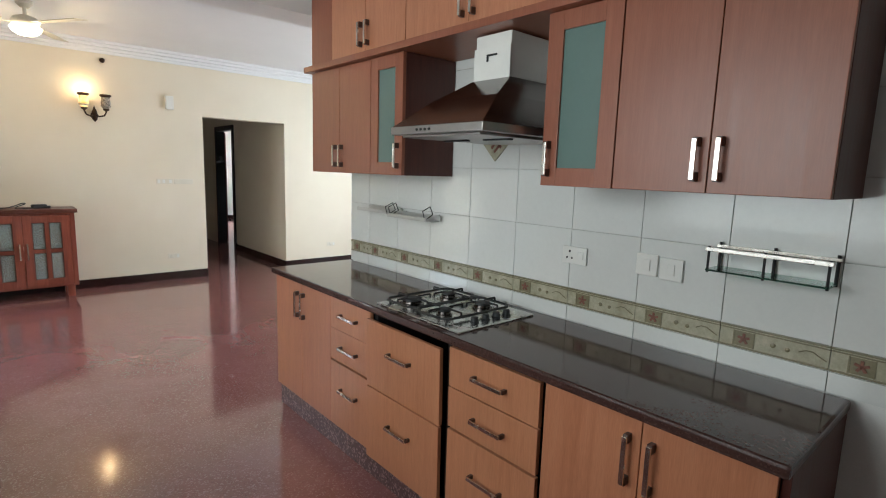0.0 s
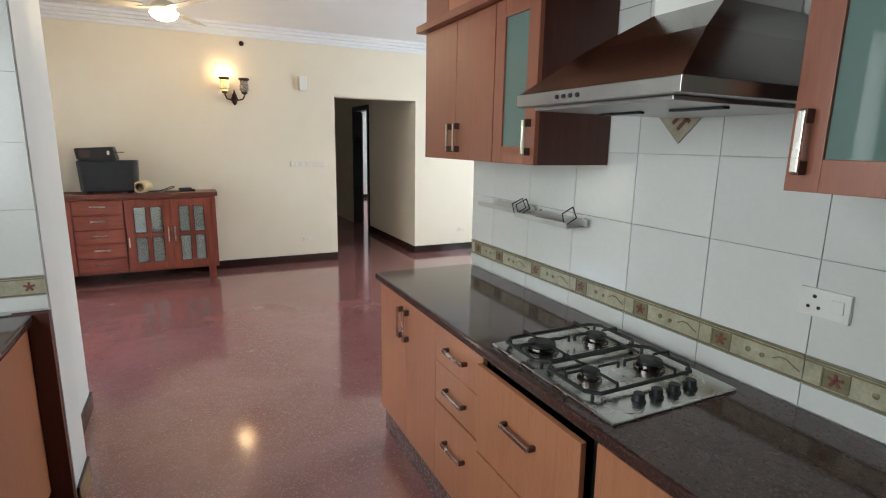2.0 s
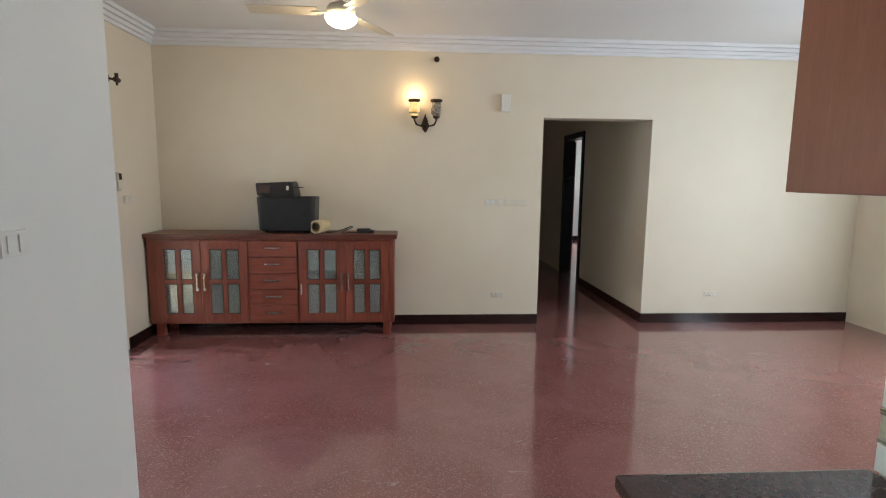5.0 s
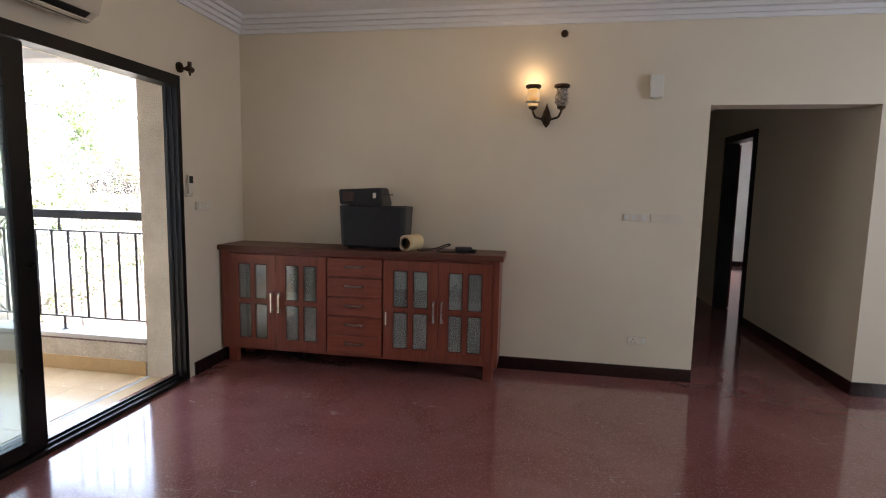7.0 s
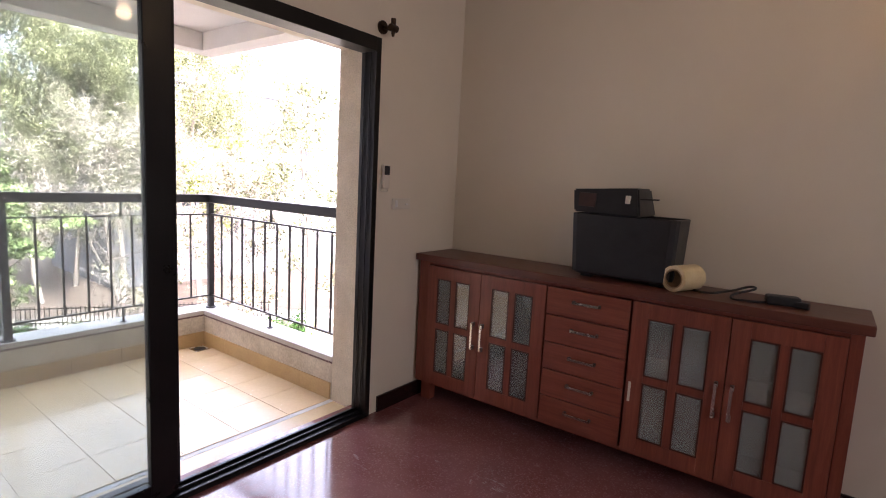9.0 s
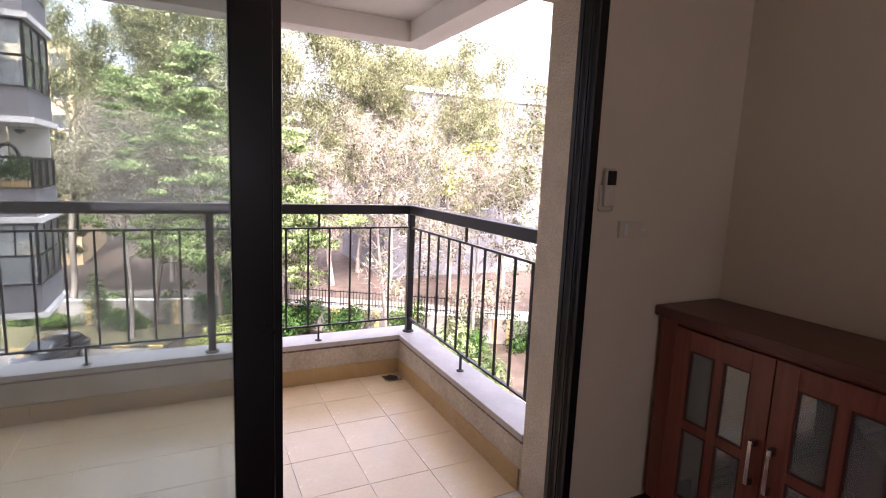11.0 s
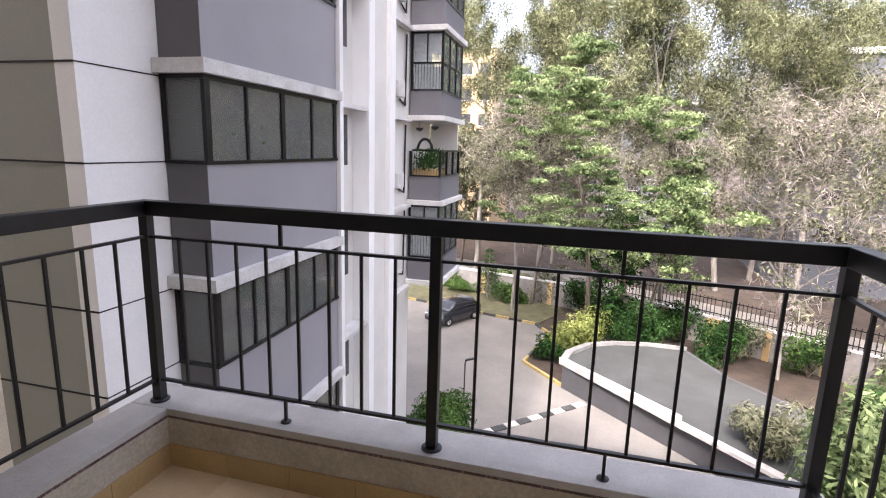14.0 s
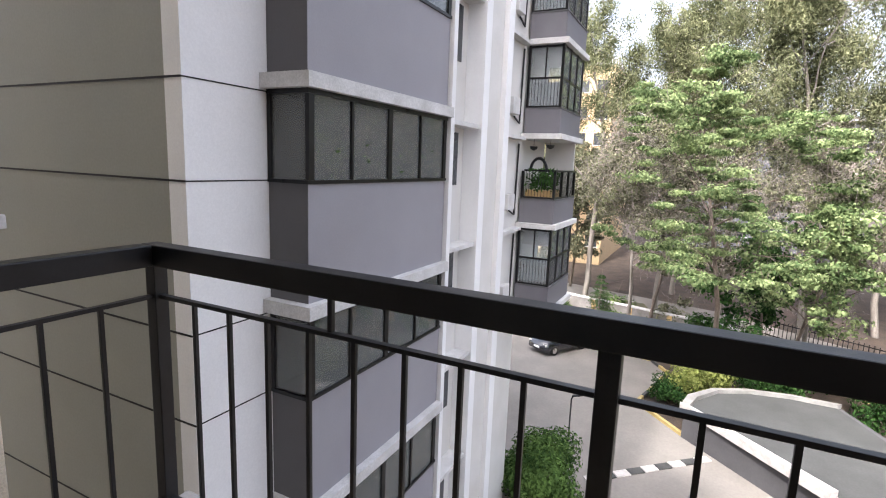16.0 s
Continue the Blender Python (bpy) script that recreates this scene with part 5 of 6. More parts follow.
for i in range(5):
    x0 = LX1 + 0.011 + TS * i
    x1 = min(x0 + TS - 0.003, -1.785)
    part("tile", B(x0, x1, NY - 0.009, NY - 0.0005, -0.03, 0.082, 0.001), SKIRTTILE, sk)
    part("tile", B(x0, x1, SY + 0.0005, SY + 0.009, -0.03, 0.082, 0.001), SKIRTTILE, sk)
dn = thing("floor_drain", (-3.31, 7.17, -0.03), "small steel floor drain grate in the corner", "drain")
bm = B(-3.37, -3.25, 7.11, 7.23, -0.0295, -0.026, 0.002)
part("frame", bm, STEEL, dn)
bm = bmesh.new()
for i in range(4):
    cyl(bm, (-3.31, 7.17, -0.0258 + 0.0005 * i), (-3.31, 7.17, -0.0246 + 0.0005 * i), 0.045 - 0.011 * i, seg=18)
part("grate", bm, BLACK, dn, "dark grate")

RX = -3.465
RZ = 1.224
rail = thing("balcony_railing", (RX, 6.0, LZ), "black painted steel balcony railing with thin balusters", "railing")
NRY = 7.352
SRY = 4.625
bm = bmesh.new()
bx(bm, RX - 0.028, RX + 0.028, SRY - 0.028, NRY + 0.028, RZ - 0.066, RZ, 0.004)
part("handrail", bm, RAILM, rail)
part("handrail", B(RX + 0.0285, -1.782, NRY - 0.028, NRY + 0.028, RZ - 0.066, RZ, 0.004), RAILM, rail)
part("handrail", B(RX + 0.0285, -1.782, SRY - 0.028, SRY + 0.028, RZ - 0.066, RZ, 0.004), RAILM, rail)
for y in (NRY, 5.985, SRY):
    p = part("post", B(RX - 0.022, RX + 0.022, y - 0.022, y + 0.022, LZ + 0.001, RZ - 0.0665, 0.003), RAILM, rail)
    part("base_flange", lathe(bmesh.new(), [(0.043, 0.0), (0.043, 0.006), (0.034, 0.012)], (RX, y, LZ + 0.0005), 18), RAILM, p)


def rail_bay(a, b, fixed, along):
    """Two flat bars, balusters between them, a short stub above and below in the middle."""
    ZU, ZL = 1.06, 0.372
    n = max(1, round((b - a) / 0.151))

    def at(s, w, z0, z1, d=0.007):
        return (fixed - d, fixed + d, s - w, s + w, z0, z1) if along == "y" else (s - w, s + w, fixed - d, fixed + d, z0, z1)
    for z in (ZU, ZL):
        part("bar", B(*((fixed - 0.01, fixed + 0.01, a, b) if along == "y" else (a, b, fixed - 0.01, fixed + 0.01)), z - 0.006, z + 0.006, 0.001), RAILM, rail)
    for i in range(1, n):
        part("baluster", B(*at(a + (b - a) * i / n, 0.006, ZL + 0.0065, ZU - 0.0065, 0.006), 0.001), RAILM, rail)
    mid = (a + b) / 2
    part("stub", B(*at(mid, 0.007, ZU + 0.0065, RZ - 0.0665), 0.001), RAILM, rail)
    st = part("stub", B(*at(mid, 0.006, LZ + 0.001, ZL - 0.0065), 0.001), RAILM, rail)
    c = (fixed, mid) if along == "y" else (mid, fixed)
    part("base_flange", lathe(bmesh.new(), [(0.024, 0.0), (0.024, 0.004), (0.012, 0.009)], (*c, LZ + 0.0005), 14), RAILM, st)


rail_bay(SRY + 0.0225, 5.985 - 0.0225, RX, "y")
rail_bay(5.985 + 0.0225, NRY - 0.0225, RX, "y")
rail_bay(RX + 0.0225, -1.784, NRY, "x")
rail_bay(RX + 0.0225, -1.784, SRY, "x")

# outer skin of the door wall and the balcony above
bm = bmesh.new()
bx(bm, -1.80, -1.781, 7.262, 7.9, -3, 5.5)
bx(bm, -1.80, -1.781, 4.3, DY0, -3, 5.5)
bx(bm, -1.80, -1.781, DY0, NY, DZ + 0.02, 5.5)
bx(bm, -1.7798, FI - 0.001, 7.262, 7.2745, -0.2, DZ + 0.3)
structure("wall_outer", bm, ROUGHCAST, "beige roughcast outer wall", "wall")
structure("balcony_slab_above", B(-3.62, -1.80, 4.50, 7.47, 2.50, 2.68, 0.004), SOFFIT, "white painted underside of the balcony above", "slab")
structure("soffit_beam", bx(B(-3.62, -3.45, 4.50, 7.47, 2.36, 2.4995, 0.004), -3.449, -1.80, 7.29, 7.47, 2.36, 2.4995, 0.004), SOFFIT, "painted edge beam of the balcony above", "beam")

# ---------------------------------------------------------------- outside: own tower
G = -11.0
structure("ground", B(-900, 300, -600, 600, G - 1.0, G), SOIL, "reddish soil with dry litter", "ground")
own = thing("own_tower", (5, 2, G), "beige roughcast apartment tower around the flat", "building", "", "structure")
part("upper_storeys", B(-1.80, 14, -9, 14, 2.97, 17.0), ROUGHCAST, own)
part("lower_storeys", B(-1.80, 14, -9, 14, G, -0.31), ROUGHCAST, own)
part("side_storey", bx(bx(bmesh.new(), 6.3, 14, -9, 14, -0.309, 2.969), -1.80, -0.95, -9, 3.69, -0.309, 2.969), ROUGHCAST, own)
bay = part("side_bay", B(-3.40, -1.801, 1.4, 3.70, G, 1.19, 0.005), ROUGHCAST, own)
part("sill", B(-3.46, -1.801, 1.36, 3.76, 1.1905, 1.245, 0.006), BSLAB, bay, "pale stone sill")
part("window_frame", B(-3.33, -1.801, 1.5, 3.62, 1.2455, 2.45, 0.004), BGREY, bay, "grey window unit")
part("upper_wall", B(-3.40, -1.801, 1.4, 3.70, 2.4505, 17.0), ROUGHCAST, bay)

# ---------------------------------------------------------------- neighbouring tower
twr = thing("apartment_tower", (-12, 0, G), "white, taupe and grey apartment tower with glazed bays", "building")
TOP = 20.0
ST = 2.88                          # storey of the neighbouring tower
part("taupe_wall", B(-9, -6.27, -14, 0.76, G, TOP), BBEIGE, twr, "taupe side wall, shade in its colour")
part("white_wall", B(-7.6, -6.27, 0.7605, 1.04, G, TOP), BWHITE, twr, "white painted front wall")
bm = bmesh.new()
for k in range(-4, 6):
    for z in (2.31 + ST * k, 1.20 + ST * k):
        bx(bm, -6.2695, -6.262, -14, 1.04, z - 0.012, z + 0.012)
        bx(bm, -7.46, -6.262, 1.0402, 1.046, z - 0.008, z + 0.008)
part("groove", bm, VOID, twr, "dark horizontal grooves")
part("room_wall", B(-11.25, -7.601, 0.2, 0.4, G, TOP), ROOMDARK, twr)
part("pilaster", B(-11.42, -11.27, 0.6, 1.78, G, TOP), BWHITE, twr, "narrow white pilaster")
part("recess_wall", B(-14.355, -11.425, 0.3, 0.62, G, TOP), BCREAM, twr)
part("column", B(-16.14, -14.725, 0.0, 0.86, G, TOP), BCREAM, twr, "broad white column")
part("fin", B(-14.72, -14.36, 0.0, 1.1, G, TOP, 0.01), BWHITE, twr, "narrow white fin")
part("fin", B(-16.56, -16.145, 0.0, 1.0, G, TOP, 0.01), BWHITE, twr, "narrow white fin")
part("rear_wall", B(-21.6, -16.565, -0.5, 0.6, -3.36, TOP), BCREAM, twr)
part("rear_wall", B(-19.2, -16.565, -0.5, 0.6, G, -3.361), BCREAM, twr)
part("core_block", B(-21.6, -9.01, -14, -0.51, G, TOP), BWHITE, twr)
part("drain_pipe", cyl(bmesh.new(), (-11.6, 0.72, G), (-11.6, 0.72, TOP), 0.05, seg=10), PLASTIC, twr, "white drain pipe")

SPAN = [(-7.48, 1.045), (-7.48, 1.70), (-11.25, 1.70), (-11.25, 1.045)]
SLAB = [(-7.34, 1.05), (-7.34, 1.84), (-11.26, 1.84), (-11.26, 1.05)]
for k in range(-3, 5):
    z = 2.34 + ST * k
    by = part("bay", prism(bmesh.new(), SPAN, z - 2.699, z - 1.16), BGREY, twr, "grey bay parapet")
    # darker than the bay front: the east side's shade put into colour
    part("side_panel", B(-7.479, -7.474, 1.047, 1.698, z - 2.699, z - 1.16), BDARK, by, "bay side in grey darkened for shade")
    part("slab", prism(bmesh.new(), SLAB, z, z + 0.18), BSLAB, by, "stained white slab edge")
    bm = bmesh.new()
    prism(bm, [(-7.45, 1.05), (-7.45, 1.73), (-11.25, 1.73), (-11.25, 1.66), (-7.52, 1.66), (-7.52, 1.05)], z - 1.1595, z - 1.11)
    prism(bm, [(-7.45, 1.05), (-7.45, 1.73), (-11.25, 1.73), (-11.25, 1.66), (-7.52, 1.66), (-7.52, 1.05)], z - 0.06, z - 0.001)
    for x, w in ((-7.52, 0.05), (-8.36, 0.024), (-9.31, 0.05), (-10.26, 0.024), (-11.17, 0.05)):
        bx(bm, x - w, x + w, 1.665, 1.725, z - 1.1095, z - 0.0605)
    bx(bm, -7.52, -7.455, 1.05, 1.11, z - 1.1095, z - 0.0605)
    part("window_frame", bm, FRAMEM, by, "dark bronze window frame")
    part("pane", bx(bmesh.new(), -11.2, -7.53, 1.69, 1.694, z - 1.11, z - 0.06), TOWERGLASS, by, "grey reflective glazing").visible_shadow = False
    part("side_pane", B(-7.49, -7.485, 1.11, 1.66, z - 1.11, z - 0.06), TOWERGLASS, by, "grey reflective glazing").visible_shadow = False
    rw = part("recess_window", bx(bmesh.new(), -14.0, -13.5, 0.6205, 0.65, z - 1.35, z - 0.1, 0.004), DARKWIN, twr, "dark narrow window")
    part("ledge", B(-14.33, -12.6, 0.6205, 1.05, z + 0.02, z + 0.12, 0.004), BSLAB, rw, "small white ledge")
# potted plants behind the glazing
rng = np.random.default_rng(5)


def leaf_mesh(name, centres, size, mat, aspect=0.45, droop=0.0, seed=0, up=0.0, face=None):
    """Many small flat leaves, one quad each, at the given places; face: the way each one is turned."""
    r = np.random.default_rng(seed)
    n = len(centres)
    d = r.normal(size=(n, 3))
    d[:, 2] = d[:, 2] * (1 - droop) - droop * 1.6 + up
    d /= np.linalg.norm(d, axis=1)[:, None] + 1e-9
    s = np.cross(d, r.normal(size=(n, 3)))
    if face is not None:
        nn = face * 1.2 + r.normal(size=(n, 3)) * 0.42 + np.array([0.0, 0.0, 0.35])
        nn /= np.linalg.norm(nn, axis=1)[:, None] + 1e-9
        d = d - nn * np.sum(d * nn, axis=1)[:, None]
        d /= np.linalg.norm(d, axis=1)[:, None] + 1e-9
        s = np.cross(nn, d)
    s /= np.linalg.norm(s, axis=1)[:, None] + 1e-9
    ln = (size * r.uniform(0.6, 1.3, n))[:, None]
    a, b = d * ln * 0.5, s * ln * 0.5 * aspect
    v = np.stack([centres - a, centres + b - a * 0.1, centres + a, centres - b - a * 0.1], 1).reshape(-1, 3)
    me = bpy.data.meshes.new(name)
    me.vertices.add(4 * n)
    me.vertices.foreach_set("co", v.astype(np.float32).ravel())
    me.loops.add(4 * n)
    me.loops.foreach_set("vertex_index", np.arange(4 * n, dtype=np.int32))
    me.polygons.add(n)
    me.polygons.foreach_set("loop_start", np.arange(0, 4 * n, 4, dtype=np.int32))
    me.update(calc_edges=True)
    me.materials.append(mat)
    return me


for x, z in ((-8.75, 1.25), (-9.05, 1.25), (-9.65, 1.25), (-8.0, 1.25), (-10.75, 1.25)):
    pl = thing("potted_plant", (x, 1.2, z), "leafy green plant in a clay pot behind the window", "plant", "window plants")
    part("pot", lathe(bmesh.new(), [(0.07, 0.0), (0.10, 0.16), (0.11, 0.17)], (x, 1.35, z - 0.03), 12), SKIRTTILE, pl)
    lf = new("foliage", leaf_mesh("foliage", np.array([x, 1.52, z + 0.28]) + np.clip(rng.normal(size=(300, 3)), -1.6, 1.6) * (0.22, 0.07, 0.18), 0.2, HEDGE, 0.3, seed=3, up=0.5))
    lf.parent = pl
    lf.matrix_parent_inverse = Matrix.Translation(-pl.location)
structure("plant_shelf", B(-11.2, -7.6, 1.05, 1.6, 1.19, 1.215), LEDGE, "window shelf of the neighbouring bay", "shelf")

# stack of small balconies
BX, BY0, BY1, BXE = -18.9, 0.66, 1.82, -21.7
for k in range(-1, 4):
    z = -0.49 + ST * k
    bl = part("balcony", B(BXE - 0.12, BX + 0.13, 0.601, BY1 + 0.13, z, z + 0.17, 0.01), BSLAB, twr, "white balcony slab")
    part("parapet", B(BXE, BX, BY0, BY1, z + 0.1705, z + 0.94, 0.01), BMID, bl, "grey balcony parapet")
    part("sill", B(BXE - 0.02, BX + 0.03, BY0, BY1 + 0.03, z + 0.9405, z + 0.975, 0.006), BDARK, bl, "dark parapet capping")
    open_one = k == 0
    top = z + 1.86 if open_one else z + ST - 0.001
    for p in ((BX - 0.05, BY0 + 0.05), (BX - 0.05, BY1 - 0.05), (BX - 0.95, BY1 - 0.05), (BX - 1.85, BY1 - 0.05), (BXE + 0.05, BY1 - 0.05)):
        part("post", B(p[0] - 0.04, p[0] + 0.04, p[1] - 0.04, p[1] + 0.04, z + 0.9755, top), FRAMEM, bl, "black metal post")
    if not open_one:
        part("post", B(BX - 0.07, BX - 0.03, 1.22, 1.26, z + 1.91, top), FRAMEM, bl, "black metal post")
    for zz in (z + 1.005, z + 1.88) if open_one else (z + 1.005, z + 1.88, z + ST - 0.05):
        part("rail", B(BX - 0.075, BX - 0.025, BY0 + 0.091, BY1 - 0.091, zz - 0.03, zz + 0.03), FRAMEM, bl, "black metal rail")
        part("rail", B(BXE + 0.1, BX - 0.1, BY1 - 0.075, BY1 - 0.025, zz - 0.03, zz + 0.03), FRAMEM, bl, "black metal rail")
    bar = mesh_of("baluster", bx(bmesh.new(), -0.006, 0.006, -0.006, 0.006, 0.0, 0.815), FRAMEM)
    for i in range(9):
        piece("baluster", bar, bl, (BX - 0.05, BY0 + 0.16 + 0.105 * i, z + 1.035))
    for i in range(22):
        piece("baluster", bar, bl, (BX - 0.18 - 0.115 * i, BY1 - 0.05, z + 1.035))
    if open_one:
        tube_b = bmesh.new()
        tube(tube_b, [(BX - 0.04, 1.22 + 0.27 * math.cos(math.pi * i / 10), z + 1.85 + 0.42 * math.sin(math.pi * i / 10)) for i in range(11)], 0.05, 6)
        part("arch", tube_b, FRAMEM, bl, "black garden arch")
        part("back_wall", B(BXE, BXE + 0.1, BY0, BY1 - 0.1, z + 0.98, z + ST - 0.002), BCREAM, bl)
    else:
        part("pane", B(BX - 0.053, BX - 0.047, BY0 + 0.09, BY1 - 0.09, z + 1.035, z + ST - 0.08), BALGLASS, bl, "front glass of the enclosure").visible_shadow = False
        part("pane", B(BXE + 0.1, BX - 0.1, BY1 - 0.053, BY1 - 0.047, z + 1.035, z + ST - 0.08), BALGLASS, bl, "side glass of the enclosure").visible_shadow = False
        part("curtain", B(BX - 0.62, BX - 0.58, BY0 + 0.02, BY1 - 0.12, z + 0.98, z + 1.83), CURTAIN, bl, "pale blue curtain")
        part("blind", B(BX - 0.5, BX - 0.48, BY0 + 0.02, BY1 - 0.12, z + 2.25, z + ST - 0.01), BSLAB, bl, "pale roller blind")
    acu = part("ac_unit", B(-18.0, -17.4, 0.601, 0.80, z + 0.66, z + 1.14, 0.02), BSLAB, twr, "white outdoor air conditioner")
    part("ledge", B(-18.6, -16.7, 0.601, 0.86, z - 0.06, z + 0.04, 0.004), BSLAB, acu, "small white ledge")
    part("pipe", tube(bmesh.new(), [(-17.9, 0.66, z + 0.6), (-18.4, 0.66, z + 0.45), (-18.5, 0.66, z + 2.7)], 0.03, 6), FRAMEM, acu, "black cable duct")
for y, zz in ((0.95, 2.05), (1.5, 2.1)):
    hp = thing("hanging_planter", (BX - 0.25, y, zz), "dark basket planter hanging under the balcony slab", "planter", "hanging planters")
    part("basket", lathe(bmesh.new(), [(0.02, 0.0), (0.11, 0.05), (0.14, 0.13)], (BX - 0.25, y, zz - 0.02), 12), BLACK, hp)
    part("hanger", cyl(bmesh.new(), (BX - 0.25, y, zz + 0.1), (BX - 0.25, y, 2.39), 0.008, seg=6), BLACK, hp)
pl = thing("potted_plant", (BX - 0.7, 1.2, 0.49), "dense green balcony plants behind a black railing", "plant", "window plants")
part("trough", B(BX - 1.6, BX - 0.2, BY0 + 0.1, BY1 - 0.2, 0.49, 0.75, 0.01), SKIRTTILE, pl)
lf = new("foliage", leaf_mesh("foliage", np.array([BX - 0.7, 1.25, 1.08]) + np.clip(rng.normal(size=(620, 3)), -1.7, 1.7) * (0.42, 0.24, 0.2), 0.17, DARKLEAF, 0.4, seed=4))
lf.parent = pl
lf.matrix_parent_inverse = Matrix.Translation(-pl.location)

# ---------------------------------------------------------------- road, kerbs, ramp roof
ROADP = [(-44, -14), (-41.2, -6.9), (-39.3, 0), (-38.2, 4.1), (-36.4, 5.2), (-33.6, 4.6), (-31.0, 4.0), (-28.3, 6.45), (-23.9, 11.6), (-16.8, 18.4), (-8, 22), (-8, -14)]
structure("road", prism(bmesh.new(), ROADP, G + 0.002, G + 0.03), ROAD, "pale paved compound road", "road")
structure("lawn", prism(bmesh.new(), [(-54, -14), (-43.2, -11.5), (-39.6, 0.1), (-38.5, 4.2), (-42, 6), (-54, 2)], G + 0.002, G + 0.05), GRASSM, "dry patchy lawn", "lawn")
kerb = thing("kerb", (-35, 3, G), "yellow and black painted kerb stones along the road", "kerb", "", "structure")
n = 0
for (ax, ay), (bx_, by_) in zip(ROADP[1:7], ROADP[2:8]):
    dx, dy = bx_ - ax, by_ - ay
    ln = math.hypot(dx, dy)
    cnt = max(1, round(ln / 1.0))
    for i in range(cnt):
        m = Matrix.Translation((ax + dx * (i + 0.5) / cnt, ay + dy * (i + 0.5) / cnt, G)) @ Matrix.Rotation(math.atan2(dy, dx), 4, "Z")
        part("kerb_stone", bx(bmesh.new(), -ln / cnt / 2 + 0.01, ln / cnt / 2 - 0.01, -0.09, 0.09, 0.0, 0.2, 0.02, m), KERBY if n % 2 == 0 or ax > -32 else KERBK, kerb)
        n += 1
hump = thing("speed_hump", (-25.5, 4.9, G), "black and white speed hump across the road", "speed hump", "", "structure")
for i in range(9):
    t = (i + 0.5) / 9
    m = Matrix.Translation((-22.4 - 4.4 * t, 3.0 + 4.5 * t, G + 0.03)) @ Matrix.Rotation(math.atan2(4.6, -4.2), 4, "Z")
    part("hump_block", bx(bmesh.new(), -0.33, 0.33, -0.2, 0.2, 0.0, 0.06, 0.02, m), KERBK if i % 2 else LEDGE, hump)
PLAT = [(-28.3, 6.3), (-29.8, 6.6), (-31.4, 7.6), (-32.3, 9.2), (-32.7, 11.0), (-32.7, 13.2), (-29.5, 14.6), (-24.5, 19), (-19.5, 21), (-16.5, 18.2), (-23.6, 11.3)]
ramp_roof = thing("ramp_roof", (-27, 12, G), "raised grey basement ramp roof with a white-capped wall", "ramp roof")
part("wall", prism(bmesh.new(), PLAT, G, -9.65), PLATWALL, ramp_roof)
part("deck", prism(bmesh.new(), [(-28.28, 6.5), (-29.76, 6.83), (-31.31, 7.8), (-32.11, 9.25), (-32.51, 11.0), (-32.51, 13.0), (-29.4, 14.3), (-24.4, 18.6), (-19.6, 20.5), (-17.0, 18.3), (-23.62, 11.5)], -9.6495, -9.60), PLATGREY, ramp_roof, "smooth grey deck")
part("coping", prism(bmesh.new(), [(-28.4, 6.1), (-28.3, 6.45), (-23.6, 11.38), (-23.3, 11.1)], -9.6495, -9.27), LEDGE, ramp_roof, "white painted coping")
part("coping", prism(bmesh.new(), [(-23.29, 11.11), (-23.57, 11.39), (-16.75, 18.2), (-16.5, 17.95)], -9.6495, -9.5), LEDGE, ramp_roof, "lower white painted coping")
part("coping", prism(bmesh.new(), [(-28.41, 6.12), (-28.32, 6.46), (-29.78, 6.8), (-31.33, 7.78), (-32.13, 9.24), (-32.53, 11.0), (-32.53, 13.0), (-32.75, 13.2), (-32.75, 11.0), (-32.35, 9.1), (-31.45, 7.5), (-29.9, 6.4)], -9.6495, -9.42), WORNCOPE, ramp_roof, "curved pale coping")


def wall_run(pts, h, th, mat, label):
    w = thing("compound_wall", (*pts[0], G), label, "wall", "", "structure")
    for (ax, ay), (cx, cy) in zip(pts, pts[1:]):
        ln = math.hypot(cx - ax, cy - ay)
        m = Matrix.Translation((ax, ay, G)) @ Matrix.Rotation(math.atan2(cy - ay, cx - ax), 4, "Z")
        part("panel", bx(bmesh.new(), 0, ln, -th / 2, th / 2, 0, h, 0, m), mat, w)
        part("coping", bx(bmesh.new(), -0.05, ln, -th / 2 - 0.06, th / 2 + 0.06, h + 0.001, h + 0.12, 0.01, m), BSLAB, w)
        for i in range(int(ln / 3) + 1):
            part("pier", bx(bmesh.new(), i * 3 - 0.18, i * 3 + 0.18, -th / 2 - 0.08, -th / 2 - 0.001, 0, h, 0.01, m), SKIRTTILE, w, "brown brick pier")
    return w


wall_run([(-46, -4), (-43, 8), (-38, 16), (-31, 27), (-20, 40)], 1.9, 0.25, WALLFAR, "weathered plaster compound wall with brown piers")
fence = thing("fence", (-43, 8, G), "black metal railing on top of the compound wall", "fence")
for (ax, ay), (cx, cy) in (((-43, 8), (-38, 16)), ((-38, 16), (-31, 27))):
    ln = math.hypot(cx - ax, cy - ay)
    m = Matrix.Translation((ax, ay, G + 2.021)) @ Matrix.Rotation(math.atan2(cy - ay, cx - ax), 4, "Z")
    picket = mesh_of("picket", bx(bmesh.new(), -0.02, 0.02, -0.02, 0.02, 0.0, 1.3), RAILM)
    for i in range(int(ln / 0.25)):
        piece("picket", picket, fence, m @ Vector((0.1 + 0.25 * i, 0, 0)))
    for zz in (0.2, 1.12):
        part("rail", bx(bmesh.new(), 0.0, ln, -0.035, -0.021, zz, zz + 0.06, 0, m), RAILM, fence)
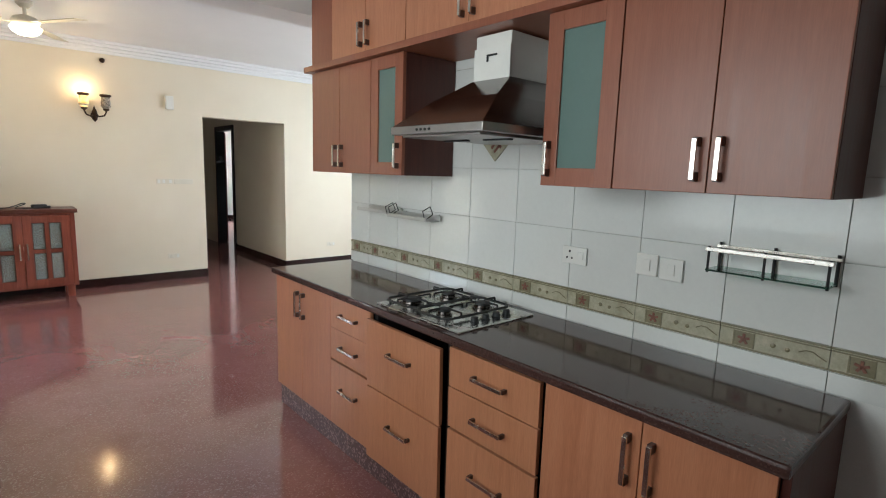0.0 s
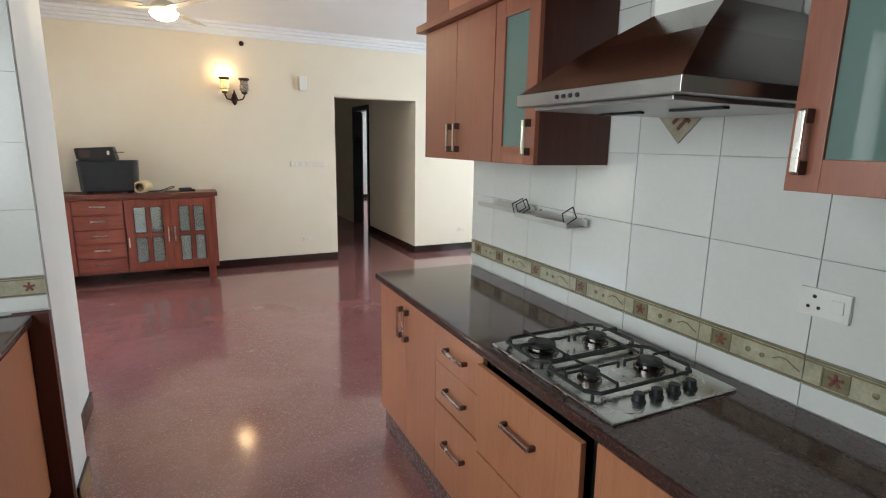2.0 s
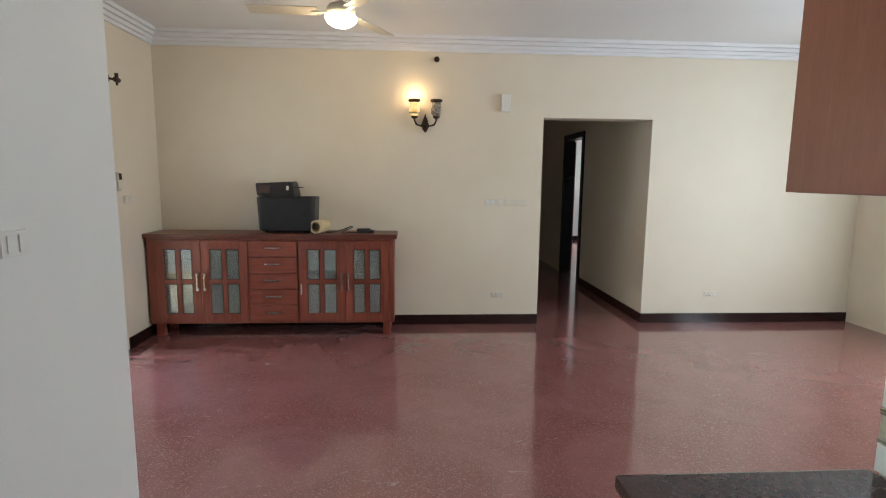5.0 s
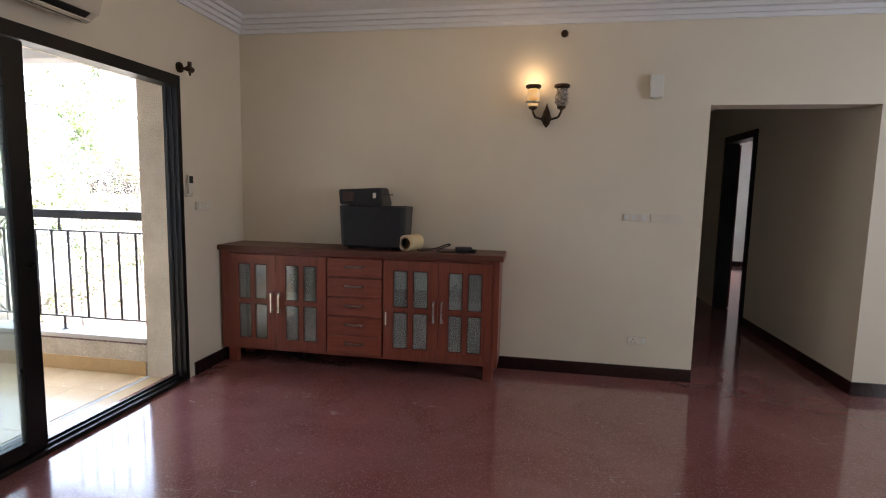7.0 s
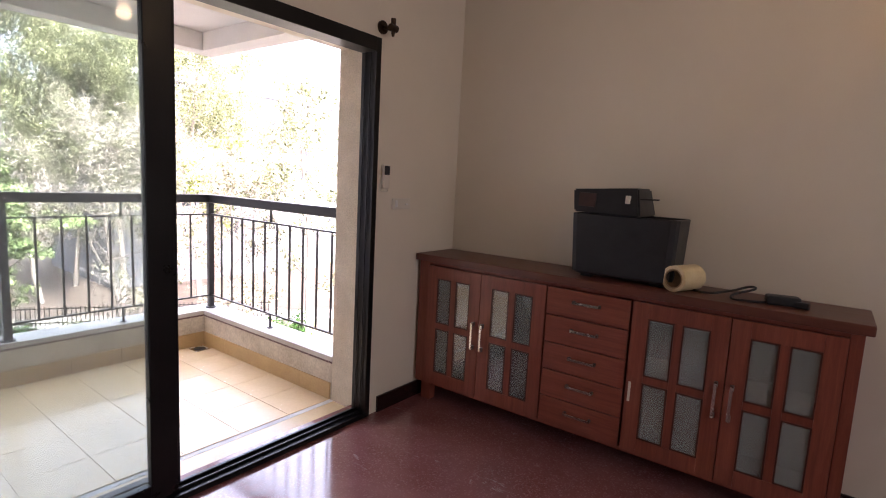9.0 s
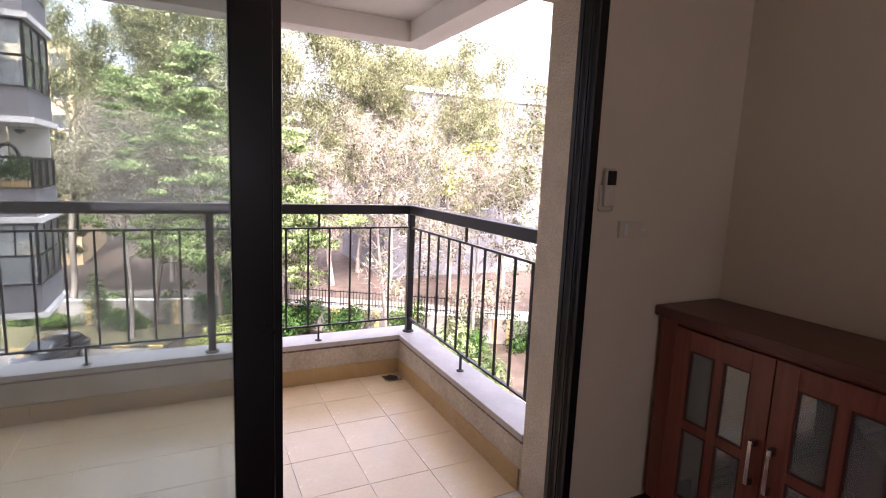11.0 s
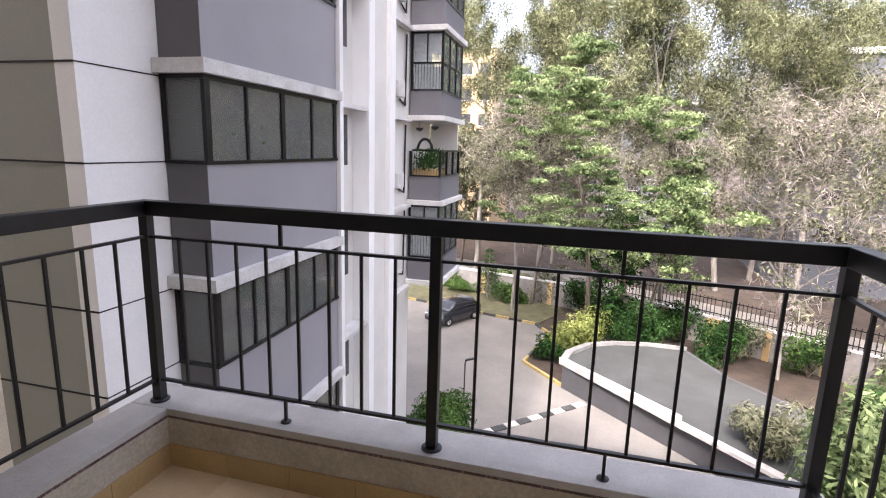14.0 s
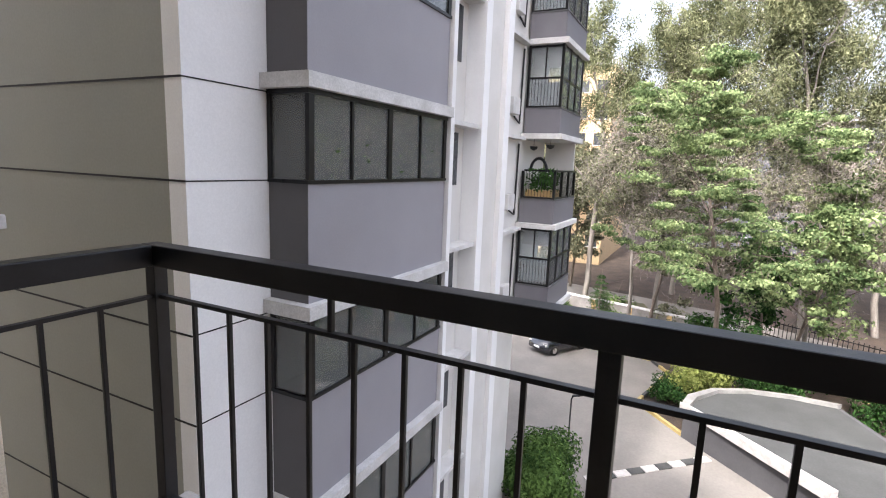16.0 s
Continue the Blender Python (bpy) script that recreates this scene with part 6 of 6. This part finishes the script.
structure("street", prism(bmesh.new(), [(-62, -20), (-55, 8), (-46, 22), (-34, 40), (-28, 52), (-20, 50), (-30, 28.5), (-37.5, 17.5), (-43.8, 8.5), (-47.5, -6), (-50, -20)], G + 0.002, G + 0.04), ROAD, "dusty street beyond the compound wall", "road")


def far_house(name, x0, x1, y0, y1, h, mat, label, cols_y, cols_x, floors, z0=0.0):
    hse = thing(name, ((x0 + x1) / 2, (y0 + y1) / 2, G), label, "building", "far buildings")
    part("wall", B(x0, x1, y0, y1, G, h), mat, hse)
    part("roof", B(x0 - 0.3, x1 + 0.3, y0 - 0.3, y1 + 0.3, h + 0.001, h + 0.5), BSLAB, hse)
    for f in range(floors):
        zz = h - 2.6 - 3.3 * f
        for i in range(cols_y):
            yy = y0 + (y1 - y0) * (i + 0.5) / cols_y
            w = part("window", B(x1 - 0.15, x1 + 0.02, yy - 0.75, yy + 0.75, zz - 0.7, zz + 0.8), DARKWIN, hse, "dark window")
            part("sill", B(x1 + 0.0005, x1 + 0.15, yy - 0.85, yy + 0.85, zz - 0.82, zz - 0.701), BSLAB, w)
        for i in range(cols_x):
            xx = x0 + (x1 - x0) * (i + 0.5) / cols_x
            part("window", B(xx - 0.75, xx + 0.75, y0 - 0.02, y0 + 0.15, zz - 0.7, zz + 0.8), DARKWIN, hse, "dark window")
    return hse


far_house("grey_office_building", -74, -56, 26, 62, 10.5, FARGREY, "grey rendered building with dark windows behind trees", 7, 4, 5)
far_house("yellow_apartment_building", -92, -72, -26, -5.5, 14.5, FARYEL, "warm yellow apartment building with small windows", 8, 3, 7)
far_house("yellow_apartment_building", -110, -90, 0, 26, 9.0, FARGREY, "pale grey building far behind the trees", 8, 3, 6)


# ---------------------------------------------------------------- trees
def tubes_mesh(name, segs, mat, sides=5):
    """Tapered branch tubes from (p, q, r0, r1)."""
    p = np.array([s[0] for s in segs])
    q = np.array([s[1] for s in segs])
    r0 = np.array([s[2] for s in segs])[:, None]
    r1 = np.array([s[3] for s in segs])[:, None]
    d = q - p
    d /= np.linalg.norm(d, axis=1)[:, None] + 1e-9
    ref = np.where(np.abs(d[:, 2:3]) > 0.9, [[1.0, 0, 0]], [[0, 0, 1.0]])
    u = np.cross(d, ref)
    u /= np.linalg.norm(u, axis=1)[:, None]
    w = np.cross(d, u)
    n = len(segs)
    rings = []
    for c, r in ((p - d * r0 * 0.3, r0), (q + d * r1 * 0.3, r1)):
        for i in range(sides):
            a = 2 * math.pi * i / sides
            rings.append(c + r * (math.cos(a) * u + math.sin(a) * w))
    v = np.stack(rings, 1).reshape(-1, 3)
    base = (np.arange(n) * 2 * sides)[:, None]
    quads = np.concatenate([base + np.array([[i, (i + 1) % sides, sides + (i + 1) % sides, sides + i]]) for i in range(sides)], 0)
    me = bpy.data.meshes.new(name)
    m = len(quads)
    me.vertices.add(len(v))
    me.vertices.foreach_set("co", v.astype(np.float32).ravel())
    me.loops.add(4 * m)
    me.loops.foreach_set("vertex_index", quads.astype(np.int32).ravel())
    me.polygons.add(m)
    me.polygons.foreach_set("loop_start", np.arange(0, 4 * m, 4, dtype=np.int32))
    me.update(calc_edges=True)
    me.polygons.foreach_set("use_smooth", [True] * m)
    me.materials.append(mat)
    return me


def limb(r, start, direction, length, radius, steps, bend, wob):
    pts, d, p = [np.array(start, float)], np.array(direction, float), np.array(start, float)
    for i in range(steps):
        d = d + np.array([0, 0, bend]) + r.normal(size=3) * wob
        d /= np.linalg.norm(d)
        p = p + d * length / steps
        pts.append(p)
    rad = [radius * (1 - 0.8 * i / steps) for i in range(steps + 1)]
    return pts, rad


def tree(name, label, base, top, fork, spread, leaves, leaf, bark, seed, size=0.3, aspect=0.4, droop=0.0, clump=0.6, limbs=9, twigs=0, twig_mat=None, stems=1, lean=0.04, bend=0.06, trunk_r=None, up=0.0, flat=0.7, dense=0.4):
    """A trunk that forks into limbs and branches; leaves gather in loose clumps along the branches."""
    r = np.random.default_rng(seed)
    h = top - base[2]
    segs, spots = [], []
    tr_ = trunk_r or 0.0075 * h + 0.05
    for s in range(stems):
        tilt = np.array([r.normal() * lean, r.normal() * lean, 1.0]) if stems == 1 else np.array([r.normal() * 0.22, r.normal() * 0.22, 1.0])
        pts, rad = limb(r, (base[0] + 0.2 * s * r.normal(), base[1] + 0.2 * s * r.normal(), base[2] - 0.1), tilt / np.linalg.norm(tilt), h * r.uniform(0.82, 0.92), tr_ / math.sqrt(stems), 10, 0.02, 0.07)
        segs += [(pts[i], pts[i + 1], rad[i], rad[i + 1]) for i in range(10)]
        for j in range(limbs):
            f = fork + (0.97 - fork) * (j + r.uniform(0, 0.9)) / limbs
            x = f * 10
            i = min(9, int(x))
            start = pts[i] + (pts[i + 1] - pts[i]) * (x - i)
            az = j * 2.4 + r.uniform(-0.5, 0.5) + s
            g = (f - fork) / (1 - fork)
            ln = spread * (0.55 + 0.6 * math.sin(math.pi * min(1, 0.18 + 0.8 * g))) * r.uniform(0.75, 1.15) * (1 - 0.45 * g)
            el = r.uniform(0.25, 0.75) + 0.4 * g
            d = np.array([math.cos(az) * math.cos(el), math.sin(az) * math.cos(el), math.sin(el)])
            lp, lr = limb(r, start, d, ln, rad[i] * 0.5, 5, bend, 0.13)
            segs += [(lp[k], lp[k + 1], lr[k], lr[k + 1]) for k in range(5)]
            for b in range(6):
                k = int(r.integers(1, 6))
                d2 = (lp[k] - lp[k - 1]) / (np.linalg.norm(lp[k] - lp[k - 1]) + 1e-9) + r.normal(size=3) * 0.65
                d2 /= np.linalg.norm(d2)
                bp, br = limb(r, lp[k], d2, ln * r.uniform(0.25, 0.5), max(0.012, lr[k] * 0.55), 3, bend - droop * 0.25, 0.2)
                segs += [(bp[q], bp[q + 1], br[q], br[q + 1]) for q in range(3)]
                spots += [bp[1], bp[2], bp[3], bp[3]]
                for t in range(3):
                    d3 = r.normal(size=3) + d2
                    d3[2] -= droop
                    d3 /= np.linalg.norm(d3)
                    e = bp[3] if t else bp[2]
                    tip = e + d3 * ln * r.uniform(0.08, 0.2)
                    segs.append((e, tip, 0.014, 0.006))
                    spots.append(tip)
    t_ = thing(name, base, label, "tree", "trees outside")
    o = new("trunk", tubes_mesh("trunk", segs, bark))
    spots = np.array(spots)
    if leaves:
        heads = r.choice(len(spots), max(30, int(len(spots) * dense)), replace=False)
        wide = r.uniform(0.5, 1.5, len(spots))
        idx = heads[r.integers(0, len(heads), leaves)]
        way = r.normal(size=(leaves, 3))
        way *= (r.uniform(0, 1, leaves) ** 0.45 / np.linalg.norm(way, axis=1))[:, None]
        c = spots[idx] + way * (clump * 1.25 * wide[idx])[:, None] * np.array([1, 1, flat])
        if droop:
            c[:, 2] -= np.abs(r.normal(size=leaves)) * clump * droop * 1.5
        cr = new("crown", leaf_mesh("crown", c, size, leaf, aspect, droop, seed, up, way))
        cr.parent = t_
        cr.matrix_parent_inverse = Matrix.Translation(-t_.location)
    if twigs:
        idx = r.integers(0, len(spots), twigs)
        c = spots[idx] + r.normal(size=(twigs, 3)) * clump * 0.8
        tw = new("twig_mass", leaf_mesh("twig_mass", c, 0.65, twig_mat, 0.04, 0.0, seed + 1, 0.5))
        tw['kind'] = 'stuff'
        tw.parent = t_
        tw.matrix_parent_inverse = Matrix.Translation(-t_.location)
    o.parent = t_
    o.matrix_parent_inverse = Matrix.Translation(-t_.location)
    return t_


EL = "tall eucalyptus with drooping olive foliage"
for i, (x, y, top, sp, nl) in enumerate(((-50, -3.0, 20.0, 8.2, 30000), (-52, 3.0, 19.0, 8.4, 30000), (-54, 8.5, 20.5, 8.6, 30000), (-51, 14.0, 19.8, 8.4, 30000), (-54, 19.5, 20.8, 8.6, 30000), (-50, 24.5, 19.0, 8.0, 26000), (-47, 30.0, 18.0, 7.6, 20000), (-58, 13.0, 19.5, 8.6, 26000), (-60, 24.0, 19.5, 8.6, 24000), (-47.5, 37, 18.5, 7.4, 16000), (-60, 4.0, 18.5, 8.4, 24000), (-60, 33, 18.5, 8.0, 18000))):
    tree("eucalyptus_tree", EL, (x, y, G), top, 0.34, sp, int(nl * 1.55), EUC, PALEBARK, 11 + i, 0.30, 0.27, 0.7, 0.8, 17, lean=0.06, bend=0.10)
tree("green_tree", "broad fresh green tree with layered feathery foliage", (-36.0, 7.4, G), 7.8, 0.34, 7.2, 52000, GREENLEAF, BARK, 31, 0.19, 0.55, 0.05, 0.62, 17, bend=-0.05, flat=0.28, dense=0.3)
tree("green_tree", "low spreading dusty green tree behind the lawn", (-43.2, 3.2, G), 3.6, 0.36, 7.0, 15000, DRYLEAF, BARK, 32, 0.26, 0.5, 0.0, 0.55, 12, twigs=2500, twig_mat=TWIG, bend=0.01)
tree("green_tree", "dense dark green tree with glossy leaves", (-35.4, 11.2, G), 1.0, 0.40, 4.6, 13000, GREENLEAF, BARK, 33, 0.22, 0.6, 0.1, 0.5, 11, bend=0.0, flat=0.4)
for i, (x, y, top) in enumerate(((-57, -5.8, 4.0), (-52, -6.5, 0.5), (-64, -11.5, 8.0))):
    tree("street_tree", "dusty roadside tree in front of the yellow building", (x, y, G), top, 0.30, 6.5, 12000, DRYLEAF, BARK, 90 + i, 0.34, 0.5, 0.0, 0.6, 12, bend=0.02)
tree("bare_tree", "half-bare tree with pale pinkish branches and few leaves", (-33.4, 18.2, G), 5.0, 0.30, 7.2, 8000, DRYLEAF, PALEBARK, 34, 0.22, 0.5, 0.0, 0.6, 13, twigs=9000, twig_mat=TWIG, bend=0.05)
tree("bare_tree", "half-bare tree with pale twisted branches", (-29.6, 23.2, G), 4.6, 0.28, 5.4, 4500, DRYLEAF, PALEBARK, 35, 0.22, 0.5, 0.0, 0.6, 11, twigs=6000, twig_mat=TWIG, bend=0.06)
tree("bare_tree", "leafless pale shrubby tree behind the green tree", (-41, 2.0, G), 5.5, 0.35, 5.5, 7000, DRYLEAF, PALEBARK, 36, 0.25, 0.5, 0.0, 0.7, 11, twigs=8000, twig_mat=TWIG, bend=0.05)
tree("bare_tree", "leafless pale tree by the compound wall", (-40.5, 13.0, G), 5.0, 0.35, 5.5, 4500, DRYLEAF, PALEBARK, 37, 0.25, 0.5, 0.0, 0.7, 11, twigs=8000, twig_mat=TWIG, bend=0.05)
tree("green_tree", "young bright lime green tree near the grey building", (-38.5, 26.5, G), 5.6, 0.55, 2.6, 1800, LIMELEAF, BARK, 38, 0.36, 0.55, 0.0, 0.5, 9)
tree("street_tree", "tall sparse tree with pale branches and light leaves", (-24.5, 25.0, G), 8.6, 0.30, 5.0, 5200, EUC, PALEBARK, 39, 0.24, 0.5, 0.15, 0.6, 14, twigs=2500, twig_mat=TWIG, bend=0.08)
tree("street_tree", "sparse light green tree past the balcony corner", (-28.0, 33.0, G), 9.5, 0.30, 5.5, 6500, GREENLEAF, PALEBARK, 41, 0.26, 0.5, 0.1, 0.6, 14, twigs=2500, twig_mat=TWIG, bend=0.06)
tree("street_tree", "half-bare tree beside the compound wall", (-21.5, 31.5, G), 5.0, 0.30, 4.6, 3500, DRYLEAF, PALEBARK, 42, 0.22, 0.5, 0.0, 0.6, 12, twigs=4000, twig_mat=TWIG, bend=0.06)
tree("green_tree", "shaded green tree in the garden strip", (-37.6, 10.4, G), -2.2, 0.35, 4.2, 7000, DARKLEAF, BARK, 40, 0.30, 0.5, 0.1, 0.5, 10)


def bush(name, label, centre, radius, n, mat, size, seed, aspect=0.5, lumps=9, up=0.2):
    r = np.random.default_rng(seed)
    b = thing(name, (centre[0], centre[1], centre[2]), label, "shrub", "shrubs outside")
    rad = np.array(radius)
    cen = np.array(centre) + np.array([0, 0, radius[2] * 0.9])
    heads = cen + (r.uniform(-0.6, 0.6, (lumps, 3))) * rad
    heads[:, 2] = np.maximum(heads[:, 2], centre[2] + radius[2] * 0.35)
    dirs = r.normal(size=(n, 3))
    dirs /= np.linalg.norm(dirs, axis=1)[:, None]
    c = heads[r.integers(0, lumps, n)] + dirs * rad * 0.55 * (r.uniform(0.25, 1.0, n) ** 0.5)[:, None]
    c[:, 2] = np.maximum(c[:, 2], centre[2] + 0.03)
    f = new("foliage", leaf_mesh("foliage", c, size, mat, aspect, 0.0, seed, up, dirs))
    st = new("stems", tubes_mesh("stems", [(np.array(centre) - (0, 0, 0.05), hd, 0.04, 0.015) for hd in heads], BARK))
    for o in (f, st):
        o.parent = b
        o.matrix_parent_inverse = Matrix.Translation(-b.location)
    return b


bush("clipped_shrub", "round yellow-green ornamental shrub at the kerb", (-33.4, 7.0, G), (1.8, 2.1, 1.9), 5200, LIMELEAF, 0.20, 51)
bush("clipped_shrub", "dark low hedge under the yellow shrub", (-31.9, 5.7, G), (1.0, 1.2, 0.8), 2500, DARKLEAF, 0.16, 52)
bush("clipped_shrub", "dense dark green shrub behind the ramp roof", (-34.7, 10.3, G), (1.8, 2.2, 1.9), 5200, DARKLEAF, 0.22, 53)
bush("clipped_shrub", "dark green shrub in the soil bed", (-34.6, 15.6, G), (1.4, 1.8, 1.5), 3000, DARKLEAF, 0.22, 54)
bush("clipped_shrub", "dense round dark green shrub beside the tower", (-20.9, 1.45, G), (1.95, 1.75, 1.15), 16000, HEDGE, 0.15, 55, 0.6, 16)
bush("clipped_shrub", "low dark shrub at the foot of the tower", (-18.6, 1.9, G), (0.9, 0.7, 0.7), 2200, HEDGE, 0.16, 56)
bush("oleander_bush", "tall bright green leafy bush below the balcony", (-19.2, 15.9, -9.7), (2.2, 2.2, 2.3), 5200, GREENLEAF, 0.34, 57, 0.35, 14, 0.5)
bush("oleander_bush", "greyish narrow-leaved bush beside the ramp roof", (-22.5, 14.2, -9.7), (1.3, 1.5, 1.2), 2200, DRYLEAF, 0.36, 58, 0.22, 9, 0.6)
bush("oleander_bush", "dry pale flowering shrub under the balcony", (-15.0, 18.2, G), (1.6, 1.6, 1.2), 2400, DRYLEAF, 0.26, 59, 0.3, 9, 0.5)
bush("clipped_shrub", "dark shrub by the compound wall", (-29.5, 22.0, G), (1.6, 1.6, 1.2), 2600, DARKLEAF, 0.22, 60)
for i, (x, y) in enumerate(((-47.5, -9.0), (-46.2, -5.5), (-45.2, -3.0), (-43.6, 1.6))):
    bush("clipped_shrub", "low green hedge behind the parked car", (x, y, G), (1.1, 1.7, 0.9), 2400, HEDGE, 0.2, 61 + i)
for i, (x, y, m_) in enumerate(((-44.5, 4.5, DRYLEAF), (-42.3, 7.6, DARKLEAF), (-40.6, 10.2, DRYLEAF), (-38.6, 13.4, DARKLEAF), (-36.2, 17.0, DRYLEAF), (-34.4, 20.2, HEDGE), (-32.2, 24.0, DRYLEAF), (-29.0, 27.4, DARKLEAF), (-45.5, 0.5, HEDGE))):
    bush("garden_shrub", "loose dusty shrub along the compound wall", (x, y, G), (1.6, 1.9, 1.5), 1900, m_, 0.26, 80 + i, 0.4, 11, 0.3)
# small conifer
rr_ = np.random.default_rng(70)
cf = thing("conifer", (-43.4, -0.4, G), "small dark tiered conifer on the lawn", "tree", "trees outside")
sg = [(np.array((-43.4, -0.4, G)), np.array((-43.4, -0.4, G + 4.8)), 0.09, 0.02)]
pts = []
for t in range(9):
    zz = G + 0.9 + 0.43 * t
    ln = 1.35 * (1 - t / 10.5)
    for a in range(7):
        az = a * 0.898 + t * 0.4
        tip = np.array((-43.4 + ln * math.cos(az), -0.4 + ln * math.sin(az), zz - 0.18))
        st = np.array((-43.4, -0.4, zz))
        sg.append((st, tip, 0.02, 0.008))
        pts += [st + (tip - st) * u for u in rr_.uniform(0.2, 1.0, 26)]
pts = np.array(pts)
for nm, me in (("trunk", tubes_mesh("trunk", sg, BARK)), ("crown", leaf_mesh("crown", pts + rr_.normal(size=pts.shape) * 0.05, 0.22, DARKLEAF, 0.2, 0.2, 71))):
    o = new(nm, me)
    o.parent = cf
    o.matrix_parent_inverse = Matrix.Translation(-cf.location)

# lamp post
lp = thing("street_lamp", (-24.9, 1.7, G), "thin grey bollard lamp with a bent head", "street lamp")
part("pole", tube(bmesh.new(), [(-24.9, 1.7, G + 0.03), (-24.9, 1.7, G + 2.2), (-24.87, 1.76, G + 2.33)], 0.035, 8), BLACK, lp)
part("head", bx(bmesh.new(), -0.08, 0.08, 0.0, 0.5, -0.04, 0.04, 0.015, Matrix.Translation((-24.87, 1.72, G + 2.37)) @ Matrix.Rotation(radians(18), 4, "X")), BLACKPL, lp)

# parked car
cm = Matrix.Translation((-37.25, -1.9, G + 0.03)) @ Matrix.Rotation(radians(-31), 4, "Z") @ Matrix.Scale(1.06, 4)
car = thing("parked_car", (-37.25, -1.9, G + 0.03), "dark parked hatchback car on the compound road", "car")


def car_shell(sections, mat, name):
    """Loft: (x, half width, z0, z1, half width at the top)."""
    bm = bmesh.new()
    rings = []
    for x, w, z0, z1, wt in sections:
        rings.append([bm.verts.new(cm @ Vector(p)) for p in ((x, -w, z0), (x, -w * 1.02, (z0 + z1) / 2), (x, -wt, z1), (x, wt, z1), (x, w * 1.02, (z0 + z1) / 2), (x, w, z0))])
    for p, q in zip(rings, rings[1:]):
        for i in range(6):
            bm.faces.new((p[i], p[(i + 1) % 6], q[(i + 1) % 6], q[i]))
    bm.faces.new(rings[0])
    bm.faces.new(list(reversed(rings[-1])))
    bmesh.ops.recalc_face_normals(bm, faces=bm.faces[:])
    bmesh.ops.bevel(bm, geom=bm.edges[:], offset=0.03, segments=2, affect="EDGES")
    return part(name, bm, mat, car, smooth=True)


body = car_shell([(-2.0, 0.78, 0.3, 0.85, 0.72), (-1.85, 0.85, 0.22, 0.98, 0.80), (-0.6, 0.88, 0.2, 1.0, 0.84), (0.9, 0.88, 0.2, 0.98, 0.83), (1.75, 0.84, 0.22, 0.86, 0.76), (2.0, 0.74, 0.3, 0.72, 0.66)], CARM, "body")
cab = car_shell([(-1.8, 0.76, 0.98, 1.05, 0.72), (-1.35, 0.78, 0.98, 1.50, 0.62), (-0.3, 0.80, 0.98, 1.56, 0.64), (0.45, 0.80, 0.98, 1.50, 0.62), (1.15, 0.76, 0.98, 1.02, 0.70)], CARM, "cabin")
for s in (-1, 1):
    for x0, x1 in ((-1.25, -0.42), (-0.36, 0.42)):
        part("window", bx(bmesh.new(), x0, x1, s * 0.72, s * 0.775, 1.08, 1.42, 0.01, cm), DARKWIN, cab, "dark side window")
    part("headlight", bx(bmesh.new(), 1.80, 1.96, s * 0.5, s * 0.76, 0.62, 0.76, 0.02, cm), PLASTIC, body, "clear headlight")
    part("tail_light", bx(bmesh.new(), -2.0, -1.86, s * 0.6, s * 0.8, 0.75, 0.95, 0.02, cm), DADOSTAR, body, "red tail light")
    for x in (-1.25, 1.25):
        bm = cyl(bmesh.new(), cm @ Vector((x, s * 0.70, 0.31)), cm @ Vector((x, s * 0.90, 0.31)), 0.31, seg=20)
        wh = part("wheel", bm, RUBBER, car)
        part("rim", cyl(bmesh.new(), cm @ Vector((x, s * 0.88, 0.31)), cm @ Vector((x, s * 0.91, 0.31)), 0.19, seg=14), STEEL, wh)
part("windscreen", bx(bmesh.new(), -0.01, 0.01, -0.62, 0.62, -0.25, 0.25, 0.004, cm @ Matrix.Translation((0.83, 0, 1.26)) @ Matrix.Rotation(radians(-54), 4, "Y")), DARKWIN, cab, "dark windscreen")
part("rear_window", bx(bmesh.new(), -0.01, 0.01, -0.6, 0.6, -0.22, 0.22, 0.004, cm @ Matrix.Translation((-1.60, 0, 1.26)) @ Matrix.Rotation(radians(44), 4, "Y")), DARKWIN, cab, "dark rear window")
part("number_plate", bx(bmesh.new(), 2.0, 2.02, -0.25, 0.25, 0.42, 0.54, 0.004, cm), PLASTIC, body, "white number plate")
